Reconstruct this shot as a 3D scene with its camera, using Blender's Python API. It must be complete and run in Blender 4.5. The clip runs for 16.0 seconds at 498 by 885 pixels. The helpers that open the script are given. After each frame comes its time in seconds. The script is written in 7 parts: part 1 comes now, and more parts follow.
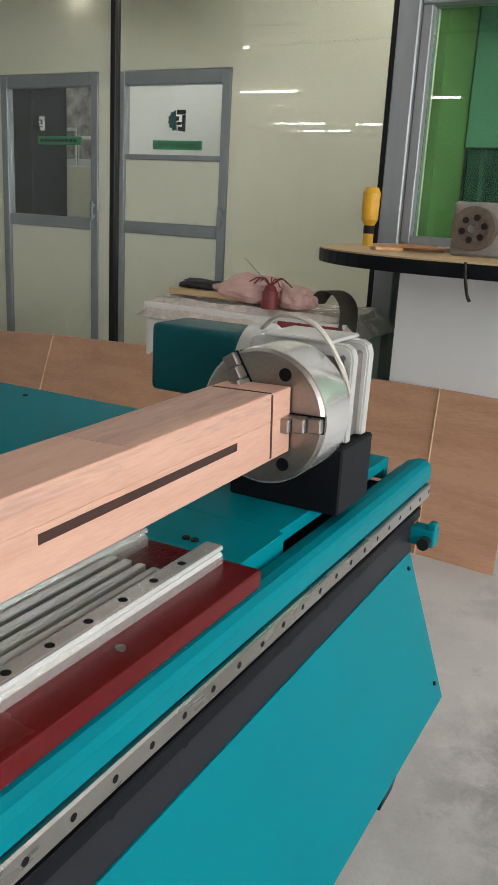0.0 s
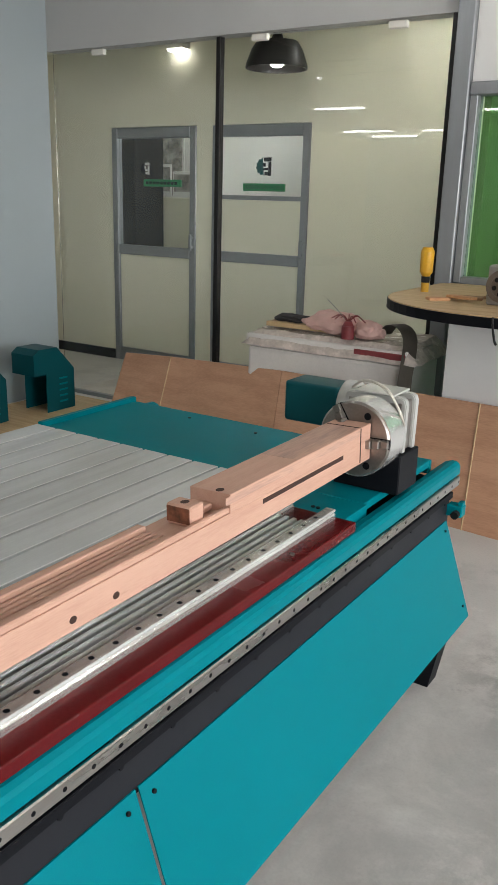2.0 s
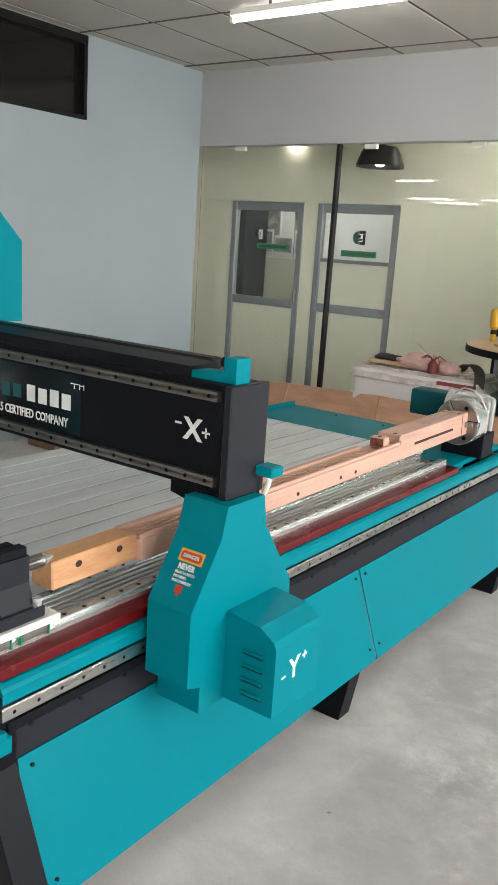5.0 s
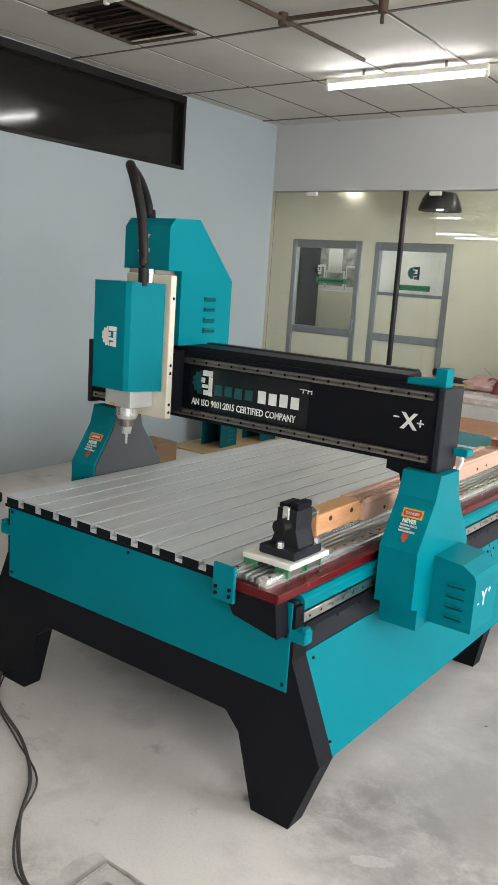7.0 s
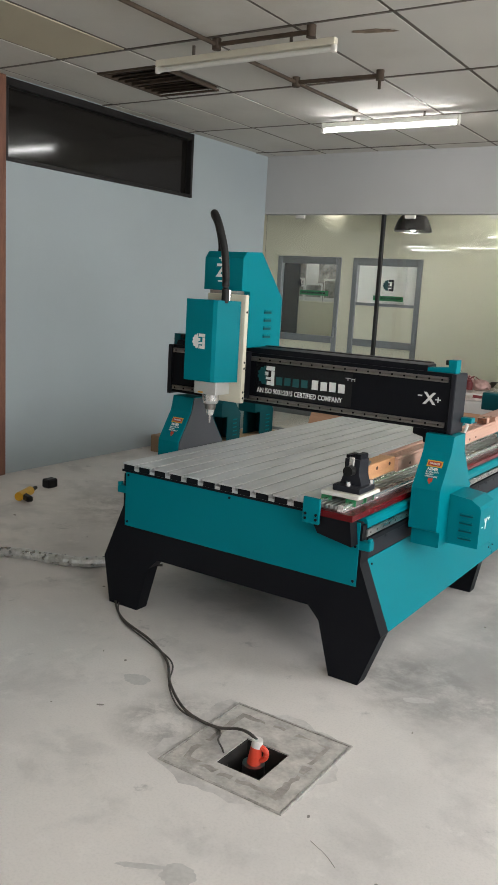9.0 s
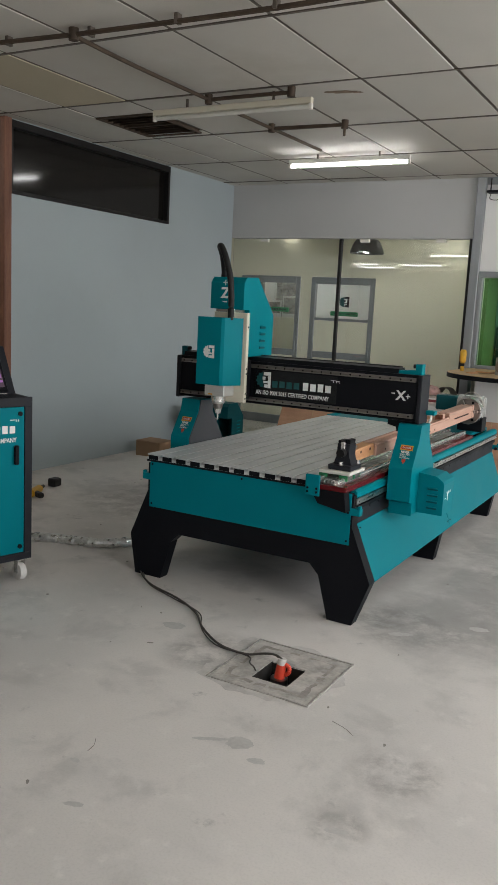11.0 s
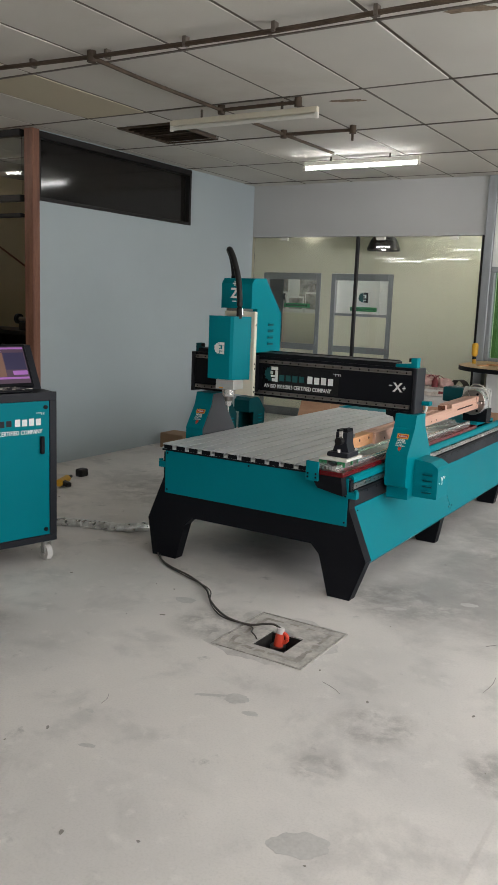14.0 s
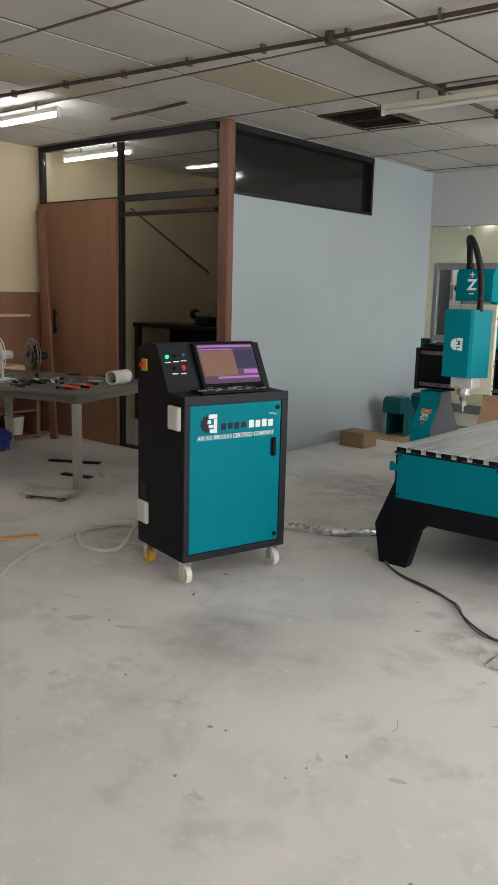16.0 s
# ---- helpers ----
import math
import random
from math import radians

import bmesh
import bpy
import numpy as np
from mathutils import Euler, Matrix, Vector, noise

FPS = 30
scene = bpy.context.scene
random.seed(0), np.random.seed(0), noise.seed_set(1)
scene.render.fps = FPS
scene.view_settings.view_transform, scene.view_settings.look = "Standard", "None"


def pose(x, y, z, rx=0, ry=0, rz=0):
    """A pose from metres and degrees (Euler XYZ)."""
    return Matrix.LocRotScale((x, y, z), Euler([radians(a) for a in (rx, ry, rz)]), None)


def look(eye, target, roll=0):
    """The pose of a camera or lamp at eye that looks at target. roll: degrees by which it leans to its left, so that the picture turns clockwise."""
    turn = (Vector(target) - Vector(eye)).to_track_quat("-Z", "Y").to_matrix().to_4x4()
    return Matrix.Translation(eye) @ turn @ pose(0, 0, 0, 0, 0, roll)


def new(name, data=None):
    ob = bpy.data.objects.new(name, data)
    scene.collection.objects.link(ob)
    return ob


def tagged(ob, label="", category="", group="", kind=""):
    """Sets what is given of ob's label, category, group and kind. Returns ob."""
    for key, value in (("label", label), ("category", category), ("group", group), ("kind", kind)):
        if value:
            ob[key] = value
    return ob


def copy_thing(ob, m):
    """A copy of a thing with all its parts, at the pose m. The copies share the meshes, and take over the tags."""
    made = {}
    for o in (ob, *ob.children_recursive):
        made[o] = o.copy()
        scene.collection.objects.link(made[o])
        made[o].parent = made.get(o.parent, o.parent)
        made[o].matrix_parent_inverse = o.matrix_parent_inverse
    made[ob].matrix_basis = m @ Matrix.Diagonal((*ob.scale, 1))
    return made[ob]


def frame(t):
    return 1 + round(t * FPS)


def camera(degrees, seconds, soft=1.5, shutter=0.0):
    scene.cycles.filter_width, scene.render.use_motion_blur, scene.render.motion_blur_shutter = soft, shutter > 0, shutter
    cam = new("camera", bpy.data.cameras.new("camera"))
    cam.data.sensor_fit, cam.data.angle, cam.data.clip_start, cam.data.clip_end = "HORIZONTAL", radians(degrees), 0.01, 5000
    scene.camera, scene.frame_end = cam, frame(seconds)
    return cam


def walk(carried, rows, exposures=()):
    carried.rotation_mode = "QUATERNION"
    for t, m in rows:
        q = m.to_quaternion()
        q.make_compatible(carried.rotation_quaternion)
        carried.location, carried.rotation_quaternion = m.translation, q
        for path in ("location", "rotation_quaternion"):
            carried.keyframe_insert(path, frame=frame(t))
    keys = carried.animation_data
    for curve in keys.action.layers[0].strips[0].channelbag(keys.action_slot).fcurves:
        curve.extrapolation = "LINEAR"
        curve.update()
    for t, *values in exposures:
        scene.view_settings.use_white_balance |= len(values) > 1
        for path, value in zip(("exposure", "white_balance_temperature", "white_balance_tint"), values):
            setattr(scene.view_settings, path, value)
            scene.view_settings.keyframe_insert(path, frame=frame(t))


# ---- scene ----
cam = camera(33.9, 16.0)
PATH = [
    (0, (0.186, 0.124, 1.198), (-0.709, 1.827, 0.651), 3.2),
    (0.5, (0.228, -0.005, 1.259), (-0.677, 1.691, 0.708), 2.9),
    (1, (0.294, -0.23, 1.355), (-0.618, 1.461, 0.8), 2.7),
    (1.5, (0.399, -0.472, 1.437), (-0.557, 1.192, 0.877), 2.2),
    (2, (0.542, -0.735, 1.51), (-0.491, 0.88, 0.938), 1.6),
    (2.5, (0.612, -1.009, 1.547), (-0.452, 0.59, 0.988), 1.8),
    (3, (0.671, -1.236, 1.566), (-0.4, 0.367, 1.033), 1.9),
    (3.2, (0.707, -1.319, 1.587), (-0.37, 0.278, 1.052), 2.1),
    (5.3, (1.006, -2.444, 1.607), (-0.138, -0.865, 1.159), 3.8),
    (5.5, (1.0, -2.554, 1.6), (-0.149, -0.976, 1.164), 3.7),
    (6, (0.983, -2.828, 1.597), (-0.171, -1.247, 1.183), 3.8),
    (6.5, (0.927, -3.024, 1.587), (-0.23, -1.441, 1.192), 3.9),
    (7, (0.912, -3.242, 1.598), (-0.246, -1.66, 1.202), 3.9),
    (7.5, (1.009, -3.558, 1.623), (-0.152, -1.976, 1.234), 3.9),
    (8, (1.049, -3.787, 1.608), (-0.079, -2.178, 1.236), 4.0),
    (8.5, (1.031, -4.047, 1.612), (-0.05, -2.405, 1.243), 3.5),
    (9, (1.111, -4.353, 1.611), (0.039, -2.705, 1.244), 3.3),
    (9.2, (1.129, -4.471, 1.611), (0.058, -2.823, 1.241), 3.3),
    (11.3, (1.319, -5.26, 1.617), (0.406, -3.509, 1.297), 3.1),
    (11.5, (1.354, -5.261, 1.627), (0.479, -3.492, 1.304), 3.3),
    (12, (1.429, -5.307, 1.638), (0.589, -3.521, 1.313), 3.2),
    (12.5, (1.505, -5.431, 1.633), (0.666, -3.645, 1.306), 2.9),
    (13, (1.57, -5.491, 1.633), (0.726, -3.707, 1.306), 2.9),
    (13.5, (1.576, -5.514, 1.651), (0.671, -3.761, 1.318), 2.9),
    (14, (1.591, -5.46, 1.649), (0.56, -3.781, 1.309), 2.2),
    (14.5, (1.585, -5.444, 1.643), (0.418, -3.857, 1.294), 1.7),
    (15, (1.453, -5.522, 1.622), (0.213, -3.994, 1.266), 1.4),
    (15.5, (1.221, -5.66, 1.634), (-0.034, -4.146, 1.273), 1.4),
    (16, (0.856, -5.654, 1.631), (-0.401, -4.141, 1.266), 1.4),
]
EXPOSURES = [(0, 0.46), (2.5, 0.5), (5.5, 0.82), (7, 0.84), (9, 0.52), (11.5, 0.06), (13, 0.13), (14, 0.26), (14.5, 0.32), (15, 0.41), (16, 0.65)]
walk(cam, [(t, look(eye, target, roll)) for t, eye, target, roll in PATH], EXPOSURES)

# ---- world and light ----
world = bpy.data.worlds.new("sky")
scene.world = world
world.use_nodes = True
wn = world.node_tree.nodes
sky = wn.new("ShaderNodeTexSky")
sky.sky_type, sky.sun_disc = "NISHITA", False
sky.sun_elevation, sky.sun_rotation = radians(48), radians(100)
wn["Background"].inputs["Strength"].default_value = 0.12
world.node_tree.links.new(sky.outputs[0], wn["Background"].inputs["Color"])


def area(name, m, sx, sy, watts, colour):
    data = bpy.data.lights.new(name, "AREA")
    data.shape, data.size, data.size_y, data.energy, data.color = "RECTANGLE", sx, sy, watts, colour
    ob = new(name, data)
    ob.matrix_world = m
    return ob


# daylight in the two unseen openings of the wall beside the walk and in an entrance assumed behind it
area("daylight_window", look((5.38, 0.7, 1.75), (0, 0.9, 0.9)), 3.0, 1.7, 155, (0.985, 0.985, 0.99))
area("daylight_window", look((5.38, -4.6, 1.75), (0, -4.2, 0.9)), 3.0, 1.7, 115, (0.985, 0.985, 0.99))
area("daylight_entrance", look((1.2, -12.95, 1.5), (0.6, 0, 0.9)), 3.4, 2.4, 6, (0.985, 0.985, 0.99))
TUBE_WATTS = 28.0

# ---- materials ----


def material(name, colour, rough=0.5, metal=0.0, vary=0.12, scale=6.0, fine=90.0, bump=0.0, spec=0.5, dark=None, coat=0.0, random_tone=0.0, stretch=(1, 1, 1), stain=0.0):
    """A painted, metal or mineral surface: large patches, fine grain, relief and uneven gloss."""
    m = bpy.data.materials.new(name)
    m.use_nodes = True
    nt = m.node_tree
    n, link = nt.nodes, nt.links.new
    b = n["Principled BSDF"]
    co = n.new("ShaderNodeTexCoord")
    mp = n.new("ShaderNodeMapping")
    mp.inputs["Scale"].default_value = stretch
    link(co.outputs["Object"], mp.inputs["Vector"])
    big = n.new("ShaderNodeTexNoise")
    big.inputs["Scale"].default_value, big.inputs["Detail"].default_value = scale, 5.0
    small = n.new("ShaderNodeTexNoise")
    small.inputs["Scale"].default_value, small.inputs["Detail"].default_value = fine, 3.0
    link(mp.outputs[0], big.inputs["Vector"])
    link(mp.outputs[0], small.inputs["Vector"])
    mix = n.new("ShaderNodeMix")
    mix.data_type = "RGBA"
    mix.inputs["A"].default_value = (*[c * (1 - vary) for c in colour], 1)
    mix.inputs["B"].default_value = (*[min(1, c * (1 + vary)) for c in colour], 1)
    add = n.new("ShaderNodeMath")
    add.operation = "MULTIPLY_ADD"
    add.inputs[1].default_value = 0.35
    link(small.outputs["Fac"], add.inputs[0])
    half = n.new("ShaderNodeMath")
    half.operation = "MULTIPLY"
    half.inputs[1].default_value = 0.65
    link(big.outputs["Fac"], half.inputs[0])
    link(half.outputs[0], add.inputs[2])
    ramp = n.new("ShaderNodeMapRange")
    ramp.inputs["From Min"].default_value, ramp.inputs["From Max"].default_value = 0.3, 0.7
    link(add.outputs[0], ramp.inputs["Value"])
    link(ramp.outputs[0], mix.inputs["Factor"])
    out = mix.outputs["Result"]
    if dark is not None:
        st = n.new("ShaderNodeTexNoise")
        st.inputs["Scale"].default_value, st.inputs["Detail"].default_value, st.inputs["Roughness"].default_value = scale * 0.45, 8.0, 0.65
        link(mp.outputs[0], st.inputs["Vector"])
        sr = n.new("ShaderNodeMapRange")
        sr.inputs["From Min"].default_value, sr.inputs["From Max"].default_value, sr.inputs["To Max"].default_value = 0.52, 0.75, stain
        link(st.outputs["Fac"], sr.inputs["Value"])
        m2 = n.new("ShaderNodeMix")
        m2.data_type = "RGBA"
        m2.inputs["B"].default_value = (*dark, 1)
        link(sr.outputs[0], m2.inputs["Factor"])
        link(out, m2.inputs["A"])
        out = m2.outputs["Result"]
    if random_tone:
        info = n.new("ShaderNodeObjectInfo")
        hsv = n.new("ShaderNodeHueSaturation")
        rr = n.new("ShaderNodeMapRange")
        rr.inputs["To Min"].default_value, rr.inputs["To Max"].default_value = 1 - random_tone, 1 + random_tone
        link(info.outputs["Random"], rr.inputs["Value"])
        link(rr.outputs[0], hsv.inputs["Value"])
        link(out, hsv.inputs["Color"])
        out = hsv.outputs["Color"]
    link(out, b.inputs["Base Color"])
    ro = n.new("ShaderNodeMapRange")
    ro.inputs["To Min"].default_value, ro.inputs["To Max"].default_value = max(0.02, rough - 0.12), min(1, rough + 0.12)
    link(big.outputs["Fac"], ro.inputs["Value"])
    link(ro.outputs[0], b.inputs["Roughness"])
    b.inputs["Metallic"].default_value = metal
    b.inputs["Specular IOR Level"].default_value = spec
    b.inputs["Coat Weight"].default_value = coat
    if bump:
        bp = n.new("ShaderNodeBump")
        bp.inputs["Strength"].default_value, bp.inputs["Distance"].default_value = bump, 0.004
        link(add.outputs[0], bp.inputs["Height"])
        link(bp.outputs[0], b.inputs["Normal"])
    return m


def concrete():
    """Trowelled concrete: broad pale and grey clouds, worn dark patches, speckle and hairlines."""
    m = bpy.data.materials.new("worn_concrete")
    m.use_nodes = True
    nt = m.node_tree
    n, link = nt.nodes, nt.links.new
    b, co = n["Principled BSDF"], n.new("ShaderNodeTexCoord")

    def fac(scale, detail, rough, lo, hi, top, warp=0.0):
        t = n.new("ShaderNodeTexNoise")
        t.inputs["Scale"].default_value, t.inputs["Detail"].default_value = scale, detail
        t.inputs["Roughness"].default_value, t.inputs["Distortion"].default_value = rough, warp
        link(co.outputs["Object"], t.inputs["Vector"])
        r = n.new("ShaderNodeMapRange")
        r.interpolation_type = "SMOOTHSTEP"
        r.inputs["From Min"].default_value, r.inputs["From Max"].default_value, r.inputs["To Max"].default_value = lo, hi, top
        link(t.outputs["Fac"], r.inputs["Value"])
        return r.outputs[0], t.outputs["Fac"]

    def over(below, f, colour):
        x = n.new("ShaderNodeMix")
        x.data_type = "RGBA"
        link(f, x.inputs["Factor"])
        if isinstance(below, tuple):
            x.inputs["A"].default_value = (*below, 1)
        else:
            link(below, x.inputs["A"])
        x.inputs["B"].default_value = (*colour, 1)
        return x.outputs["Result"]

    worn = fac(5.5, 9, 0.74, 0.36, 0.64, 1.0, 0.2)[0]
    broad = fac(2.4, 9, 0.68, 0.22, 0.66, 1.0, 0.3)[0]
    clouds, cloud_raw = fac(0.9, 6, 0.55, 0.38, 0.64, 1.0, 0.4)
    c = over((0.70, 0.665, 0.63), clouds, (0.61, 0.585, 0.56))
    c = over(c, fac(2.6, 7, 0.62, 0.50, 0.68, 0.5, 0.3)[0], (0.44, 0.425, 0.41))
    c = over(c, fac(0.75, 9, 0.68, 0.54, 0.64, 0.42, 0.3)[0], (0.40, 0.39, 0.38))
    c = over(c, fac(4.2, 9, 0.7, 0.61, 0.70, 0.6)[0], (0.33, 0.32, 0.31))
    c = over(c, fac(9.0, 6, 0.6, 0.56, 0.70, 0.6)[0], (0.73, 0.70, 0.665))
    # grey worn places: middle and reach; entries of depth 0.3 darken wide areas softly
    for x, y, reach, depth in ((0.05, -1.2, 0.42, 0.9), (0.32, -1.0, 0.38, 0.9), (0.55, -0.55, 0.5, 0.7), (0.70, 0.2, 0.6, 0.7), (0.95, 1.0, 0.7, 0.8), (0.25, 0.6, 0.5, 0.7), (0.4, -0.2, 0.6, 0.8), (0.55, 1.25, 0.7, 0.8), (0.25, 1.8, 0.6, 0.8), (1.3, 0.4, 0.8, 0.7), (1.1, 2.0, 0.7, 0.7), (0.9, 0.6, 2.0, 0.3), (0.5, -0.9, 1.0, 0.3), (1.9, 0.2, 1.6, 0.3), (0.74, -1.1, 0.2, 0.8), (0.47, -2.6, 0.22, 0.6), (1.0, -2.65, 0.22, 0.5), (0.42, -3.0, 0.14, 0.6), (-0.62, -2.1, 0.3, 0.6), (-2.9, -1.9, 0.8, 0.5), (-2.6, 0.2, 0.9, 0.5), (-1.6, -2.9, 0.4, 0.4)):
        dist = n.new("ShaderNodeVectorMath")
        dist.operation = "DISTANCE"
        dist.inputs[1].default_value = (x, y, 0)
        link(co.outputs["Object"], dist.inputs[0])
        near = n.new("ShaderNodeMapRange")
        near.interpolation_type = "SMOOTHSTEP"
        near.inputs["From Min"].default_value, near.inputs["From Max"].default_value = reach, reach * 0.35
        link(dist.outputs["Value"], near.inputs["Value"])
        both = n.new("ShaderNodeMath")
        both.operation = "MULTIPLY"
        link(near.outputs[0], both.inputs[0])
        link(worn if depth > 0.4 else broad, both.inputs[1])
        c = over(c, both.outputs[0], (0.28, 0.265, 0.25) if depth > 0.65 else (0.37, 0.352, 0.335))
    grain, grain_raw = fac(110, 4, 0.6, 0.42, 0.75, 0.14)
    c = over(c, grain, (0.25, 0.24, 0.225))
    link(c, b.inputs["Base Color"])
    ro = n.new("ShaderNodeMapRange")
    ro.inputs["To Min"].default_value, ro.inputs["To Max"].default_value = 0.5, 0.85
    link(cloud_raw, ro.inputs["Value"])
    link(ro.outputs[0], b.inputs["Roughness"])
    b.inputs["Specular IOR Level"].default_value = 0.35
    bp = n.new("ShaderNodeBump")
    bp.inputs["Strength"].default_value, bp.inputs["Distance"].default_value = 0.14, 0.003
    link(grain_raw, bp.inputs["Height"])
    link(bp.outputs[0], b.inputs["Normal"])
    return m


def glass(name, tint, ior=1.45):
    m = bpy.data.materials.new(name)
    m.use_nodes = True
    b = m.node_tree.nodes["Principled BSDF"]
    b.inputs["Base Color"].default_value = (*tint, 1)
    b.inputs["Transmission Weight"].default_value = 1.0
    b.inputs["Roughness"].default_value, b.inputs["IOR"].default_value = 0.0, ior
    return m


def glow(name, colour, strength):
    m = bpy.data.materials.new(name)
    m.use_nodes = True
    b = m.node_tree.nodes["Principled BSDF"]
    b.inputs["Base Color"].default_value = (*colour, 1)
    b.inputs["Emission Color"].default_value = (*colour, 1)
    b.inputs["Emission Strength"].default_value = strength
    return m


def wood(name, pale, deep, rough=0.55, along="Y", rings=14.0):
    """Sawn wood: long drawn-out grain with pores and a few darker streaks."""
    m = bpy.data.materials.new(name)
    m.use_nodes = True
    nt = m.node_tree
    n, link = nt.nodes, nt.links.new
    b = n["Principled BSDF"]
    co, mp = n.new("ShaderNodeTexCoord"), n.new("ShaderNodeMapping")
    mp.inputs["Scale"].default_value = {"X": (0.5, 6, 6), "Y": (6, 0.5, 6), "Z": (6, 6, 0.5)}[along]
    link(co.outputs["Object"], mp.inputs["Vector"])
    a, c = n.new("ShaderNodeTexNoise"), n.new("ShaderNodeTexNoise")
    a.inputs["Scale"].default_value, a.inputs["Detail"].default_value, a.inputs["Distortion"].default_value = rings * 0.35, 6, 0.6
    c.inputs["Scale"].default_value, c.inputs["Detail"].default_value = rings * 5, 4
    link(mp.outputs[0], a.inputs["Vector"])
    link(mp.outputs[0], c.inputs["Vector"])
    s = n.new("ShaderNodeMath")
    s.operation = "MULTIPLY_ADD"
    s.inputs[1].default_value = 0.4
    link(c.outputs["Fac"], s.inputs[0])
    h = n.new("ShaderNodeMath")
    h.operation = "MULTIPLY"
    h.inputs[1].default_value = 0.6
    link(a.outputs["Fac"], h.inputs[0])
    link(h.outputs[0], s.inputs[2])
    r = n.new("ShaderNodeValToRGB")
    r.color_ramp.elements[0].position, r.color_ramp.elements[0].color = 0.36, (*deep, 1)
    r.color_ramp.elements[1].position, r.color_ramp.elements[1].color = 0.6, (*pale, 1)
    link(s.outputs[0], r.inputs["Fac"])
    link(r.outputs["Color"], b.inputs["Base Color"])
    b.inputs["Roughness"].default_value = rough
    bp = n.new("ShaderNodeBump")
    bp.inputs["Strength"].default_value, bp.inputs["Distance"].default_value = 0.25, 0.002
    link(c.outputs["Fac"], bp.inputs["Height"])
    link(bp.outputs[0], b.inputs["Normal"])
    return m


TEAL = material("teal_powder_coat", (0.0003, 0.188, 0.228), 0.38, spec=0.06, vary=0.05, scale=3, fine=400, bump=0.06)
# teal darkened further to hold the shade on the spare covers in their corner
TEAL_DARKENED = material("darkened_teal_powder_coat", (0.0006, 0.068, 0.082), 0.42, spec=0.2, vary=0.06, scale=3, fine=400, bump=0.06)
BLACK = material("black_powder_coat", (0.0065, 0.007, 0.0095), 0.46, spec=0.12, vary=0.15, scale=4, fine=300, bump=0.1)
CHARCOAL = material("charcoal_powder_coat", (0.019, 0.020, 0.025), 0.45, spec=0.16, vary=0.08, scale=4, fine=300, bump=0.1)
# charcoal lightened so that its colour holds the sheen on the inner web
CHARCOAL_SHEEN = material("charcoal_with_painted_sheen", (0.075, 0.077, 0.085), 0.36, 0.2, vary=0.12, scale=4, fine=200, bump=0.05)
STEEL = material("ground_steel", (0.76, 0.755, 0.74), 0.22, 0.75, vary=0.08, scale=8, fine=120, stretch=(4, 0.6, 4))
DULL_STEEL = material("oiled_steel", (0.33, 0.31, 0.29), 0.38, 1.0, vary=0.2, scale=14, fine=160)
RAIL = material("oiled_rail_steel", (0.52, 0.51, 0.49), 0.28, 1.0, vary=0.12, scale=8, fine=120, stretch=(4, 0.6, 4))
ALU = material("milled_aluminium", (0.72, 0.72, 0.72), 0.33, 0.9, vary=0.08, scale=5, fine=70, stretch=(9, 0.5, 9), bump=0.05)
BED = material("aluminium_bed", (0.67, 0.68, 0.68), 0.34, 0.3, vary=0.12, scale=3.2, fine=60, stretch=(7, 0.6, 7), dark=(0.40, 0.40, 0.395), stain=0.5, bump=0.04)
CAST = material("cast_aluminium", (0.60, 0.60, 0.58), 0.45, 0.5, vary=0.08, scale=12, fine=140, bump=0.15)
RED = material("red_lacquer", (0.105, 0.004, 0.006), 0.24, spec=0.3, vary=0.15, scale=5, fine=160, bump=0.05, coat=0.0)
CREAM_METAL = material("cream_painted_metal", (0.66, 0.62, 0.50), 0.4, vary=0.05, scale=6, fine=200)
WHITE_PLASTIC = material("white_plastic", (0.74, 0.72, 0.66), 0.4, vary=0.05, scale=6, fine=200)
RUBBER = material("black_rubber", (0.009, 0.0085, 0.0085), 0.5, spec=0.25, vary=0.2, scale=30, fine=300, bump=0.2)
GREEN = material("green_seal", (0.02, 0.24, 0.09), 0.4, vary=0.05)
WHITE_INK = material("white_vinyl", (0.80, 0.80, 0.78), 0.5, vary=0.03)
TEAL_INK = material("teal_vinyl", (0.003, 0.075, 0.08), 0.5, vary=0.03)
RED_INK = material("red_vinyl", (0.50, 0.05, 0.02), 0.5, vary=0.05)
YELLOW_INK = material("amber_vinyl", (0.72, 0.36, 0.03), 0.5, vary=0.05)
CONCRETE = concrete()
MORTAR = material("patched_mortar", (0.46, 0.435, 0.405), 0.85, vary=0.3, scale=13, fine=70, bump=0.6, dark=(0.17, 0.155, 0.14), stain=0.95)
WALL_BLUE = material("pale_blue_grey_paint", (0.37, 0.425, 0.448), 0.6, vary=0.035, scale=1.4, fine=140, bump=0.12, dark=(0.32, 0.36, 0.38), stain=0.35)
WALL_GREY = material("light_grey_paint", (0.45, 0.45, 0.445), 0.6, vary=0.035, scale=1.4, fine=140, bump=0.12)
WALL_CREAM = material("cream_laminate", (0.77, 0.75, 0.605), 0.35, vary=0.03, scale=1.2, fine=120, bump=0.04)
WALL_YELLOW = material("cream_yellow_paint", (0.60, 0.50, 0.33), 0.65, vary=0.05, scale=1.5, fine=120, bump=0.12)
WALL_WHITE = material("white_laminate", (0.78, 0.78, 0.77), 0.4, vary=0.025, scale=1.4, fine=140, bump=0.04, dark=(0.6, 0.6, 0.58), stain=0.25)
WALL_GREEN = material("green_paint", (0.085, 0.16, 0.05), 0.5, vary=0.05, scale=1.5, fine=120)
GREEN_PANEL = material("sea_green_panel", (0.10, 0.23, 0.165), 0.4, vary=0.05, scale=1.5, fine=120)
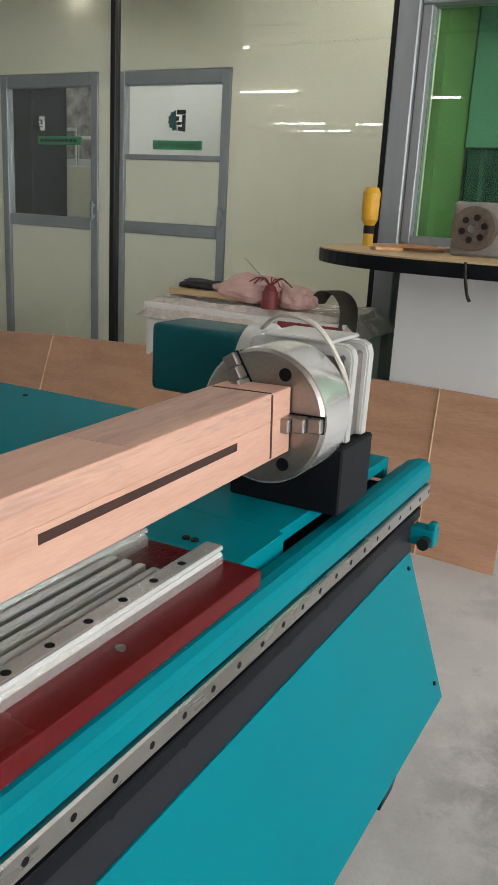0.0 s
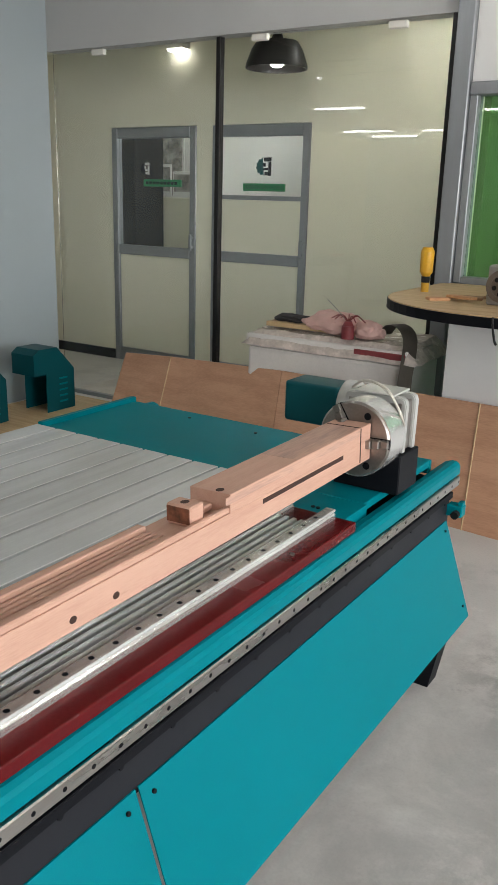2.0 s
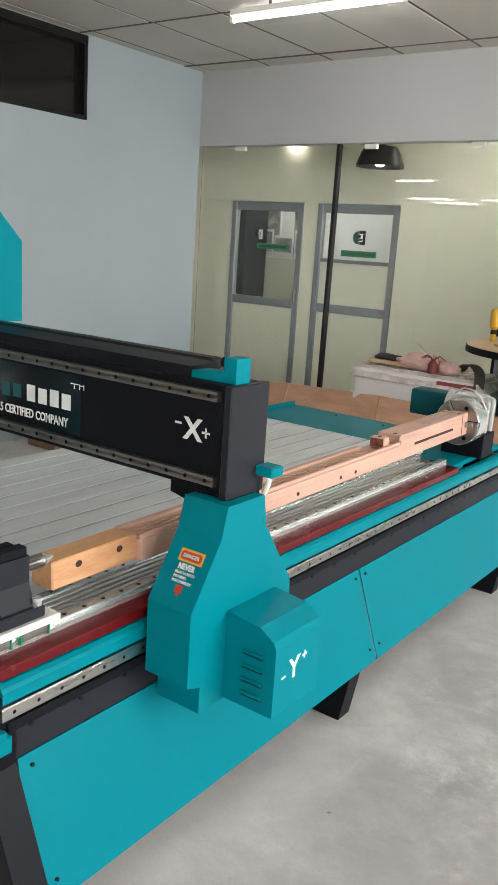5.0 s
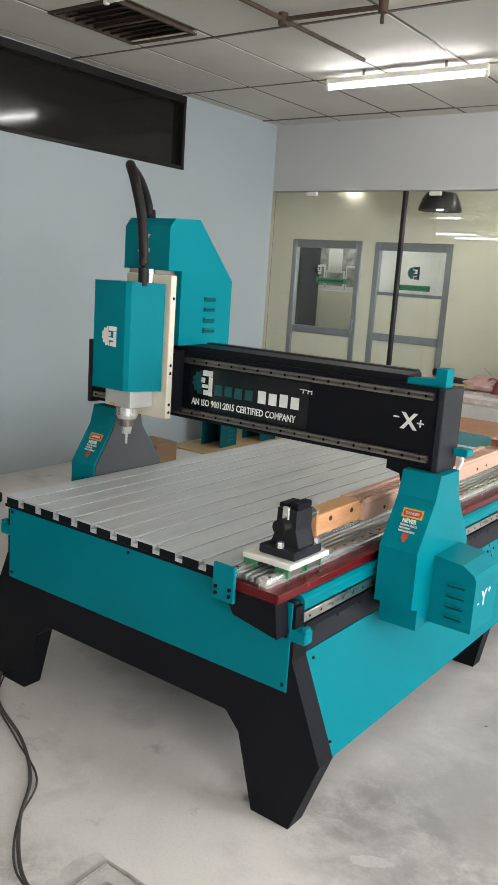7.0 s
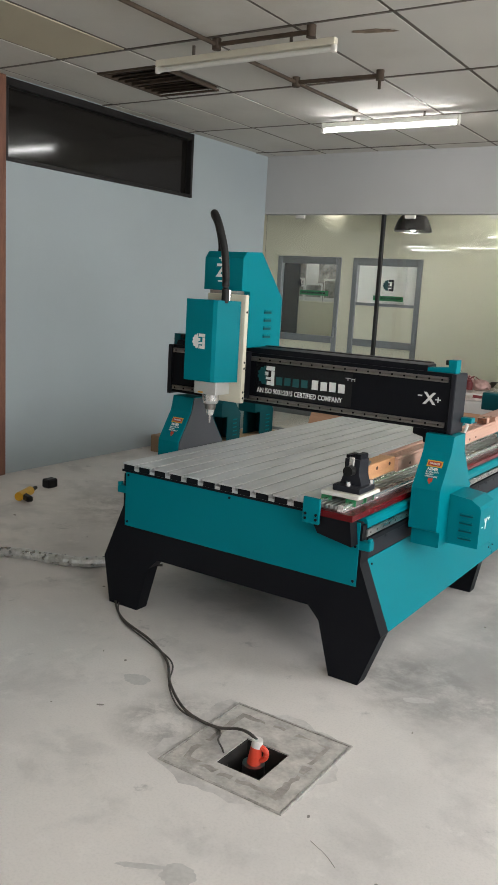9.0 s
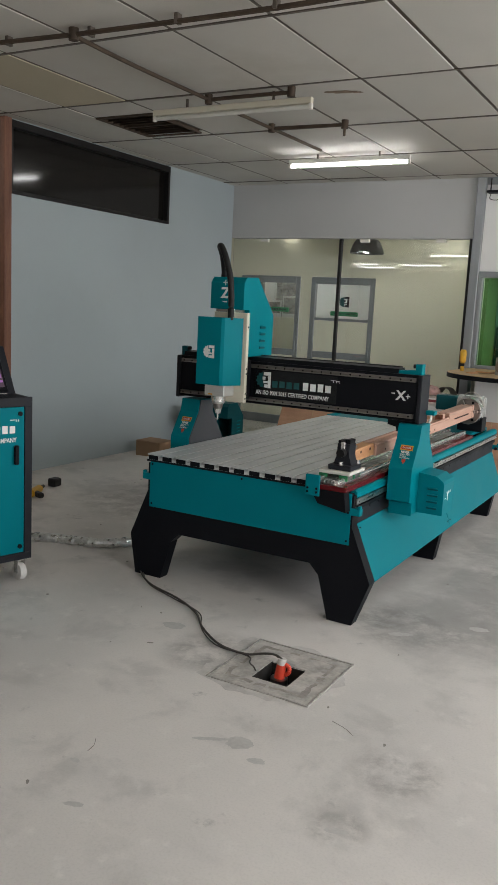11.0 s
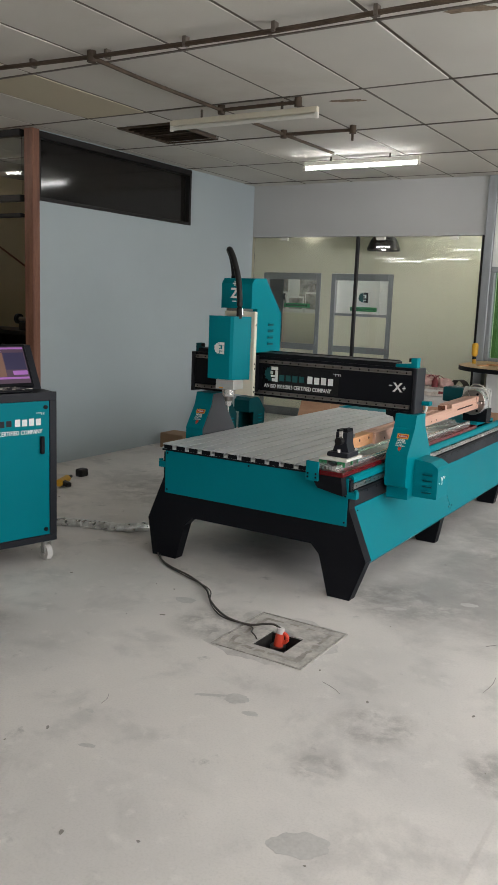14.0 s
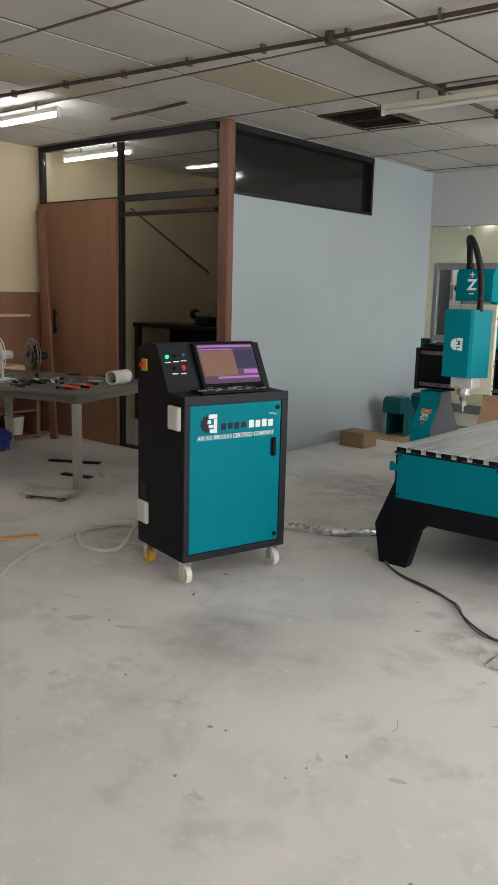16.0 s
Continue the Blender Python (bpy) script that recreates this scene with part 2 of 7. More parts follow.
TILE = material("mineral_ceiling_tile", (0.57, 0.55, 0.505), 0.85, vary=0.09, scale=1.1, fine=160, bump=0.3, dark=(0.40, 0.365, 0.305), stain=0.6)
TILE_OLD = material("yellowed_ceiling_tile", (0.50, 0.45, 0.335), 0.85, vary=0.1, scale=1.1, fine=160, bump=0.3)
GRID_BAR = material("grimy_tee_bar", (0.105, 0.085, 0.068), 0.55, vary=0.35, scale=6, fine=90)
DUCT = material("dusty_brown_duct", (0.075, 0.054, 0.039), 0.7, spec=0.25, vary=0.35, scale=9, fine=120, bump=0.3)
FRAME_GREY = material("grey_aluminium_frame", (0.27, 0.285, 0.30), 0.4, 0.35, vary=0.08, scale=5, fine=150, stretch=(6, 6, 0.6))
FRAME_BLACK = material("black_aluminium_frame", (0.013, 0.012, 0.012), 0.4, spec=0.25, vary=0.15, scale=5, fine=150)
DARK_GLASS = material("dark_tinted_glass", (0.010, 0.009, 0.008), 0.045, spec=0.4, vary=0.1, scale=2, fine=30)
TIMBER = wood("pink_brown_hardwood", (0.60, 0.365, 0.275), (0.52, 0.295, 0.215))
TIMBER_RAW = wood("orange_sawn_hardwood", (0.64, 0.36, 0.17), (0.50, 0.235, 0.11))
PLY = wood("red_faced_plywood", (0.58, 0.33, 0.205), (0.46, 0.245, 0.145), along="X", rings=7)
DOOR_WOOD = wood("brown_plywood", (0.235, 0.112, 0.06), (0.195, 0.088, 0.046), along="Z", rings=3)
POST_WOOD = wood("red_brown_timber", (0.22, 0.095, 0.055), (0.13, 0.05, 0.03), along="Z", rings=9)
PALE_WOOD = wood("pale_pine", (0.60, 0.43, 0.24), (0.45, 0.30, 0.15), along="X")
CARDBOARD = material("brown_cardboard", (0.30, 0.19, 0.11), 0.8, vary=0.1, scale=5, fine=150, bump=0.2)
PANE = glass("clear_glass", (0.965, 0.985, 0.975))
PANE_GREEN = glass("green_tinted_glass", (0.72, 0.92, 0.74))
TUBE_ON = glow("lit_fluorescent_tube", (0.985, 0.985, 0.985), TUBE_WATTS)
# two lower strengths, set to balance the side rooms against the hall
TUBE_DIM = glow("dim_fluorescent_tube", (0.985, 0.985, 0.96), 17.0)
TUBE_WEAK = glow("weak_fluorescent_tube", (0.985, 0.97, 0.93), 11.0)
TUBE_OFF = material("unlit_tube", (0.68, 0.67, 0.62), 0.3, vary=0.05)
BULB = glow("lit_bulb", (1.0, 0.96, 0.88), 15.0)
DIM_BULB = glow("lit_lamp_diffuser", (1.0, 0.97, 0.92), 7.0)
FOIL = material("crumpled_foil_sleeve", (0.62, 0.62, 0.60), 0.3, 0.8, vary=0.35, scale=28, fine=120, bump=1.0)
CABLE = material("grey_brown_cable", (0.07, 0.06, 0.052), 0.55, vary=0.2, scale=20, fine=120)
CABLE_PALE = material("pale_cable", (0.52, 0.49, 0.43), 0.5, vary=0.15, scale=20, fine=120)
ORANGE = material("red_plug_plastic", (0.72, 0.07, 0.035), 0.4, vary=0.1, scale=12)
YELLOW = material("yellow_plastic", (0.66, 0.36, 0.02), 0.4, vary=0.15, scale=14)
CLOTH_PINK = material("pink_cotton_rag", (0.62, 0.40, 0.36), 0.9, vary=0.15, scale=14, fine=220, bump=0.6)
CLOTH_DARK = material("dark_cloth", (0.028, 0.025, 0.026), 0.85, vary=0.3, scale=16, fine=200, bump=0.6)
CLOTH_OLIVE = material("olive_grey_belt", (0.12, 0.105, 0.085), 0.7, vary=0.2, scale=12, fine=200, bump=0.4)
MAROON = material("maroon_plastic", (0.20, 0.03, 0.035), 0.5, vary=0.2, scale=12)
FOAM = material("white_wrapped_foam", (0.66, 0.63, 0.60), 0.45, vary=0.08, scale=7, fine=80, bump=0.5)
WRAP = material("creased_clear_wrap", (0.55, 0.48, 0.43), 0.25, vary=0.3, scale=16, fine=60, bump=1.0)
SCREEN = glow("lit_screen", (0.035, 0.02, 0.032), 1.0)
SCREEN_A = glow("screen_window_tan", (0.085, 0.045, 0.032), 1.0)
SCREEN_B = glow("screen_bar_violet", (0.17, 0.065, 0.21), 1.0)
SCREEN_C = glow("screen_panel_blue", (0.012, 0.010, 0.030), 1.0)
LED_GREEN = glow("green_indicator", (0.02, 0.8, 0.25), 1.5)
LED_BLUE = material("blue_button", (0.02, 0.12, 0.35), 0.3)
BUTTON_RED = material("red_button", (0.55, 0.03, 0.03), 0.35)
PHOTO = material("grey_printed_poster", (0.30, 0.29, 0.28), 0.4, vary=0.85, scale=9, fine=26)
DIRTY_LEG = material("dirty_grey_paint", (0.34, 0.315, 0.275), 0.6, vary=0.2, scale=5, fine=90, dark=(0.16, 0.14, 0.12), stain=0.6)
WEATHERED = material("weathered_grey_wood", (0.42, 0.385, 0.345), 0.8, vary=0.25, scale=9, fine=120, bump=0.3)
TABLE_TOP = material("worn_table_laminate", (0.12, 0.11, 0.095), 0.55, vary=0.2, scale=5, fine=90)
BRASS = material("worn_steel_pulley", (0.16, 0.125, 0.10), 0.5, 0.6, vary=0.3, scale=15, fine=90)

# ---- mesh helpers ----


def box(bm, x0, x1, y0, y1, z0, z1, bevel=0.0, segs=1):
    m = Matrix.Translation(((x0 + x1) / 2, (y0 + y1) / 2, (z0 + z1) / 2)) @ Matrix.Diagonal((abs(x1 - x0), abs(y1 - y0), abs(z1 - z0), 1))
    made = bmesh.ops.create_cube(bm, size=1, matrix=m)
    if bevel:
        edges = list({e for v in made["verts"] for e in v.link_edges})
        bmesh.ops.bevel(bm, geom=edges, offset=bevel, segments=segs, affect="EDGES", profile=0.6)
    return bm


def cyl(bm, a, b, r, r2=None, segs=20):
    a, b = Vector(a), Vector(b)
    m = Matrix.Translation((a + b) / 2) @ (b - a).to_track_quat("Z", "Y").to_matrix().to_4x4()
    bmesh.ops.create_cone(bm, cap_ends=True, segments=segs, radius1=r, radius2=r if r2 is None else r2, depth=(b - a).length, matrix=m)
    return bm


def prism(bm, outline, axis, lo, hi):
    """A flat outline drawn out along an axis. The outline holds the two other coordinates in xyz order."""
    def at(p, v):
        c = list(p)
        c.insert("xyz".index(axis), v)
        return c
    a = [bm.verts.new(at(p, lo)) for p in outline]
    b = [bm.verts.new(at(p, hi)) for p in outline]
    k = len(a)
    faces = [bm.faces.new(a), bm.faces.new(b[::-1])]
    faces += [bm.faces.new((a[i], b[i], b[(i + 1) % k], a[(i + 1) % k])) for i in range(k)]
    bmesh.ops.recalc_face_normals(bm, faces=faces)
    return bm


def smooth_line(points, steps=6):
    pts = [Vector(p) for p in points]
    pts = [2 * pts[0] - pts[1]] + pts + [2 * pts[-1] - pts[-2]]
    out = []
    for i in range(1, len(pts) - 2):
        p0, p1, p2, p3 = pts[i - 1:i + 3]
        for s in range(steps):
            t = s / steps
            out.append(0.5 * (2 * p1 + (p2 - p0) * t + (2 * p0 - 5 * p1 + 4 * p2 - p3) * t * t + (3 * p1 - p0 - 3 * p2 + p3) * t ** 3))
    return out + [pts[-2]]


def tube(bm, points, r, segs=8, steps=6, ripple=0.0):
    line = smooth_line(points, steps)
    rings, side = [], Vector((0, 0, 1))
    for i, p in enumerate(line):
        d = (line[min(i + 1, len(line) - 1)] - line[max(i - 1, 0)]).normalized()
        u = d.cross(side)
        if u.length < 0.05:
            u = d.cross(Vector((1, 0, 0)))
        u.normalize()
        w = u.cross(d)
        rr = r * (1 + ripple * (random.random() - 0.5) * 2)
        rings.append([bm.verts.new(p + rr * (math.cos(a) * u + math.sin(a) * w)) for a in (2 * math.pi * k / segs for k in range(segs))])
    for a, b in zip(rings, rings[1:]):
        for k in range(segs):
            bm.faces.new((a[k], a[(k + 1) % segs], b[(k + 1) % segs], b[k]))
    bm.faces.new(rings[0][::-1])
    bm.faces.new(rings[-1])
    return bm


def finish(name, bm, mat, smooth=False):
    bmesh.ops.recalc_face_normals(bm, faces=bm.faces[:])
    me = bpy.data.meshes.new(name)
    bm.to_mesh(me)
    bm.free()
    me.materials.append(mat)
    if smooth:
        for p in me.polygons:
            p.use_smooth = True
        me.set_sharp_from_angle(angle=radians(38))
    return me


def thing(name, x, y, z, label, category, group="", kind=""):
    ob = new(name)
    ob.empty_display_size = 0.1
    ob.location = (x, y, z)
    return tagged(ob, label, category, group, kind)


def part(name, bm, mat, parent, label="", smooth=False):
    """One mesh, drawn in world coordinates, under its thing or under a part of it."""
    ob = new(name, finish(name, bm, mat, smooth))
    ob.parent = parent
    root = parent
    while root.parent:
        root = root.parent
    if parent is root:
        ob.matrix_parent_inverse = root.matrix_basis.inverted()
    if label:
        ob["label"] = label
    return ob


def solo(name, bm, mat, label, category="", group="", kind="", smooth=False):
    return tagged(new(name, finish(name, bm, mat, smooth)), label, category, group, kind)


def structure(name, bm, mat, label):
    return solo(name, bm, mat, label, kind="structure")


def B():
    return bmesh.new()


def writing(text, size, m, mat, name, parent, width=None, bold=0.0):
    """A line of letters as a thin mesh, its lower left corner at m, reading along m's x and upright along m's y."""
    cu = bpy.data.curves.new(name, "FONT")
    cu.body, cu.size, cu.extrude, cu.resolution_u, cu.offset = text, size, 0.0006, 2, bold
    tmp = new(name + "_tmp", cu)
    bpy.context.view_layer.update()
    me = bpy.data.meshes.new_from_object(tmp.evaluated_get(bpy.context.evaluated_depsgraph_get()))
    bpy.data.objects.remove(tmp)
    bpy.data.curves.remove(cu)
    if width:
        xs = [v.co.x for v in me.vertices]
        k = width / max(1e-6, max(xs) - min(xs))
        for v in me.vertices:
            v.co.x *= k
    me.transform(m)
    me.materials.clear()
    me.materials.append(mat)
    ob = new(name, me)
    ob.parent = parent
    root = parent
    while root.parent:
        root = root.parent
    if parent is root:
        ob.matrix_parent_inverse = root.matrix_basis.inverted()
    return ob


def facing(x, y, z, right, up):
    """A frame with its x along right and its y along up."""
    r, u = Vector(right).normalized(), Vector(up).normalized()
    n = r.cross(u)
    return Matrix(((r.x, u.x, n.x, x), (r.y, u.y, n.y, y), (r.z, u.z, n.z, z), (0, 0, 0, 1)))


def flat(m, rects, thick=0.0008):
    """Thin raised rectangles (x0, x1, y0, y1) on the frame m."""
    bm = B()
    for x0, x1, y0, y1 in rects:
        box(bm, x0, x1, y0, y1, 0, thick)
    bm.transform(m)
    return bm


def emblem(m, s, parent, white, teal):
    """A plain maker's emblem: a notched half disc beside a rounded square with a bent bar cut out."""
    bm = B()
    rim = []
    for k in range(25):
        a = radians(95 + k * 7.5)
        r = 0.5 * s * (1.0 if k % 4 < 2 else 0.88)
        rim.append((0.46 * s + r * math.cos(a), 0.5 * s + r * math.sin(a)))
    prism(bm, rim, "z", 0, 0.0008)
    bm.transform(m)
    part("emblem_disc", bm, teal, parent)
    part("emblem_square", flat(m, [(0.48 * s, 1.0 * s, 0.78 * s, s), (0.80 * s, s, 0.0, 0.76 * s), (0.40 * s, 0.62 * s, 0.50 * s, 0.70 * s), (0.48 * s, 0.78 * s, 0.30 * s, 0.44 * s), (0.55 * s, 0.79 * s, 0.02 * s, 0.22 * s)]), white, parent)


def word_shapes(m, h, parent, teal, white):
    """The maker's word as plain blocks of its size and colours."""
    low = [(q * h, q * h + 0.74 * h, 0.06 * h * (q % 2), 0.84 * h) for q in range(4)]
    high = [((4.25 + q) * h, (4.98 + q) * h, 0.0, (0.96 - 0.08 * (q % 2)) * h) for q in range(4)]
    part("maker_word", flat(m, low), teal, parent)
    part("maker_word", flat(m, high), white, parent)

# ---- the room ----
WX, GY, CEIL = -4.16, 3.805, 3.105   # blue wall, glass front, ceiling
EAST, SOUTH, WEST = 5.4, -13.0, -6.9
FARW = -9.6

# floor in one sheet with a square pit cut through it
HX0, HX1, HY0, HY1 = -0.335, -0.156, -2.224, -2.028
bm = B()
XS, YS = [-9.9, HX0, HX1, 6.0], [-13.4, HY0, HY1, 8.2]
gv = [[bm.verts.new((x, y, 0)) for y in YS] for x in XS]
for i in range(3):
    for j in range(3):
        if (i, j) != (1, 1):
            bm.faces.new((gv[i][j], gv[i + 1][j], gv[i + 1][j + 1], gv[i][j + 1]))
for (x0, y0), (x1, y1) in (((HX0, HY0), (HX1, HY0)), ((HX1, HY0), (HX1, HY1)), ((HX1, HY1), (HX0, HY1)), ((HX0, HY1), (HX0, HY0))):
    bm.faces.new([bm.verts.new(p) for p in ((x0, y0, 0), (x1, y1, 0), (x1, y1, -0.02), (x0, y0, -0.02))])
floor = structure("floor", bm, CONCRETE, "worn grey concrete floor with stains and patches")

# ceiling: lay-in tiles between dirty bars
bm, bars, old = B(), B(), B()
TX, TY, X0, Y0 = 0.625, 1.215, -0.292, -0.085
random.seed(4)
for i in range(-15, 10):
    for j in range(-11, 4):
        x, y = X0 + i * TX, Y0 + j * TY
        if x > EAST or x + TX < (FARW if y < -2.4 else WEST - 0.3) or y > GY or y + TY < SOUTH:
            continue
        if i == -5 and j == 0:
            box(bm, x + 0.014, x + TX - 0.014, y + 0.014, y + 0.37, CEIL, CEIL + 0.012, 0.003)
            box(bm, x + 0.014, x + TX - 0.014, y + 1.06, y + TY - 0.014, CEIL, CEIL + 0.012, 0.003)
            continue
        sag = random.uniform(-0.003, 0.002)
        x1, y1 = min(x + TX - 0.012, EAST), min(y + TY - 0.012, GY - 0.002)
        box(old if (i, j) in ((-5, -1), (-7, -2)) else bm, x + 0.012, x1, y + 0.012, y1, CEIL + sag, CEIL + sag + 0.012, 0.003)
for i in range(-15, 10):
    x = X0 + i * TX
    if FARW < x < EAST:
        box(bars, x - 0.012, x + 0.012, SOUTH, GY - 0.002 if x > WEST else -1.3, CEIL + 0.003, CEIL + 0.02)
for j in range(-10, 4):
    y = Y0 + j * TY
    if y < GY:
        box(bars, WEST if y > -2 else FARW, EAST, y - 0.011, y + 0.011, CEIL - 0.004, CEIL + 0.021)
ceiling = structure("ceiling", bm, TILE, "suspended ceiling of stained off-white mineral tiles")
structure("ceiling_tiles_yellowed", old, TILE_OLD, "yellowed water-stained ceiling tiles")
structure("ceiling_grid", bars, GRID_BAR, "grimy tee bars of the suspended ceiling")
bm = box(B(), -9.9, 6.0, -13.4, 3.9, CEIL + 0.14, CEIL + 0.2)
structure("ceiling_slab", bm, WALL_GREY, "plain slab above the suspended ceiling")

# blue wall with the high dark window
bm = B()
box(bm, WX - 0.12, WX, 0.06, GY, 0, 2.485)
box(bm, WX - 0.12, WX, 2.42, GY, 2.485, CEIL + 0.1)
box(bm, WX - 0.12, WX, 0.06, 2.42, 3.098, CEIL + 0.1)
structure("wall_west", bm, WALL_BLUE, "plain pale blue-grey painted wall")
w = thing("window_1", WX, 1.24, 2.485, "high strip window of dark tinted glass in a black frame", "window", kind="structure")
for b in ((0.06, 2.42, 2.487, 2.517), (0.06, 2.42, 3.035, 3.097), (2.385, 2.418, 2.517, 3.055), (0.062, 0.095, 2.517, 3.055)):
    part("window_frame", box(B(), WX - 0.1, WX + 0.012, b[0], b[1], b[2], b[3], 0.003), FRAME_BLACK, w)
part("pane", box(B(), WX - 0.06, WX - 0.052, 0.096, 2.384, 2.518, 3.054), DARK_GLASS, w)

# far wall: lintel above the glass front
bm = box(B(), WX, -1.13, GY, GY + 0.12, 2.472, CEIL + 0.1)
structure("wall_north", bm, WALL_GREY, "light grey painted lintel wall above the glass front")
g = thing("window_2", -2.65, GY, 0, "floor-to-lintel clear glass partition with a slim dark mullion", "glass partition", kind="structure")
for x0, x1 in ((WX + 0.004, -2.705), (-2.675, -1.165)):
    p = part("pane", box(B(), x0, x1, GY + 0.05, GY + 0.058, 0.02, 2.468), PANE, g)
    p.visible_shadow = False
part("mullion", box(B(), -2.708, -2.672, GY + 0.03, GY + 0.08, 0.0, 2.472, 0.004), FRAME_BLACK, g)
part("bottom_rail", box(B(), WX + 0.004, -2.71, GY + 0.035, GY + 0.075, 0.0, 0.03, 0.003), FRAME_GREY, g)
part("bottom_rail", box(B(), -2.67, -1.165, GY + 0.035, GY + 0.075, 0.0, 0.03, 0.003), FRAME_GREY, g)
part("edge_strip", box(B(), -1.163, -1.128, GY - 0.01, GY + 0.08, 0.0, 2.47, 0.003), FRAME_BLACK, g)
for x in (-3.77, -2.45, -1.55):
    part("patch_clamp", box(B(), x, x + 0.11, GY + 0.035, GY + 0.075, 2.43, 2.469, 0.004), WHITE_PLASTIC, g)

# corridor behind the glass
CY = 5.13
bm = B()
for x0, x1, z0, z1 in ((-6.4, -4.755, 0, 2.9), (-4.755, -3.81, 2.085, 2.9), (-3.81, -3.645, 0, 2.9), (-3.645, -2.715, 2.085, 2.9), (-2.715, -0.95, 0, 2.9)):
    box(bm, x0, x1, CY, CY + 0.08, z0, z1)
structure("wall_corridor", bm, WALL_CREAM, "glossy cream laminate wall of the corridor")
bm = box(B(), -6.4, -0.95, GY + 0.13, CY, 2.72, 2.8)
structure("ceiling_corridor", bm, WALL_CREAM, "cream ceiling of the corridor behind the glass")
structure("wall_corridor_end", box(B(), -6.5, -6.4, GY + 0.1, 7.6, 0, 2.9), WALL_CREAM, "cream end wall of the corridor")
structure("wall_corridor_end_east", box(B(), -1.03, -0.986, GY + 0.1, 7.6, 0, 2.9), WALL_CREAM, "cream end wall of the corridor")
structure("wall_offices", box(B(), -6.5, -0.9, 7.0, 7.1, 0, 2.9), WALL_WHITE, "white back wall of the offices")
structure("ceiling_offices", box(B(), -6.5, -0.9, CY + 0.08, 7.1, 2.72, 2.8), WALL_WHITE, "white ceiling of the offices")
structure("wall_between_offices", box(B(), -3.77, -3.70, CY + 0.08, 7.0, 0, 2.72), WALL_WHITE, "white wall between the two offices")
structure("baseboard", box(B(), -6.3, -4.756, CY - 0.012, CY, 0.0, 0.09), CHARCOAL, "dark grey skirting board")
structure("baseboard", box(B(), -2.714, -0.95, CY - 0.012, CY, 0.0, 0.09), CHARCOAL, "dark grey skirting board")


def office_door(name, x0, x1, mid_bar):
    d = thing(name, (x0 + x1) / 2, CY, 0, "closed grey aluminium office door with glazed upper half", "door", kind="structure")
    yf = CY - 0.012
    for a, b, c, e in ((x0, x0 + 0.065, 0, 2.08), (x1 - 0.065, x1, 0, 2.08), (x0 + 0.066, x1 - 0.066, 1.99, 2.08), (x0 + 0.066, x1 - 0.066, 0.99, 1.075), (x0 + 0.066, x1 - 0.066, 0.0, 0.12)):
        part("door_frame", box(B(), a, b, yf, CY + 0.06, c, e, 0.004), FRAME_GREY, d)
    part("panel", box(B(), x0 + 0.066, x1 - 0.066, CY + 0.012, CY + 0.03, 0.121, 0.989, 0.002), WALL_CREAM, d)
    q = part("pane", box(B(), x0 + 0.066, x1 - 0.066, CY + 0.02, CY + 0.026, 1.536 if mid_bar else 1.076, 1.989), PANE, d)
    q.visible_shadow = False
    if mid_bar:
        part("panel", box(B(), x0 + 0.066, x1 - 0.066, CY + 0.012, CY + 0.03, 1.076, 1.499, 0.002), WALL_CREAM, d)
        part("glazing_bar", box(B(), x0 + 0.066, x1 - 0.066, yf + 0.01, CY + 0.04, 1.50, 1.535, 0.003), FRAME_GREY, d)
    h = part("handle", box(B(), x1 - 0.05, x1 - 0.02, yf - 0.035, yf - 0.02, 1.06, 1.20, 0.006), FRAME_GREY, d)
    part("handle_mount", box(B(), x1 - 0.045, x1 - 0.025, yf - 0.02, yf, 1.08, 1.10), FRAME_GREY, h)
    part("handle_mount", box(B(), x1 - 0.045, x1 - 0.025, yf - 0.02, yf, 1.16, 1.18), FRAME_GREY, h)
    return d


d1 = office_door("door_1", -4.752, -3.812, False)
d2 = office_door("door_2", -3.642, -2.718, True)
for d, x0, x1, z in ((d1, -4.40, -3.98, 1.62), (d2, -3.34, -2.94, 1.60)):
    s = part("door_sign", box(B(), x0, x1, CY + 0.004, CY + 0.018, z - 0.03, z + 0.03, 0.003), GREEN, d, "green name plate")
    if d is d2:
        writing("TECHNICAL & MARKETING", 0.036, facing(x0 + 0.02, CY + 0.002, z - 0.012, (1, 0, 0), (0, 0, 1)), CHARCOAL, "sign_text", s, width=x1 - x0 - 0.04)
    else:
        part("sign_bar", flat(facing(x0 + 0.03, CY + 0.003, z - 0.012, (1, 0, 0), (0, 0, 1)), [(k * 0.04, k * 0.04 + 0.03, 0, 0.024) for k in range(9)]), CHARCOAL, s)
emblem(facing(-3.22, CY + 0.018, 1.69, (1, 0, 0), (0, 0, 1)), 0.14, d2, CHARCOAL, TEAL_INK)
emblem(facing(-4.44, CY + 0.018, 1.69, (1, 0, 0), (0, 0, 1)), 0.10, d1, WHITE_INK, CHARCOAL)

# what the office panes show
solo("cabinet", box(B(), -5.6, -5.02, 5.75, 6.2, 0.0, 2.15, 0.01), CHARCOAL, "tall dark grey office cabinet behind the door", "cabinet")
solo("cupboard", box(B(), -5.85, -4.05, 6.25, 6.6, 0.0, 1.5, 0.008), WALL_CREAM, "low cream office cupboard behind the door", "cupboard")
t = thing("display_card", -4.92, 6.30, 1.5, "white display cards with a grey machine picture on the cupboard", "display card")
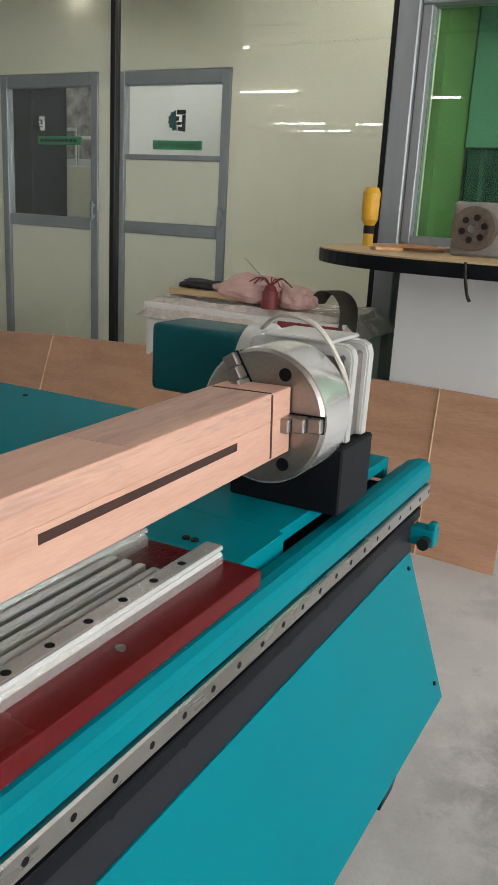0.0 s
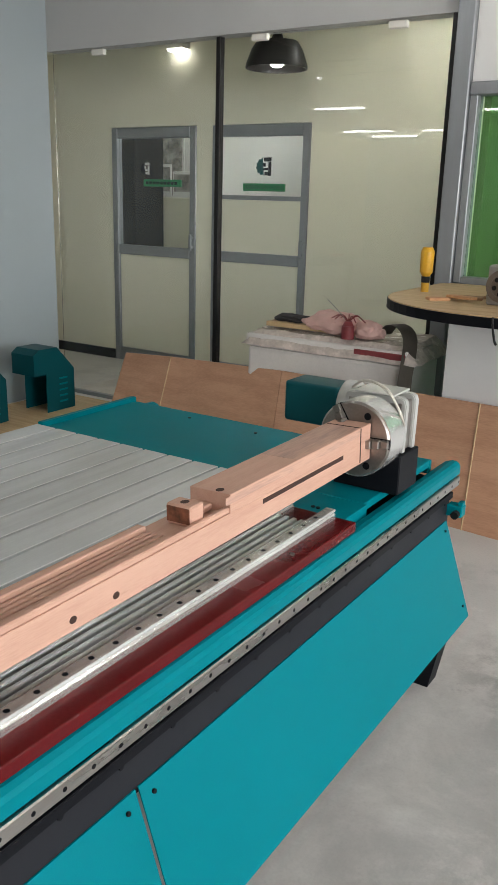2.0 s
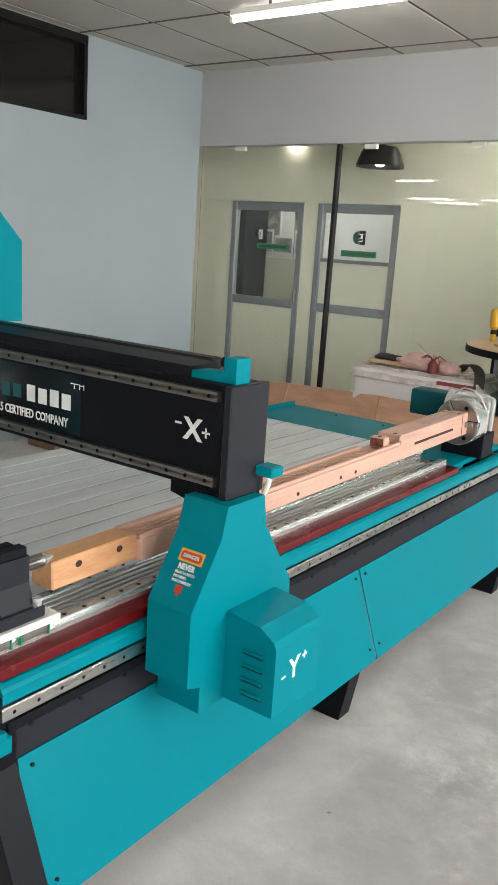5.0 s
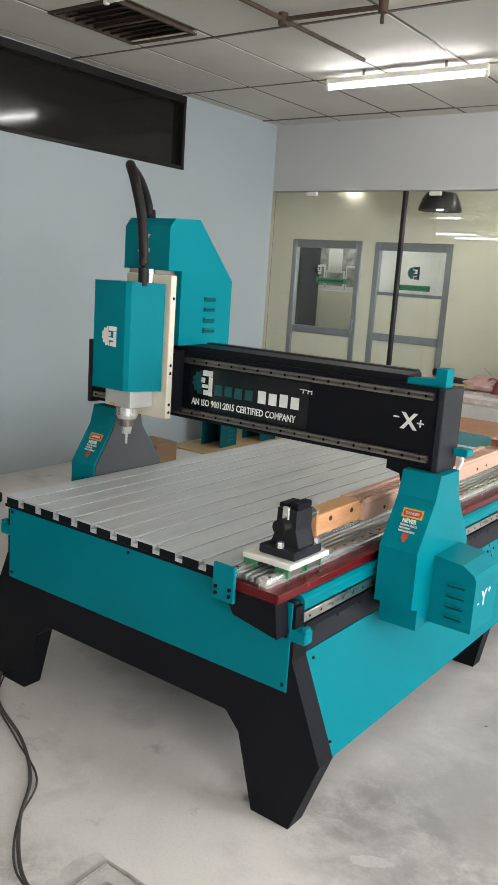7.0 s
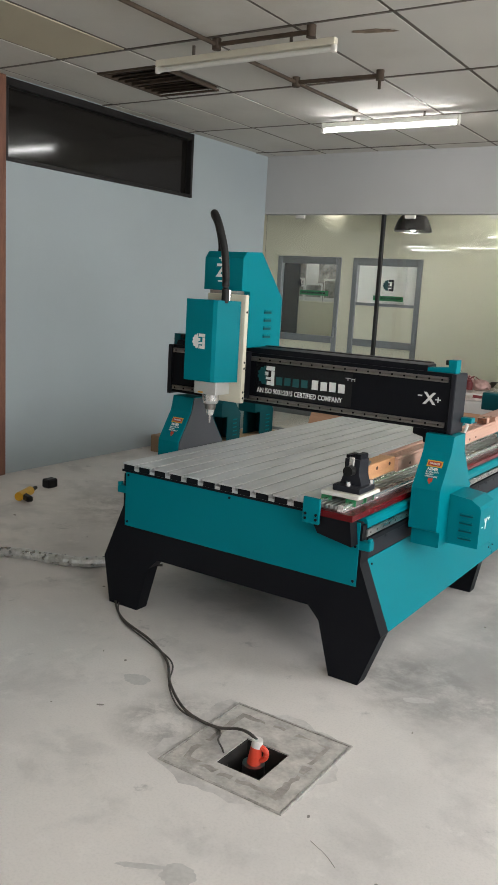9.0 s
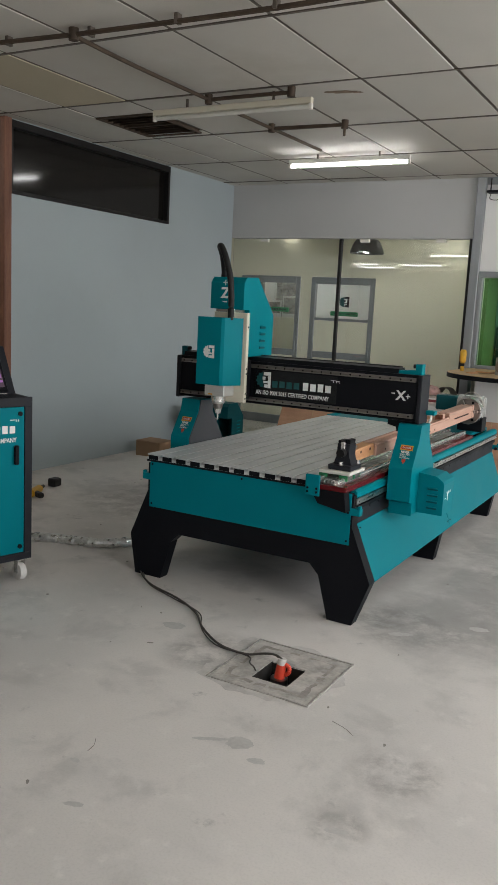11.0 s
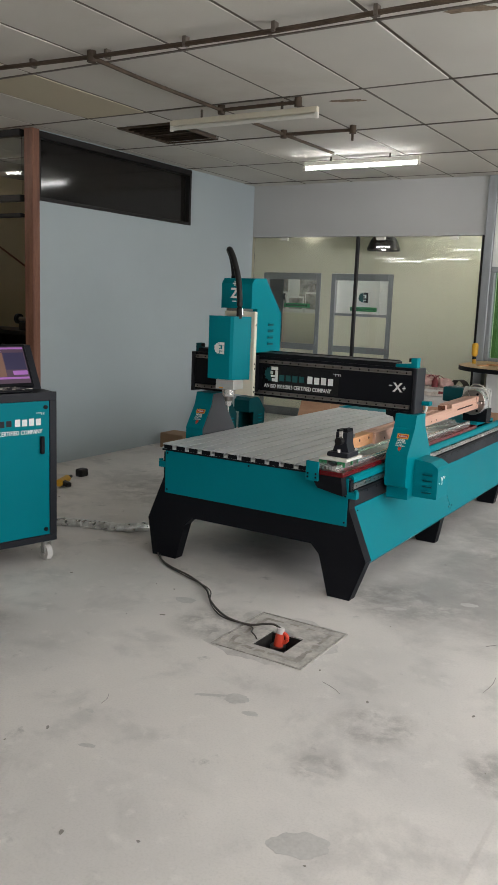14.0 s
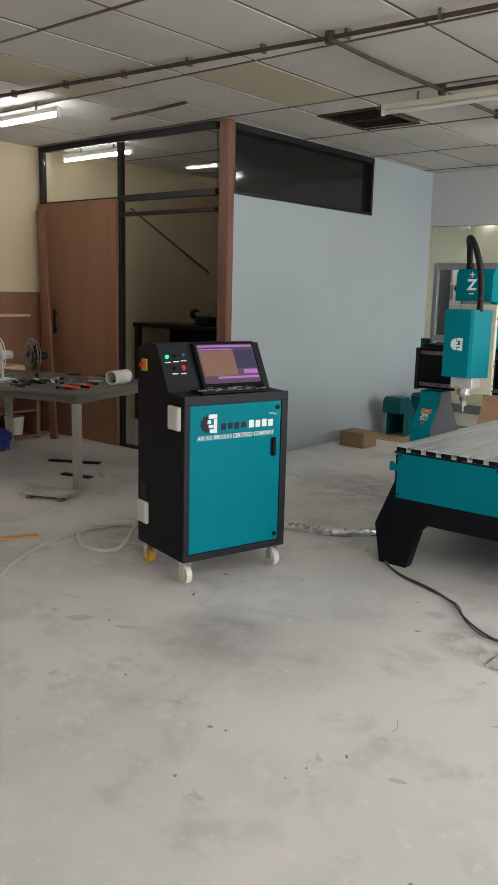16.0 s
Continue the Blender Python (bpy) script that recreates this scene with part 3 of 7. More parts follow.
for x0, x1, z1 in ((-5.24, -5.0, 1.83), (-4.985, -4.7, 1.76), (-4.68, -4.4, 1.83)):
    c_ = part("card", box(B(), x0, x1, 6.30, 6.31, 1.5005, z1, 0.002), WALL_WHITE, t)
    part("picture", box(B(), x0 + 0.02, x1 - 0.02, 6.2985, 6.2998, 1.56, z1 - 0.03), PHOTO, c_)
t = thing("poster", -5.68, 6.97, 1.6, "grey printed product poster on the office wall", "poster")
part("sheet", box(B(), -5.98, -5.38, 6.975, 6.985, 1.52, 2.3), PHOTO, t)
part("margin", box(B(), -6.0, -5.36, 6.986, 6.994, 1.5, 2.32), WHITE_INK, t)
t = thing("poster", -3.9, 6.97, 1.6, "grey printed product poster on the office wall", "poster")
part("sheet", box(B(), -4.42, -3.95, 6.975, 6.985, 1.55, 2.5), PHOTO, t)
part("margin", box(B(), -4.44, -3.93, 6.986, 6.994, 1.53, 2.52), WHITE_INK, t)
t = thing("poster", -4.85, 6.97, 1.6, "grey printed product poster on the office wall", "poster")
part("sheet", box(B(), -5.15, -4.6, 6.975, 6.985, 1.35, 2.4), PHOTO, t)
part("margin", box(B(), -5.17, -4.58, 6.986, 6.994, 1.33, 2.42), WHITE_INK, t)
t = thing("wall_sign", -3.25, 6.97, 1.9, "small maker's sign on the white office wall", "sign")
part("backing", box(B(), -3.2, -2.75, 6.985, 6.995, 1.72, 1.95, 0.003), WALL_WHITE, t)
emblem(facing(-3.15, 6.983, 1.76, (1, 0, 0), (0, 0, 1)), 0.14, t, CHARCOAL, TEAL_INK)

# box lamp over the left door
bl = thing("wall_lamp", -3.97, 5.129, 2.66, "small white box wall lamp, lit, over the office doors", "lamp")
part("lamp_body", box(B(), -4.055, -3.885, 5.02, 5.1295, 2.668, 2.716, 0.004), WHITE_PLASTIC, bl)
part("diffuser", box(B(), -4.045, -3.895, 5.03, 5.12, 2.650, 2.6675, 0.003), DIM_BULB, bl, "lit diffuser")

# pendant over the corridor
pl = thing("pendant_lamp", -2.53, 4.28, 2.33, "black metal dome pendant lamp, lit", "lamp")
bm = B()
prof = [(0.205, 2.335), (0.205, 2.355), (0.17, 2.45), (0.135, 2.50), (0.04, 2.515), (0.03, 2.55), (0.022, 2.55), (0.022, 2.51), (0.128, 2.493), (0.160, 2.445), (0.196, 2.35), (0.196, 2.335)]
rows_ = []
for r, z in prof:
    rows_.append([bm.verts.new((-2.53 + r * math.cos(2 * math.pi * k / 32), 4.28 + r * math.sin(2 * math.pi * k / 32), z)) for k in range(32)])
for a, b in zip(rows_, rows_[1:] + rows_[:1]):
    for k in range(32):
        bm.faces.new((a[k], a[(k + 1) % 32], b[(k + 1) % 32], b[k]))
part("shade", bm, FRAME_BLACK, pl, smooth=True)
part("cord", cyl(B(), (-2.53, 4.28, 2.55), (-2.53, 4.28, 2.72), 0.004, segs=8), RUBBER, pl)
bm = B()
bmesh.ops.create_uvsphere(bm, u_segments=16, v_segments=10, radius=0.06, matrix=Matrix.Translation((-2.53, 4.28, 2.40)))
part("bulb", bm, BULB, pl, "lit bulb", smooth=True)

# silver post, white upper panel, green window and counter wall
structure("column_trim", box(B(), -1.125, -1.03, GY - 0.05, GY + 0.09, 0.0, CEIL, 0.006), FRAME_GREY, "grey aluminium post beside the glass front")
bm = B()
box(bm, -1.028, EAST, GY - 0.005, GY + 0.08, 2.13, 3.03)
structure("wall_north_upper", bm, WALL_WHITE, "white laminate panel above the hatch window")
bm = B()
box(bm, -1.028, EAST, GY - 0.03, GY + 0.085, 3.031, CEIL - 0.001, 0.004)
box(bm, -1.028, EAST, GY - 0.03, GY + 0.085, 2.065, 2.128, 0.004)
box(bm, -1.028, -0.985, GY - 0.02, GY + 0.08, 1.09, 2.064, 0.004)
box(bm, -0.984, EAST, GY - 0.02, GY + 0.08, 1.086, 1.125, 0.004)
structure("trim", bm, FRAME_GREY, "grey aluminium channel round the hatch window")
w3 = thing("window_3", 1.0, GY, 1.12, "wide green-tinted glass hatch window above the counter", "window", kind="structure")
p = part("pane", box(B(), -0.984, EAST, GY + 0.03, GY + 0.038, 1.126, 2.064), PANE_GREEN, w3)
p.visible_shadow = False
structure("wall_counter", box(B(), -0.80, EAST, 3.14, 3.26, 0.0, 1.04), WALL_WHITE, "white laminate half wall under the counter")
bm = B()
cr = 0.62
outline = [(EAST, 3.77), (EAST, 2.50)] + [(-0.45 + cr * math.cos(radians(a)) * 1.0, 3.12 + cr * math.sin(radians(a))) for a in range(270, 179, -6)] + [(-1.07, 3.70), (-1.02, 3.77)]
prism(bm, outline, "z", 1.042, 1.084)
ct = solo("counter", bm, BLACK, "counter with rounded end, dusty wooden top and thick black edge", "counter")
bm = B()
prism(bm, [(x + 0.004 if x < 0 else x, y + (0.004 if y < 3 else 0)) for x, y in outline], "z", 1.0845, 1.089)
part("top_sheet", bm, PALE_WOOD, ct)
# room behind the hatch
structure("wall_green", box(B(), -0.945, 3.2, 4.42, 4.52, 0, 2.9), GREEN_PANEL, "sea-green painted wall behind the hatch")
structure("wall_green_side", box(B(), -0.985, -0.9455, GY + 0.1, 4.52, 0, 2.9), WALL_GREEN, "green painted side wall behind the hatch")
structure("wall_green_east", box(B(), 3.2, 3.3, GY + 0.1, 4.52, 0, 2.9), WALL_GREEN, "green painted side wall behind the hatch")
structure("ceiling_hatch_room", box(B(), -0.945, 3.2, GY + 0.09, 4.419, 2.72, 2.8), WALL_CREAM, "pale ceiling behind the hatch")
solo("board", box(B(), -0.94, -0.20, 4.375, 4.4195, 1.55, 2.7, 0.004), GREEN_PANEL, "sea-green panel on the wall behind the hatch", "panel")
solo("wall_fan_box", box(B(), -0.386, -0.21, 4.30, 4.376, 1.585, 1.75, 0.012), CHARCOAL, "small dark wall-mounted box behind the hatch", "box")
solo("curtain", box(B(), -0.93, -0.49, 4.385, 4.4195, 0.6, 1.548, 0.01), material("dark_green_strip_curtain", (0.012, 0.05, 0.035), 0.25, vary=0.8, scale=9, fine=40, stretch=(3, 3, 0.4)), "dark glossy strip curtain on the wall behind the hatch", "curtain")
solo("notice", box(B(), -0.485, -0.262, 4.39, 4.4195, 0.8, 1.548, 0.004), material("pale_green_board", (0.30, 0.37, 0.21), 0.5), "pale green board on the wall behind the hatch", "board")

# partition of the dark side room
PY = 0.0
structure("column_wood", box(B(), -4.240, -4.128, -0.03, 0.058, 0, CEIL - 0.002, 0.006), POST_WOOD, "red-brown timber corner post")
bm = B()
for x0, x1, z0, z1 in ((-6.86, -4.276, 3.04, 3.10), (-6.86, -6.80, 0, 3.039), (-5.585, -5.53, 0, 3.039), (-6.799, -5.586, 2.47, 2.52), (-5.529, -4.276, 2.47, 2.53), (-5.529, -4.276, 2.33, 2.365), (-5.529, -4.276, 0.0, 0.03)):
    box(bm, x0, x1, -0.045, 0.015, z0, z1, 0.004)
structure("trim_partition", bm, FRAME_BLACK, "black aluminium frame of the side room front")
w4 = thing("window_4", -6.2, 0, 2.5, "clear transom lights over the side room door", "window", kind="structure")
for x0, x1 in ((-6.798, -5.587), (-5.528, -4.277)):
    p = part("pane", box(B(), x0, x1, -0.02, -0.014, 2.531, 3.039), PANE, w4)
    p.visible_shadow = False
dw = thing("door_3", -6.2, -0.07, 0, "tall brown plywood door leaf standing closed in a black frame", "door", kind="structure")
part("door_leaf", box(B(), -6.84, -5.56, -0.085, -0.048, 0.01, 2.50, 0.003), DOOR_WOOD, dw)
h = part("door_handle", box(B(), -6.56, -6.53, -0.125, -0.105, 1.12, 1.38, 0.006), BLACK, dw)
part("handle_mount", box(B(), -6.555, -6.535, -0.105, -0.085, 1.15, 1.17), BLACK, h)
part("handle_mount", box(B(), -6.555, -6.535, -0.105, -0.085, 1.33, 1.35), BLACK, h)
structure("wall_side_room", box(B(), -7.0, -4.281, 3.2, 3.3, 0, CEIL + 0.1), WALL_YELLOW, "cream yellow back wall of the side room")
structure("wall_side_room_west", box(B(), -7.1, -6.9, -3.4, 3.3, 0, CEIL + 0.13), WALL_YELLOW, "cream yellow painted wall")
# diagonal brace and dark bench seen through the opening
solo("brace_rail", tube(B(), [(-6.88, 1.30, 2.58), (-6.88, 2.72, 1.86)], 0.012, segs=6, steps=1), DOOR_WOOD, "slim wooden diagonal rail on the side room wall", "rail")
bt = thing("workbench", -5.9, 1.65, 0, "dark workbench with stacked stock in the unlit side room", "workbench")
part("bench_top", box(B(), -6.85, -5.0, 1.3, 2.0, 1.16, 1.21, 0.005), FRAME_BLACK, bt)
for x in (-6.8, -5.06):
    for y in (1.35, 1.95):
        part("leg", box(B(), x - 0.03, x + 0.03, y - 0.03, y + 0.03, 0, 1.16), FRAME_BLACK, bt)
part("lower_shelf", box(B(), -6.85, -5.0, 1.3, 2.0, 0.45, 0.49, 0.005), FRAME_BLACK, bt)
part("back_board", box(B(), -6.85, -5.0, 1.97, 2.0, 0.4905, 1.159), FRAME_BLACK, bt)
mp_ = thing("machine_part", -5.75, 1.45, 1.21, "small dark machine part on the workbench", "machine part")
part("housing", box(B(), -5.86, -5.66, 1.36, 1.55, 1.2102, 1.32, 0.02), FRAME_BLACK, mp_)
part("hand_wheel", cyl(B(), (-5.90, 1.40, 1.345), (-5.86, 1.40, 1.345), 0.06, segs=18), RUBBER, mp_, smooth=True)
part("spindle", cyl(B(), (-5.86, 1.40, 1.345), (-5.66, 1.40, 1.345), 0.025, segs=12), DULL_STEEL, mp_, smooth=True)

# walls that close the place
bm = B()
for y0, y1 in ((SOUTH, -6.2), (-3.0, -0.9), (2.3, GY)):
    box(bm, EAST, EAST + 0.15, y0, y1, 0, CEIL + 0.1)
for y0, y1 in ((-6.2, -3.0), (-0.9, 2.3)):
    box(bm, EAST, EAST + 0.15, y0, y1, 0, 0.85)
    box(bm, EAST, EAST + 0.15, y0, y1, 2.65, CEIL + 0.1)
structure("wall_east", bm, WALL_GREY, "plain light grey wall with two window openings")
for k, y0 in enumerate((-6.2, -0.9)):
    w = thing(f"window_{5 + k}", EAST, y0 + 1.6, 0.85, "wide daylight window in a black frame", "window", kind="structure")
    for a, b, c, e in ((y0, y0 + 0.05, 0.86, 2.64), (y0 + 3.15, y0 + 3.2, 0.86, 2.64), (y0 + 0.051, y0 + 3.149, 0.86, 0.91), (y0 + 0.051, y0 + 3.149, 2.59, 2.64), (y0 + 1.58, y0 + 1.62, 0.911, 2.589)):
        part("window_frame", box(B(), EAST + 0.03, EAST + 0.09, a, b, c, e), FRAME_BLACK, w)
bm = B()
box(bm, FARW, -0.6, SOUTH - 0.1, SOUTH, 0, CEIL + 0.1)
box(bm, 3.0, EAST, SOUTH - 0.1, SOUTH, 0, CEIL + 0.1)
box(bm, -0.6, 3.0, SOUTH - 0.1, SOUTH, 2.75, CEIL + 0.1)
structure("wall_south", bm, WALL_GREY, "plain light grey wall with an assumed entrance opening")


structure("wall_far_west", box(B(), FARW - 0.1, FARW, SOUTH, -3.3, 0, CEIL + 0.13), WALL_YELLOW, "cream yellow painted wall")
structure("wall_far_return", box(B(), FARW, -7.1, -3.4, -3.3, 0, CEIL + 0.13), WALL_YELLOW, "cream yellow painted wall")


# fluorescent battens
def batten(x0, x1, y, z, lit, label, lamp=None):
    t = thing("batten_light", (x0 + x1) / 2, y, CEIL, label, "ceiling light", group="fluorescent battens")
    part("spine", box(B(), x0, x1, y - 0.02, y + 0.02, z + 0.02, z + 0.06, 0.004), CREAM_METAL if not lit else WHITE_PLASTIC, t)
    for x in (x0 + 0.01, x1 - 0.01):
        part("lamp_holder", box(B(), x - 0.014, x + 0.014, y - 0.014, y + 0.014, z - 0.02, z + 0.022, 0.004), WHITE_PLASTIC, t)
    part("tube", cyl(B(), (x0 + 0.025, y, z), (x1 - 0.025, y, z), 0.015, segs=14), (lamp or TUBE_ON) if lit else TUBE_OFF, t, smooth=True)
    for x in (x0 + 0.3, x1 - 0.3):
        part("hanger", box(B(), x - 0.008, x + 0.008, y - 0.006, y + 0.006, z + 0.06, CEIL + 0.004), GRID_BAR, t)
    return t


batten(-2.565, -1.335, 2.18, 3.0, True, "lit white fluorescent batten light under the ceiling")
batten(-2.62, -1.30, 0.02, 2.985, False, "unlit cream fluorescent batten light under the ceiling")
batten(0.40, 1.62, -1.10, 2.985, True, "lit white fluorescent batten light under the ceiling")
batten(-5.98, -4.77, -1.36, 2.985, True, "lit white fluorescent batten light under the ceiling")
# west of -6 the glass mirrors them; the rest are unseen, added for light
for x, y in ((-6.9, -4.6), (-4.6, -5.5), (-6.5, -9.0), (-8.3, -8.9), (-8.3, -10.3), (-0.9, -7.6), (0.5, -2.6), (1.6, -3.6), (1.6, -5.9), (1.2, 1.2), (0.9, 2.2), (0.3, -4.4), (3.2, -1.1)):
    batten(x, x + 1.2, y, 2.985, True, "lit white fluorescent batten light under the ceiling")
# corridor and office battens are added out of view to brighten these rooms
batten(-2.25, -1.13, 4.45, 2.66, True, "unseen white fluorescent batten light added to brighten the corridor", TUBE_DIM)
for x, y in ((-3.5, 5.7), (-3.5, 6.4), (-5.6, 5.9), (-5.3, 6.5)):
    batten(x, x + 1.15, y, 2.66, True, "unseen white fluorescent batten light added to brighten the office", TUBE_DIM)
batten(-6.76, -5.64, 0.22, 2.985, True, "lit white fluorescent batten light in the side room", TUBE_WEAK)
# added out of view to light the walls behind the hatch
batten(1.3, 2.5, 4.1, 2.60, True, "unseen white fluorescent batten light added behind the hatch")

# ceiling vent
v = thing("ceiling_vent", -3.1, 0.65, CEIL, "dark brown louvred ceiling air vent with dust", "vent")
part("backing", box(B(), -3.41, -2.85, 0.30, 1.01, CEIL + 0.05, CEIL + 0.06), FRAME_BLACK, v)
for a in ((-3.42, -2.84, 0.29, 0.315), (-3.42, -2.84, 0.995, 1.02), (-3.42, -3.395, 0.316, 0.994), (-2.865, -2.84, 0.316, 0.994)):
    part("frame", box(B(), *a, CEIL - 0.012, CEIL + 0.05, 0.002), DUCT, v)
part("divider", box(B(), -3.394, -2.866, 0.645, 0.665, CEIL - 0.01, CEIL + 0.03), DUCT, v)
for k in range(9):
    bm = box(B(), -0.262, 0.262, -0.018, 0.018, -0.002, 0.002)
    bm.transform(pose(-3.13, 0.35 + k * 0.075, CEIL + 0.004, 42))
    part("slat", bm, DUCT, v)

# conduit pipes along the ceiling
pz = CEIL - 0.035
cp = thing("conduit", -1.5, -1.5, pz, "dusty dark conduit pipes clamped along the ceiling bars", "conduit")
for pts in ([(-6.2, -1.83, pz), (-4.9, -1.76, pz), (-2.05, -1.52, pz)], [(-2.05, -1.52, pz), (-0.8, -1.5, pz - 0.01), (0.2, -1.5, pz), (2.4, -1.44, pz)], [(-2.06, -1.52, pz), (-2.09, -0.9, pz), (-2.09, -0.05, pz)], [(-2.09, -0.05, pz), (-1.75, -0.05, pz), (-1.43, -0.045, pz)],
            [(-2.1, 0.2, pz), (-2.09, 0.9, pz), (-2.08, 1.85, pz)], [(-2.09, 0.91, pz), (-1.75, 0.93, pz), (-1.46, 0.95, pz)], [(-4.9, -0.7, pz), (-4.3, -0.75, pz), (-3.9, -0.8, pz)]):
    part("pipe", tube(B(), pts, 0.014, segs=8, steps=5), DUCT, cp, smooth=True)
for p in ((-2.05, -1.52), (-2.09, -0.05), (-1.43, -0.045), (-2.09, 0.91), (-1.46, 0.95)):
    part("junction_box", cyl(B(), (p[0], p[1], pz - 0.03), (p[0], p[1], CEIL), 0.028, segs=14), DUCT, cp, smooth=True)
part("drop_stub", cyl(B(), (-1.46, 0.95, pz - 0.085), (-1.46, 0.95, pz - 0.03), 0.011, segs=8), DUCT, cp)
random.seed(11)
for k in range(14):
    x = -6.0 + k * 0.58
    yy = -1.83 + 0.32 * min(1, (x + 6.2) / 4.15) if x < -2.05 else -1.5
    part("saddle_clip", box(B(), x - 0.012, x + 0.012, yy - 0.022, yy + 0.022, pz - 0.018, CEIL, 0.003), GRID_BAR, cp)

# router on a bracket
rt = thing("wifi_router", -0.92, 3.70, 2.95, "black network router with three aerials on a wall bracket", "router")
part("body", box(B(), -1.0, -0.78, 3.66, 3.77, 2.93, 2.955, 0.008), BLACK, rt)
for x in (-0.98, -0.89, -0.80):
    part("aerial", box(B(), x - 0.006, x + 0.006, 3.755, 3.767, 2.955, 3.09, 0.003), BLACK, rt)
part("cable", tube(B(), [(-0.97, 3.74, 2.93), (-0.98, 3.76, 2.88), (-0.90, 3.77, 2.87), (-0.84, 3.77, 2.92)], 0.004, segs=6), BLACK, rt)

# ridge of the cast joint in the floor
bm = B()
prism(bm, [(1.034, 0.0002), (1.050, 0.0019), (1.066, 0.0019), (1.086, 0.0002)], "y", -12.9, -1.37)
structure("floor_joint", bm, CONCRETE, "low smooth ridge along a joint in the concrete floor")

# ---- the router machine ----
CX = -0.8875                      # its middle line
FRONT, REAR = -1.39, 1.70
cnc = thing("cnc_router", CX, 0.15, 0, "teal and black gantry CNC router with aluminium bed", "cnc machine")

# end frames with splayed feet
LEG = [(-1.615, 0), (-1.432, 0), (-1.365, 0.235), (-1.31, 0.29), (-0.465, 0.29), (-0.41, 0.235), (-0.343, 0), (-0.205, 0), (-0.118, 0.24), (-0.238, 0.525), (-0.238, 0.69), (-1.537, 0.69), (-1.537, 0.525), (-1.657, 0.24), (-1.657, 0.235)]
for y0, y1 in ((FRONT, FRONT + 0.075), (0.045, 0.12), (1.55, 1.625)):
    inset = 0.0 if y0 < -1 else 0.045
    part("leg_frame", prism(B(), [(x - inset if x > CX else x + inset, z) if z > 0.1 else (x, z) for x, z in LEG[:-1]], "y", y0, y1), BLACK, cnc)
for x0, x1 in ((-0.30, -0.252), (-1.523, -1.475)):
    part("side_beam", box(B(), x0, x1, FRONT + 0.02, REAR + 0.03, 0.505, 0.698, 0.003), CHARCOAL, cnc)
part("cross_beam", box(B(), -1.47, -0.31, FRONT + 0.08, FRONT + 0.16, 0.45, 0.69), BLACK, cnc)
part("cross_beam", box(B(), -1.47, -0.31, 1.45, 1.54, 0.45, 0.69), BLACK, cnc)
fp = part("front_panel", box(B(), -1.522, -0.247, FRONT - 0.006, FRONT - 0.001, 0.428, 0.703, 0.0015), TEAL, cnc)
for x, z in ((-0.262, 0.45), (-0.262, 0.60), (-1.505, 0.45), (-1.505, 0.685), (-0.9, 0.685)):
    part("screw", cyl(B(), (x, FRONT - 0.009, z), (x, FRONT - 0.005, z), 0.006, segs=10), BLACK, fp)

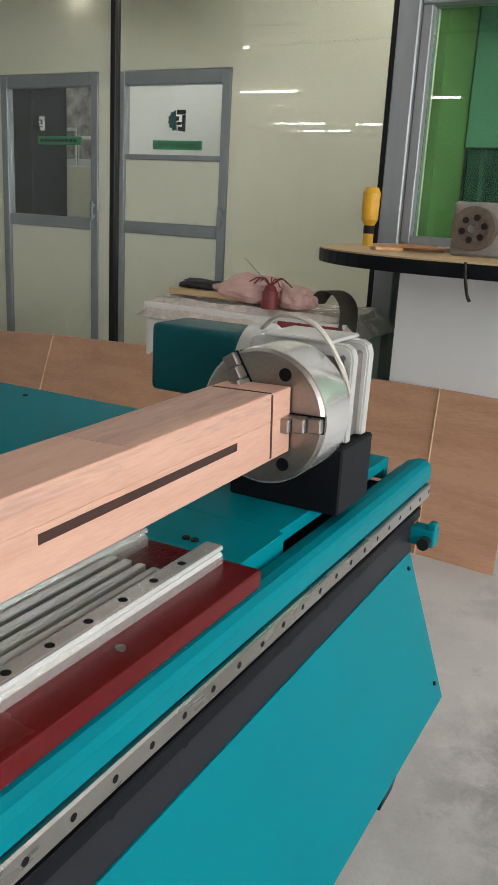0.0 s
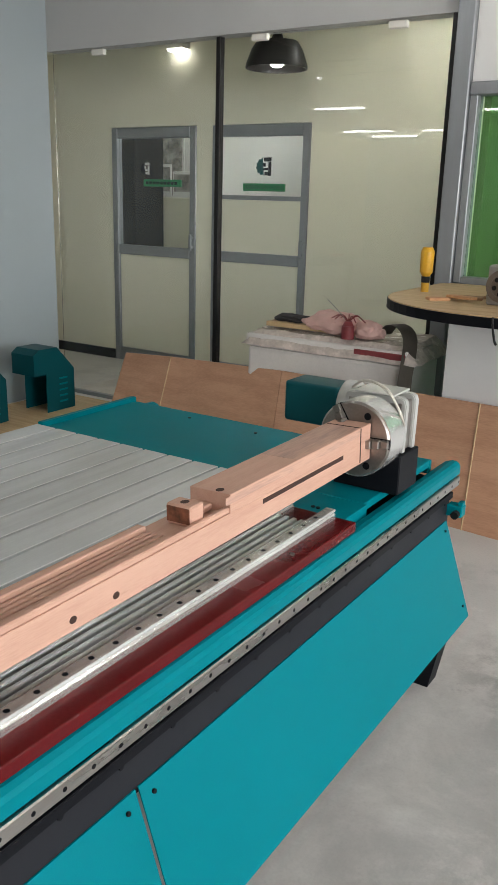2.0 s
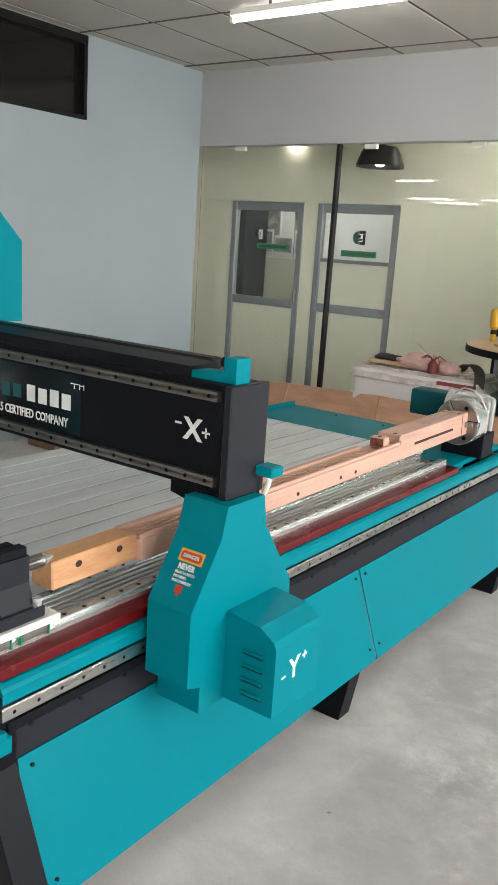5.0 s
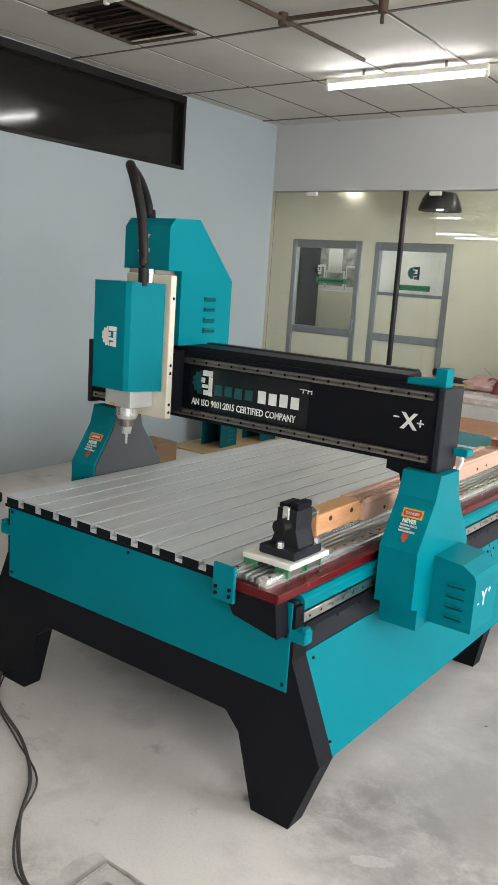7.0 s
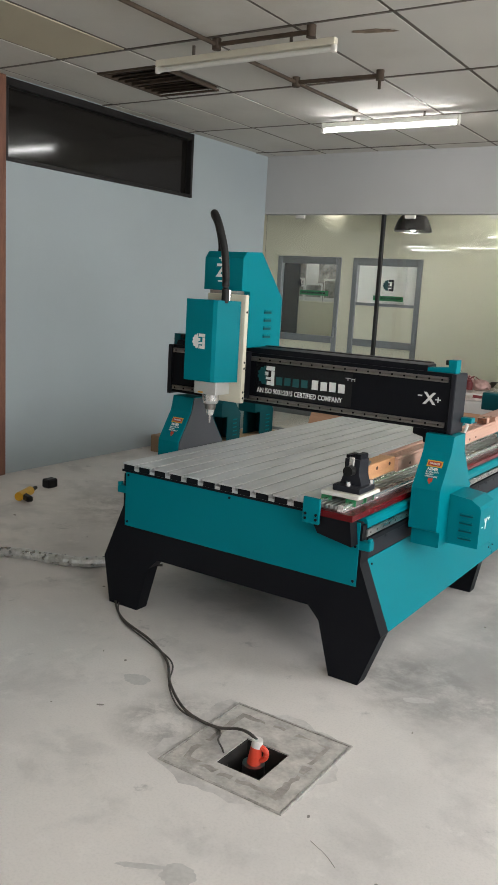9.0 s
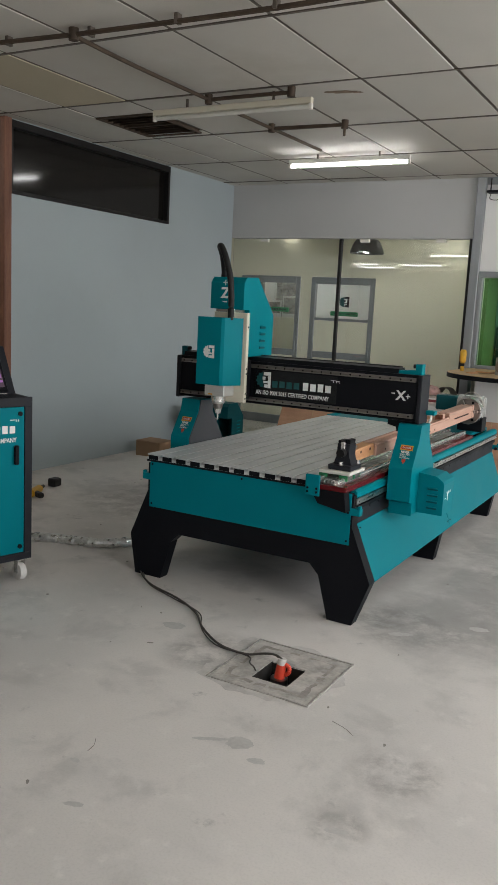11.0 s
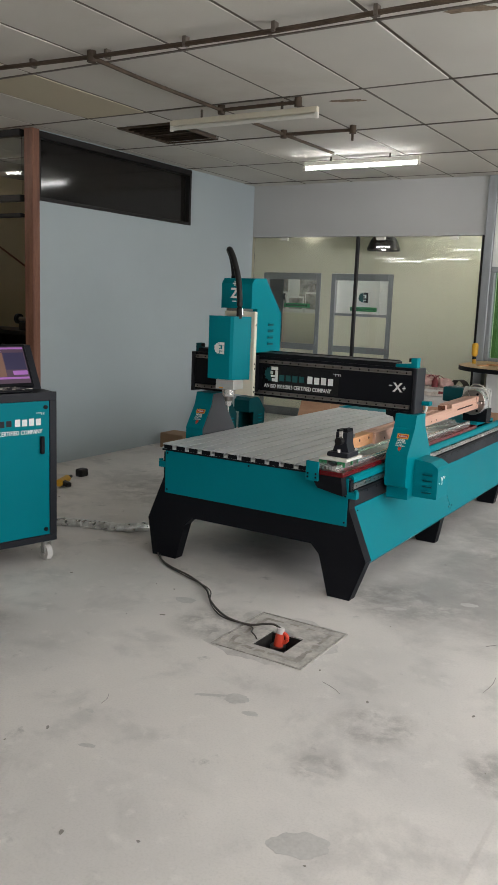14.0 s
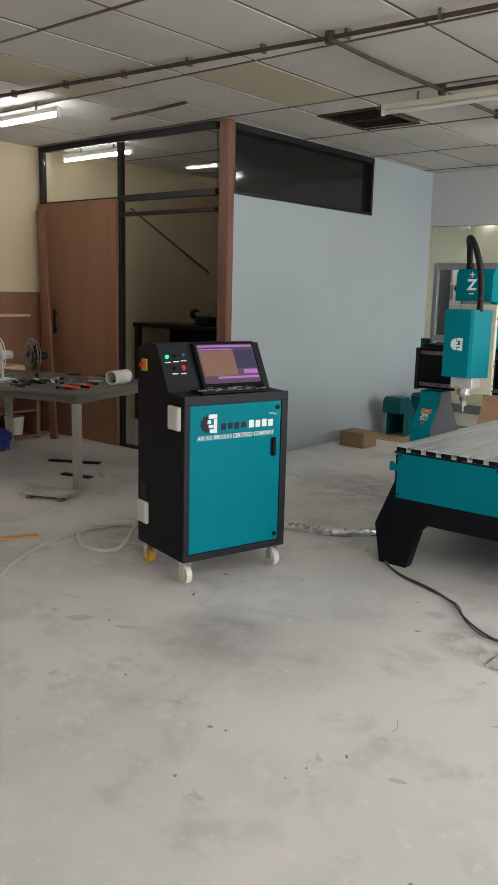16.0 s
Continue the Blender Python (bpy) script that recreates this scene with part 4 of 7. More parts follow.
# sloped side skirts, folded under along the lower edge
for sx, mirror in ((1, 0), (-1, 1)):
    def mx(x):
        return 2 * CX - x if mirror else x
    for y0, y1 in ((FRONT + 0.085, 0.163), (0.172, REAR)):
        prof = [(mx(-0.246), 0.525), (mx(-0.140), 0.215), (mx(-0.19), 0.165), (mx(-0.192), 0.168), (mx(-0.1435), 0.217), (mx(-0.249), 0.525)]
        bm = prism(B(), prof, "y", y0, y1)
        for v in bm.verts:
            if y0 < 0 and v.co.y < -1 and v.co.z < 0.3:
                v.co.y -= 0.042
        sk = part("skirt_panel", bm, TEAL, cnc)
        for yy in (y0 + 0.03, y1 - 0.03):
            for t_ in (0.08, 0.86):
                x, z = -0.246 + 0.106 * t_, 0.525 - 0.31 * t_
                part("screw", cyl(B(), (mx(x), yy, z), (mx(x + 0.004), yy, z + 0.0015), 0.0045, segs=10), BLACK, sk)
    part("side_cover_bar", prism(B(), [(mx(-0.288), 0.698), (mx(-0.288), 0.706), (mx(-0.264), 0.7145), (mx(-0.250), 0.7135), (mx(-0.241), 0.707), (mx(-0.2365), 0.698), (mx(-0.2355), 0.674), (mx(-0.240), 0.671), (mx(-0.246), 0.69)], "y", FRONT + 0.04, REAR + 0.055), TEAL, cnc)
    rl = part("linear_rail", prism(B(), [(mx(-0.2515), 0.637), (mx(-0.2335), 0.637), (mx(-0.231), 0.640), (mx(-0.231), 0.665), (mx(-0.2335), 0.668), (mx(-0.2515), 0.668)], "y", FRONT + 0.035, REAR + 0.045), RAIL, cnc)
    if not mirror:
        for k in range(50):
            part("rail_hole", cyl(B(), (-0.2312, FRONT + 0.065 + k * 0.0625, 0.6525), (-0.2306, FRONT + 0.065 + k * 0.0625, 0.6525), 0.0045, segs=10), BLACK, rl)
        part("gear_rack", box(B(), -0.251, -0.233, FRONT + 0.05, REAR + 0.0, 0.606, 0.629, 0.002), BLACK, cnc)
        gp = part("grey_band", box(B(), -0.2515, -0.2475, FRONT + 0.05, REAR, 0.527, 0.603, 0.001), CHARCOAL, cnc)
        for k in range(22):
            part("screw", cyl(B(), (-0.2476, FRONT + 0.12 + k * 0.14, 0.592), (-0.2455, FRONT + 0.12 + k * 0.14, 0.592), 0.006, segs=10), BLACK, gp)
    for y0, y1 in ((FRONT - 0.005, FRONT + 0.035), (REAR - 0.005, REAR + 0.035)):
        zb = 0.588 if y0 < 0 else 0.545
        e = part("end_stop", box(B(), mx(-0.25), mx(-0.198), y0, y1, zb, zb + 0.038, 0.003), TEAL, cnc)
        part("stop_lug", box(B(), mx(-0.214), mx(-0.198), y0 + 0.002, y1 - 0.012, zb + 0.038, zb + 0.052, 0.002), TEAL, e)
        if y0 > 0:
            part("buffer", cyl(B(), (mx(-0.215), y0 - 0.02, zb + 0.012), (mx(-0.215), y0, zb + 0.012), 0.013, segs=14), RUBBER, e)

# slotted bed
# near-white strips draw the reflections that run along the slots
EDGE_GLINT = material("painted_edge_glint", (0.86, 0.86, 0.85), 0.35, 0.1, vary=0.1, scale=6, fine=90)
BX0, BX1, BY0, BY1 = -1.545, -0.482, -1.40, 1.16
N = 11
pitch_ = (BX1 - BX0) / N
for k in range(N):
    x0 = BX0 + k * pitch_
    g0, g1, m0, m1 = x0 + 0.005, x0 + pitch_ - 0.005, x0 + 0.014, x0 + pitch_ - 0.014
    prof = [(g0, 0.745), (g0, 0.737), (m0, 0.737), (m0, 0.725), (g0 - 0.004, 0.725), (g0 - 0.004, 0.712), (g1 + 0.004, 0.712), (g1 + 0.004, 0.725), (m1, 0.725), (m1, 0.737), (g1, 0.737), (g1, 0.745)]
    sl = part("bed_slat", prism(B(), prof, "y", BY0, BY1), BED, cnc)
    part("slot_glint", box(B(), g1 - 0.004, g1, BY0 + 0.001, BY1 - 0.001, 0.7448, 0.7456), EDGE_GLINT, sl)
    part("slat_end_cap", box(B(), x0 + 0.016, x0 + pitch_ - 0.016, BY0 - 0.004, BY0 - 0.0005, 0.713, 0.738, 0.001), BLACK, sl)
part("bed_plate", box(B(), BX0, BX1, BY0 + 0.001, BY1, 0.700, 0.711), BLACK, cnc)
rp = part("rear_deck", box(B(), -1.52, -0.30, 1.165, 1.64, 0.712, 0.735, 0.002), TEAL, cnc)
part("rear_lip", box(B(), -1.545, -1.521, 1.165, 1.66, 0.700, 0.752, 0.003), TEAL, cnc)
part("side_deck", box(B(), -0.478, -0.292, 1.0, 1.164, 0.700, 0.735, 0.001), TEAL, cnc)
part("rear_edge", box(B(), -1.52, -0.30, 1.641, 1.66, 0.69, 0.733, 0.002), TEAL, cnc)
for x, y in ((-0.40, 1.06), (-0.385, 1.06), (-0.36, 1.03), (-0.345, 1.03), (-1.2, 1.58), (-0.9, 1.56)):
    part("screw", cyl(B(), (x, y, 0.735), (x, y, 0.738), 0.006, segs=10), BLACK, rp)

# rotary axis track: red plate, two rails, a finned profile
red = part("red_plate", box(B(), -0.470, -0.252, -1.465, 1.015, 0.716, 0.743, 0.005, 3), RED, cnc, "glossy dark red mounting plate")
for x in (-0.283,):
    part("screw", cyl(B(), (x, 0.75, 0.742), (x, 0.75, 0.7455), 0.006, segs=10), DULL_STEEL, red)
for xc, y1 in ((-0.432, 0.99), (-0.318, 1.0)):
    r = part("track_rail", prism(B(), [(xc - 0.014, 0.7432), (xc + 0.014, 0.7432), (xc + 0.014, 0.755), (xc + 0.010, 0.759), (xc + 0.014, 0.764), (xc + 0.012, 0.769), (xc - 0.012, 0.769), (xc - 0.014, 0.764), (xc - 0.010, 0.759), (xc - 0.014, 0.755)], "y", -1.45, y1), STEEL, cnc)
    part("rail_top", box(B(), xc - 0.011, xc + 0.009, -1.449, y1 - 0.001, 0.7691, 0.7694), STEEL, r)
    for k in range(40):
        part("rail_hole", cyl(B(), (xc, -1.42 + k * 0.06, 0.769), (xc, -1.42 + k * 0.06, 0.7697), 0.0055, segs=10), BLACK, r)
for xc in (-0.410, -0.388, -0.366, -0.345):
    part("profile_fin", box(B(), xc - 0.006, xc + 0.006, -1.44, 0.905, 0.7432, 0.763, 0.003, 2), ALU, cnc)
part("profile_base", box(B(), -0.417, -0.338, -1.44, 0.905, 0.7432, 0.7485), DULL_STEEL, cnc)
bk = part("corner_bracket", box(B(), -0.475, -0.395, -1.482, -1.470, 0.68, 0.79, 0.003), TEAL, cnc)
for z in (0.70, 0.72):
    for x in (-0.46, -0.41):
        part("screw", cyl(B(), (x, -1.486, z), (x, -1.482, z), 0.006, segs=10), BLACK, bk)
part("plate_support", prism(B(), [(-0.46, 0.7155), (-0.266, 0.7155), (-0.252, 0.612), (-0.41, 0.640)], "y", -1.458, -1.398), BLACK, cnc)

# tailstock
ts = part("tailstock_plate", box(B(), -0.452, -0.276, -1.375, -1.165, 0.785, 0.803, 0.003), WHITE_PLASTIC, cnc, "cream tailstock sliding plate")
for xc in (-0.432, -0.318):
    for y0 in (-1.355, -1.255):
        c = part("slide_block", box(B(), xc - 0.024, xc + 0.024, y0, y0 + 0.07, 0.757, 0.7845, 0.003), DULL_STEEL, ts)
        for ye in (y0 - 0.004, y0 + 0.07):
            part("block_seal", box(B(), xc - 0.024, xc + 0.024, ye, ye + 0.004, 0.752, 0.784), GREEN, ts)
AX, AZ = -0.350, 0.903
bm = B()
box(bm, AX - 0.065, AX + 0.065, -1.345, -1.20, 0.8032, 0.83, 0.004)
prism(bm, [(AX - 0.05, 0.83), (AX + 0.05, 0.83), (AX + 0.034, 0.88), (AX + 0.034, 0.94), (AX - 0.034, 0.94), (AX - 0.034, 0.88)], "y", -1.305, -1.22)
part("tailstock_body", bm, CHARCOAL, ts)
bm = B()
box(bm, AX - 0.034, AX - 0.006, -1.30, -1.225, 0.9405, 0.955, 0.003)
box(bm, AX + 0.006, AX + 0.034, -1.30, -1.225, 0.9405, 0.962, 0.003)
part("tailstock_cap", bm, BLACK, ts)
part("quill", cyl(B(), (AX, -1.222, AZ), (AX, -1.16, AZ), 0.016, segs=16), DULL_STEEL, ts, smooth=True)
part("centre_point", cyl(B(), (AX, -1.16, AZ), (AX, -1.125, AZ), 0.016, 0.002, segs=16), STEEL, ts, smooth=True)
part("hand_wheel", cyl(B(), (AX, -1.345, AZ - 0.01), (AX, -1.305, AZ - 0.01), 0.022, segs=18), RUBBER, ts, smooth=True)
part("clamp_lever", box(B(), AX - 0.012, AX + 0.012, -1.315, -1.3055, 0.885, 0.95, 0.003), STEEL, ts)
for x, y in ((AX + 0.004, -1.334), (AX + 0.052, -1.215)):
    part("bolt", cyl(B(), (x, y, 0.83), (x, y, 0.848), 0.011, segs=6), STEEL, ts)
for y in (-1.215, -1.225):
    for x in (AX + 0.026, AX - 0.022):
        part("set_screw", cyl(B(), (x, y - 0.012, 0.915), (x, y + 0.03, 0.915), 0.006, segs=8), DULL_STEEL, ts)

# headstock: base block, gearbox plates, three-jaw chuck, motor
hb = part("head_base", box(B(), AX - 0.10, AX + 0.098, 1.272, 1.405, 0.7352, 0.848, 0.003), BLACK, cnc)
hd = part("gearbox_core", box(B(), AX - 0.082, AX + 0.082, 1.297, 1.385, 0.85, 0.99, 0.004), DULL_STEEL, cnc)
for y0, y1 in ((1.298, 1.322), (1.366, 1.392)):
    bm = prism(B(), [(AX - 0.088, 0.85), (AX + 0.090, 0.85), (AX + 0.092, 0.985), (AX + 0.087, 0.999), (AX + 0.075, 1.005), (AX - 0.075, 1.005), (AX - 0.087, 0.999), (AX - 0.092, 0.985)], "y", y0, y1)
    bmesh.ops.bevel(bm, geom=[e for e in bm.edges if abs(e.verts[0].co.y - e.verts[1].co.y) < 1e-5], offset=0.003, segments=2, affect="EDGES")
    part("gearbox_plate", bm, CAST, hd, smooth=True)
    for x, z in ((AX + 0.075, 0.868), (AX + 0.075, 0.985)):
        part("plate_screw", cyl(B(), (x, y0 - 0.002, z), (x, y0 + 0.001, z), 0.005, segs=10), DULL_STEEL, hd)
part("gearbox_top", box(B(), AX - 0.06, AX + 0.06, 1.29, 1.40, 1.0055, 1.012, 0.002), CAST, hd)
ck = part("chuck_body", cyl(B(), (AX, 1.183, AZ), (AX, 1.272, AZ), 0.104, segs=48), STEEL, hd, smooth=True)
bmf = cyl(B(), (AX, 1.176, AZ), (AX, 1.1825, AZ), 0.098, 0.102, segs=48)
part("chuck_face", bmf, DULL_STEEL, hd, smooth=True)
for k in range(3):
    a = radians(2 + 120 * k)
    m = pose(AX, 1.176, AZ) @ Matrix.Rotation(-a, 4, "Y")
    bm = B()
    box(bm, 0.030, 0.062, -0.034, -0.001, -0.011, 0.011, 0.002)
    box(bm, 0.062, 0.082, -0.024, -0.001, -0.011, 0.011, 0.002)
    box(bm, 0.082, 0.103, -0.014, -0.001, -0.011, 0.011, 0.002)
    bm.transform(m)
    part("jaw", bm, DULL_STEEL, hd)
    bm = box(B(), 0.02, 0.104, -0.0012, 0.0, -0.013, 0.013)
    bm.transform(m)
    part("jaw_slot", bm, BLACK, hd)
    a2 = a + radians(60)
    for rr, r0 in ((0.078, 0.010),):
        x, z = AX + rr * math.cos(a2), AZ + rr * math.sin(a2)
        part("chuck_bolt", cyl(B(), (x, 1.1745, z), (x, 1.1755, z), r0, segs=14), BLACK, hd)
part("cable_loop", tube(B(), [(AX - 0.07, 1.30, 1.015), (AX - 0.02, 1.27, 1.045), (AX + 0.05, 1.25, 1.035), (AX + 0.088, 1.26, 0.98), (AX + 0.09, 1.30, 0.93)], 0.004, segs=6), CABLE_PALE, hd, smooth=True)
part("motor_flange", cyl(B(), (-0.478, 1.385, 0.94), (-0.445, 1.385, 0.94), 0.072, segs=32), CAST, hd, smooth=True)
part("flange_ring", cyl(B(), (-0.4445, 1.385, 0.94), (-0.425, 1.385, 0.94), 0.055, segs=32), CAST, hd, smooth=True)
part("motor_cover", box(B(), -0.655, -0.479, 1.325, 1.445, 0.876, 0.997, 0.012, 3), TEAL_DARKENED, hd, smooth=True)

# gantry
GF, GB = -0.80, -0.672
gb = part("gantry_beam", box(B(), -1.735, -0.136, GF, GB, 1.03, 1.292, 0.003), BLACK, cnc)
part("end_plate", box(B(), -0.135, -0.112, GF - 0.012, GB + 0.01, 1.02, 1.292, 0.003), CHARCOAL, gb)
part("end_plate", box(B(), -1.76, -1.736, GF - 0.012, GB + 0.01, 1.02, 1.292, 0.003), CHARCOAL, gb)
for z0 in (1.047, 1.252):
    r = part("gantry_rail", prism(B(), [(GF - 0.0005, z0), (GF - 0.018, z0), (GF - 0.018, z0 + 0.007), (GF - 0.013, z0 + 0.0115), (GF - 0.018, z0 + 0.016), (GF - 0.018, z0 + 0.023), (GF - 0.0005, z0 + 0.023)], "x", -1.72, -0.15), DULL_STEEL, gb)
    for k in range(26):
        part("rail_hole", cyl(B(), (-1.70 + k * 0.061, GF - 0.0187, z0 + 0.0115), (-1.70 + k * 0.061, GF - 0.0178, z0 + 0.0115), 0.005, segs=10), BLACK, r)
part("top_cover", prism(B(), [(GF + 0.01, 1.2925), (GF + 0.02, 1.318), (GB - 0.01, 1.322), (GB, 1.2925)], "x", -1.72, -0.262), BLACK, gb)
part("cable_chain", box(B(), -1.70, -0.29, GB + 0.004, GB + 0.05, 1.295, 1.326, 0.006), RUBBER, gb)
br = part("limit_bracket", prism(B(), [(-0.262, 1.2925), (-0.262, 1.31), (-0.165, 1.318), (-0.165, 1.352), (-0.128, 1.352), (-0.128, 1.2925)], "y", GF + 0.02, GF + 0.075), TEAL, gb)
part("limit_knob", cyl(B(), (-0.183, GF + 0.04, 1.338), (-0.165, GF + 0.04, 1.338), 0.012, segs=14), RUBBER, br)
br = part("limit_bracket", prism(B(), [(-1.745, 1.2925), (-1.745, 1.352), (-1.708, 1.352), (-1.708, 1.31), (-1.66, 1.31), (-1.66, 1.2925)], "y", GF + 0.02, GF + 0.075), TEAL_DARKENED, gb)
part("limit_knob", cyl(B(), (-1.708, GF + 0.04, 1.338), (-1.69, GF + 0.04, 1.338), 0.012, segs=14), RUBBER, br)
part("beam_foot", prism(B(), [(-0.30, 1.029), (-0.115, 1.029), (-0.115, 0.965), (-0.245, 0.965), (-0.25, 0.99), (-0.30, 1.0)], "y", GF + 0.005, GB), BLACK, gb)
part("rear_bracket", box(B(), -0.112, -0.06, GB - 0.03, GB + 0.02, 1.065, 1.09, 0.003), TEAL, gb)
part("white_cable", tube(B(), [(-0.10, GB - 0.01, 1.075), (-0.085, GB - 0.005, 1.05), (-0.10, GB - 0.005, 1.01)], 0.007, segs=8), WHITE_PLASTIC, gb)

# side columns: folded sheet covers
COL = [(-0.835, 1.018), (-0.69, 1.018), (-0.675, 0.935), (-0.545, 0.755), (-0.53, 0.52), (-0.905, 0.515), (-0.905, 0.585), (-0.952, 0.60), (-0.952, 0.785), (-0.855, 0.940)]
for xo, xi, mat_in in ((-0.085, -0.218, TEAL), (-1.69, -1.555, CHARCOAL)):
    co_ = part("side_column", prism(B(), COL, "x", min(xo, xi), max(xo, xi)), TEAL, gb)
    if xo < -1:
        part("inner_web", prism(B(), [(a + (0.006 if a < -0.7 else -0.006), b - 0.004) for a, b in COL], "x", xi, xi + 0.006), CHARCOAL_SHEEN, co_)
    xm = (xo + xi) / 2
    sm = facing(min(xo, xi) + 0.022, -0.9235, 0.831, (1, 0, 0), (0, 0.097, 0.155))
    sm = sm @ Matrix.Translation((0.016, 0.010, 0.001)) @ Matrix.Diagonal((0.74, 0.74, 1, 1))
    stk = part("warning_label", flat(sm, [(0.0, 0.096, 0.062, 0.104)]), YELLOW_INK, co_, "amber and red danger label")
    part("label_oval", flat(sm @ Matrix.Translation((0, 0, 0.001)), [(0.010, 0.086, 0.069, 0.097), (0.006, 0.090, 0.074, 0.092)]), RED_INK, stk)
    writing("DANGER", 0.019, sm @ Matrix.Translation((0.016, 0.0765, 0.0025)), WHITE_INK, "label_text", stk, width=0.064)
    writing("NEVER", 0.026, sm @ Matrix.Translation((0.012, 0.038, 0.0012)), WHITE_INK, "label_text", stk, width=0.066, bold=0.0008)
    for k, row in enumerate(("REACH INTO", "MOVING", "MACHINERY")):
        writing(row, 0.014, sm @ Matrix.Translation((0.008, 0.022 - k * 0.014, 0.0012)), WHITE_INK, "label_text", stk, width=(0.078, 0.05, 0.078)[k])
    part("label_mark", flat(sm @ Matrix.Translation((0, 0, 0.001)), [(0.034, 0.062, -0.035, -0.012), (0.042, 0.054, -0.048, -0.036)]), RED_INK, stk)
mb = part("motor_box", prism(B(), [(-0.0845, 0.752), (0.015, 0.742), (0.056, 0.716), (0.064, 0.698), (0.064, 0.522), (-0.0845, 0.522)], "y", -0.815, -0.615), TEAL, gb)
# slots in darkened teal draw the shade between the louvres
for k in range(4):
    part("vent_slot", box(B(), -0.03, 0.032, -0.821, -0.814, 0.552 + k * 0.036, 0.561 + k * 0.036, 0.003), TEAL_DARKENED, mb)
    part("vent_lip", box(B(), -0.03, 0.032, -0.825, -0.8145, 0.561 + k * 0.036, 0.566 + k * 0.036, 0.002), TEAL, mb)
ym = facing(0.0648, -0.785, 0.592, (0, 1, 0), (0, 0, 1)) @ Matrix.Diagonal((0.74, 0.74, 1, 1))
part("minus_sign", flat(ym, [(0.0, 0.022, 0.028, 0.036)]), WHITE_INK, mb)
part("plus_sign", flat(ym, [(0.118, 0.146, 0.066, 0.074), (0.128, 0.136, 0.056, 0.084)]), WHITE_INK, mb)
writing("Y", 0.10, ym @ Matrix.Translation((0.042, 0.012, 0)), WHITE_INK, "axis_letter", mb, bold=0.002)
part("left_motor_box", prism(B(), [(-1.6905, 0.655), (-1.76, 0.645), (-1.805, 0.61), (-1.805, 0.425), (-1.6905, 0.425)], "y", -0.755, -0.565), TEAL, gb)

# lettering on the beam
fm = facing(-1.135, GF - 0.0015, 1.135, (1, 0, 0), (0, 0, 1))
part("name_sheet", flat(facing(-1.185, GF - 0.0012, 1.078, (1, 0, 0), (0, 0, 1)), [(0, 0.56, 0, 0.165)], 0.0006), material("gloss_black_vinyl", (0.008, 0.009, 0.011), 0.2, vary=0.05), gb)
emblem(facing(-1.165, GF - 0.0024, 1.135, (1, 0, 0), (0, 0, 1)), 0.098, gb, WHITE_INK, TEAL_INK)
word_shapes(facing(-1.055, GF - 0.0024, 1.142, (1, 0, 0), (0, 0, 1)), 0.049, gb, TEAL_INK, WHITE_INK)
part("maker_mark", flat(facing(-0.665, GF - 0.0024, 1.205, (1, 0, 0), (0, 0, 1)), [(0, 0.03, 0.012, 0.015), (0.013, 0.017, 0, 0.015), (0.034, 0.037, 0, 0.015), (0.05, 0.053, 0, 0.015), (0.037, 0.05, 0.010, 0.013)]), WHITE_INK, gb)
writing("AN ISO 9001:2015 CERTIFIED COMPANY", 0.036, facing(-1.168, GF - 0.0024, 1.094, (1, 0, 0), (0, 0, 1)), WHITE_INK, "slogan", gb, width=0.495, bold=0.0007)
xm = facing(-0.268, GF - 0.0015, 1.146, (1, 0, 0), (0, 0, 1)) @ Matrix.Diagonal((0.76, 0.76, 1, 1))
part("minus_sign", flat(xm, [(-0.028, 0.0, 0.042, 0.049)]), WHITE_INK, gb)
part("plus_sign", flat(xm, [(0.085, 0.118, 0.0265, 0.0335), (0.098, 0.105, 0.014, 0.046)]), WHITE_INK, gb)
writing("X", 0.098, xm @ Matrix.Translation((0.012, 0.0, 0)), WHITE_INK, "axis_letter", gb, bold=0.003)

# head
HX0_, HX1_, HF, HBK = -1.426, -1.188, -1.092, -0.962
zp = part("z_plate", box(B(), -1.40, -1.165, -0.955, -0.925, 1.045, 1.585, 0.003), CREAM_METAL, gb)
for z in (1.07, 1.10, 1.22, 1.25, 1.50):
    part("screw", cyl(B(), (-1.1655, -0.94, z), (-1.1635, -0.94, z), 0.006, segs=10), BLACK, zp)
part("carriage", box(B(), -1.38, -1.20, -0.924, -0.82, 1.06, 1.30, 0.003), BLACK, gb)
sb = part("spindle_cover", prism(B(), [(HX0_, HF), (-1.262, HF), (-1.245, HF + 0.012), (HX1_, HBK), (HX0_, HBK)], "z", 1.150, 1.552), TEAL, gb)
emblem(facing(-1.378, HF - 0.0008, 1.31, (1, 0, 0), (0, 0, 1)), 0.075, sb, WHITE_INK, WHITE_INK)
part("spindle_clamp", box(B(), -1.372, -1.235, -1.075, -0.956, 1.085, 1.149, 0.003), CAST, gb)
part("clamp_label", flat(facing(-1.345, -1.0765, 1.09, (1, 0, 0), (0, 0, 1)), [(0, 0.03, 0, 0.008)]), YELLOW_INK, gb)
SXc, SYc = -1.305, -1.020
for z0, z1, r0, r1 in ((1.05, 1.085, 0.043, 0.043), (1.035, 1.05, 0.036, 0.042), (1.005, 1.035, 0.026, 0.030), (0.975, 1.005, 0.017, 0.022), (0.935, 0.975, 0.004, 0.006)):
    part("spindle_nose", cyl(B(), (SXc, SYc, z0), (SXc, SYc, z1), r0, r1, segs=24), STEEL if z0 != 1.005 else DULL_STEEL, gb, smooth=True)
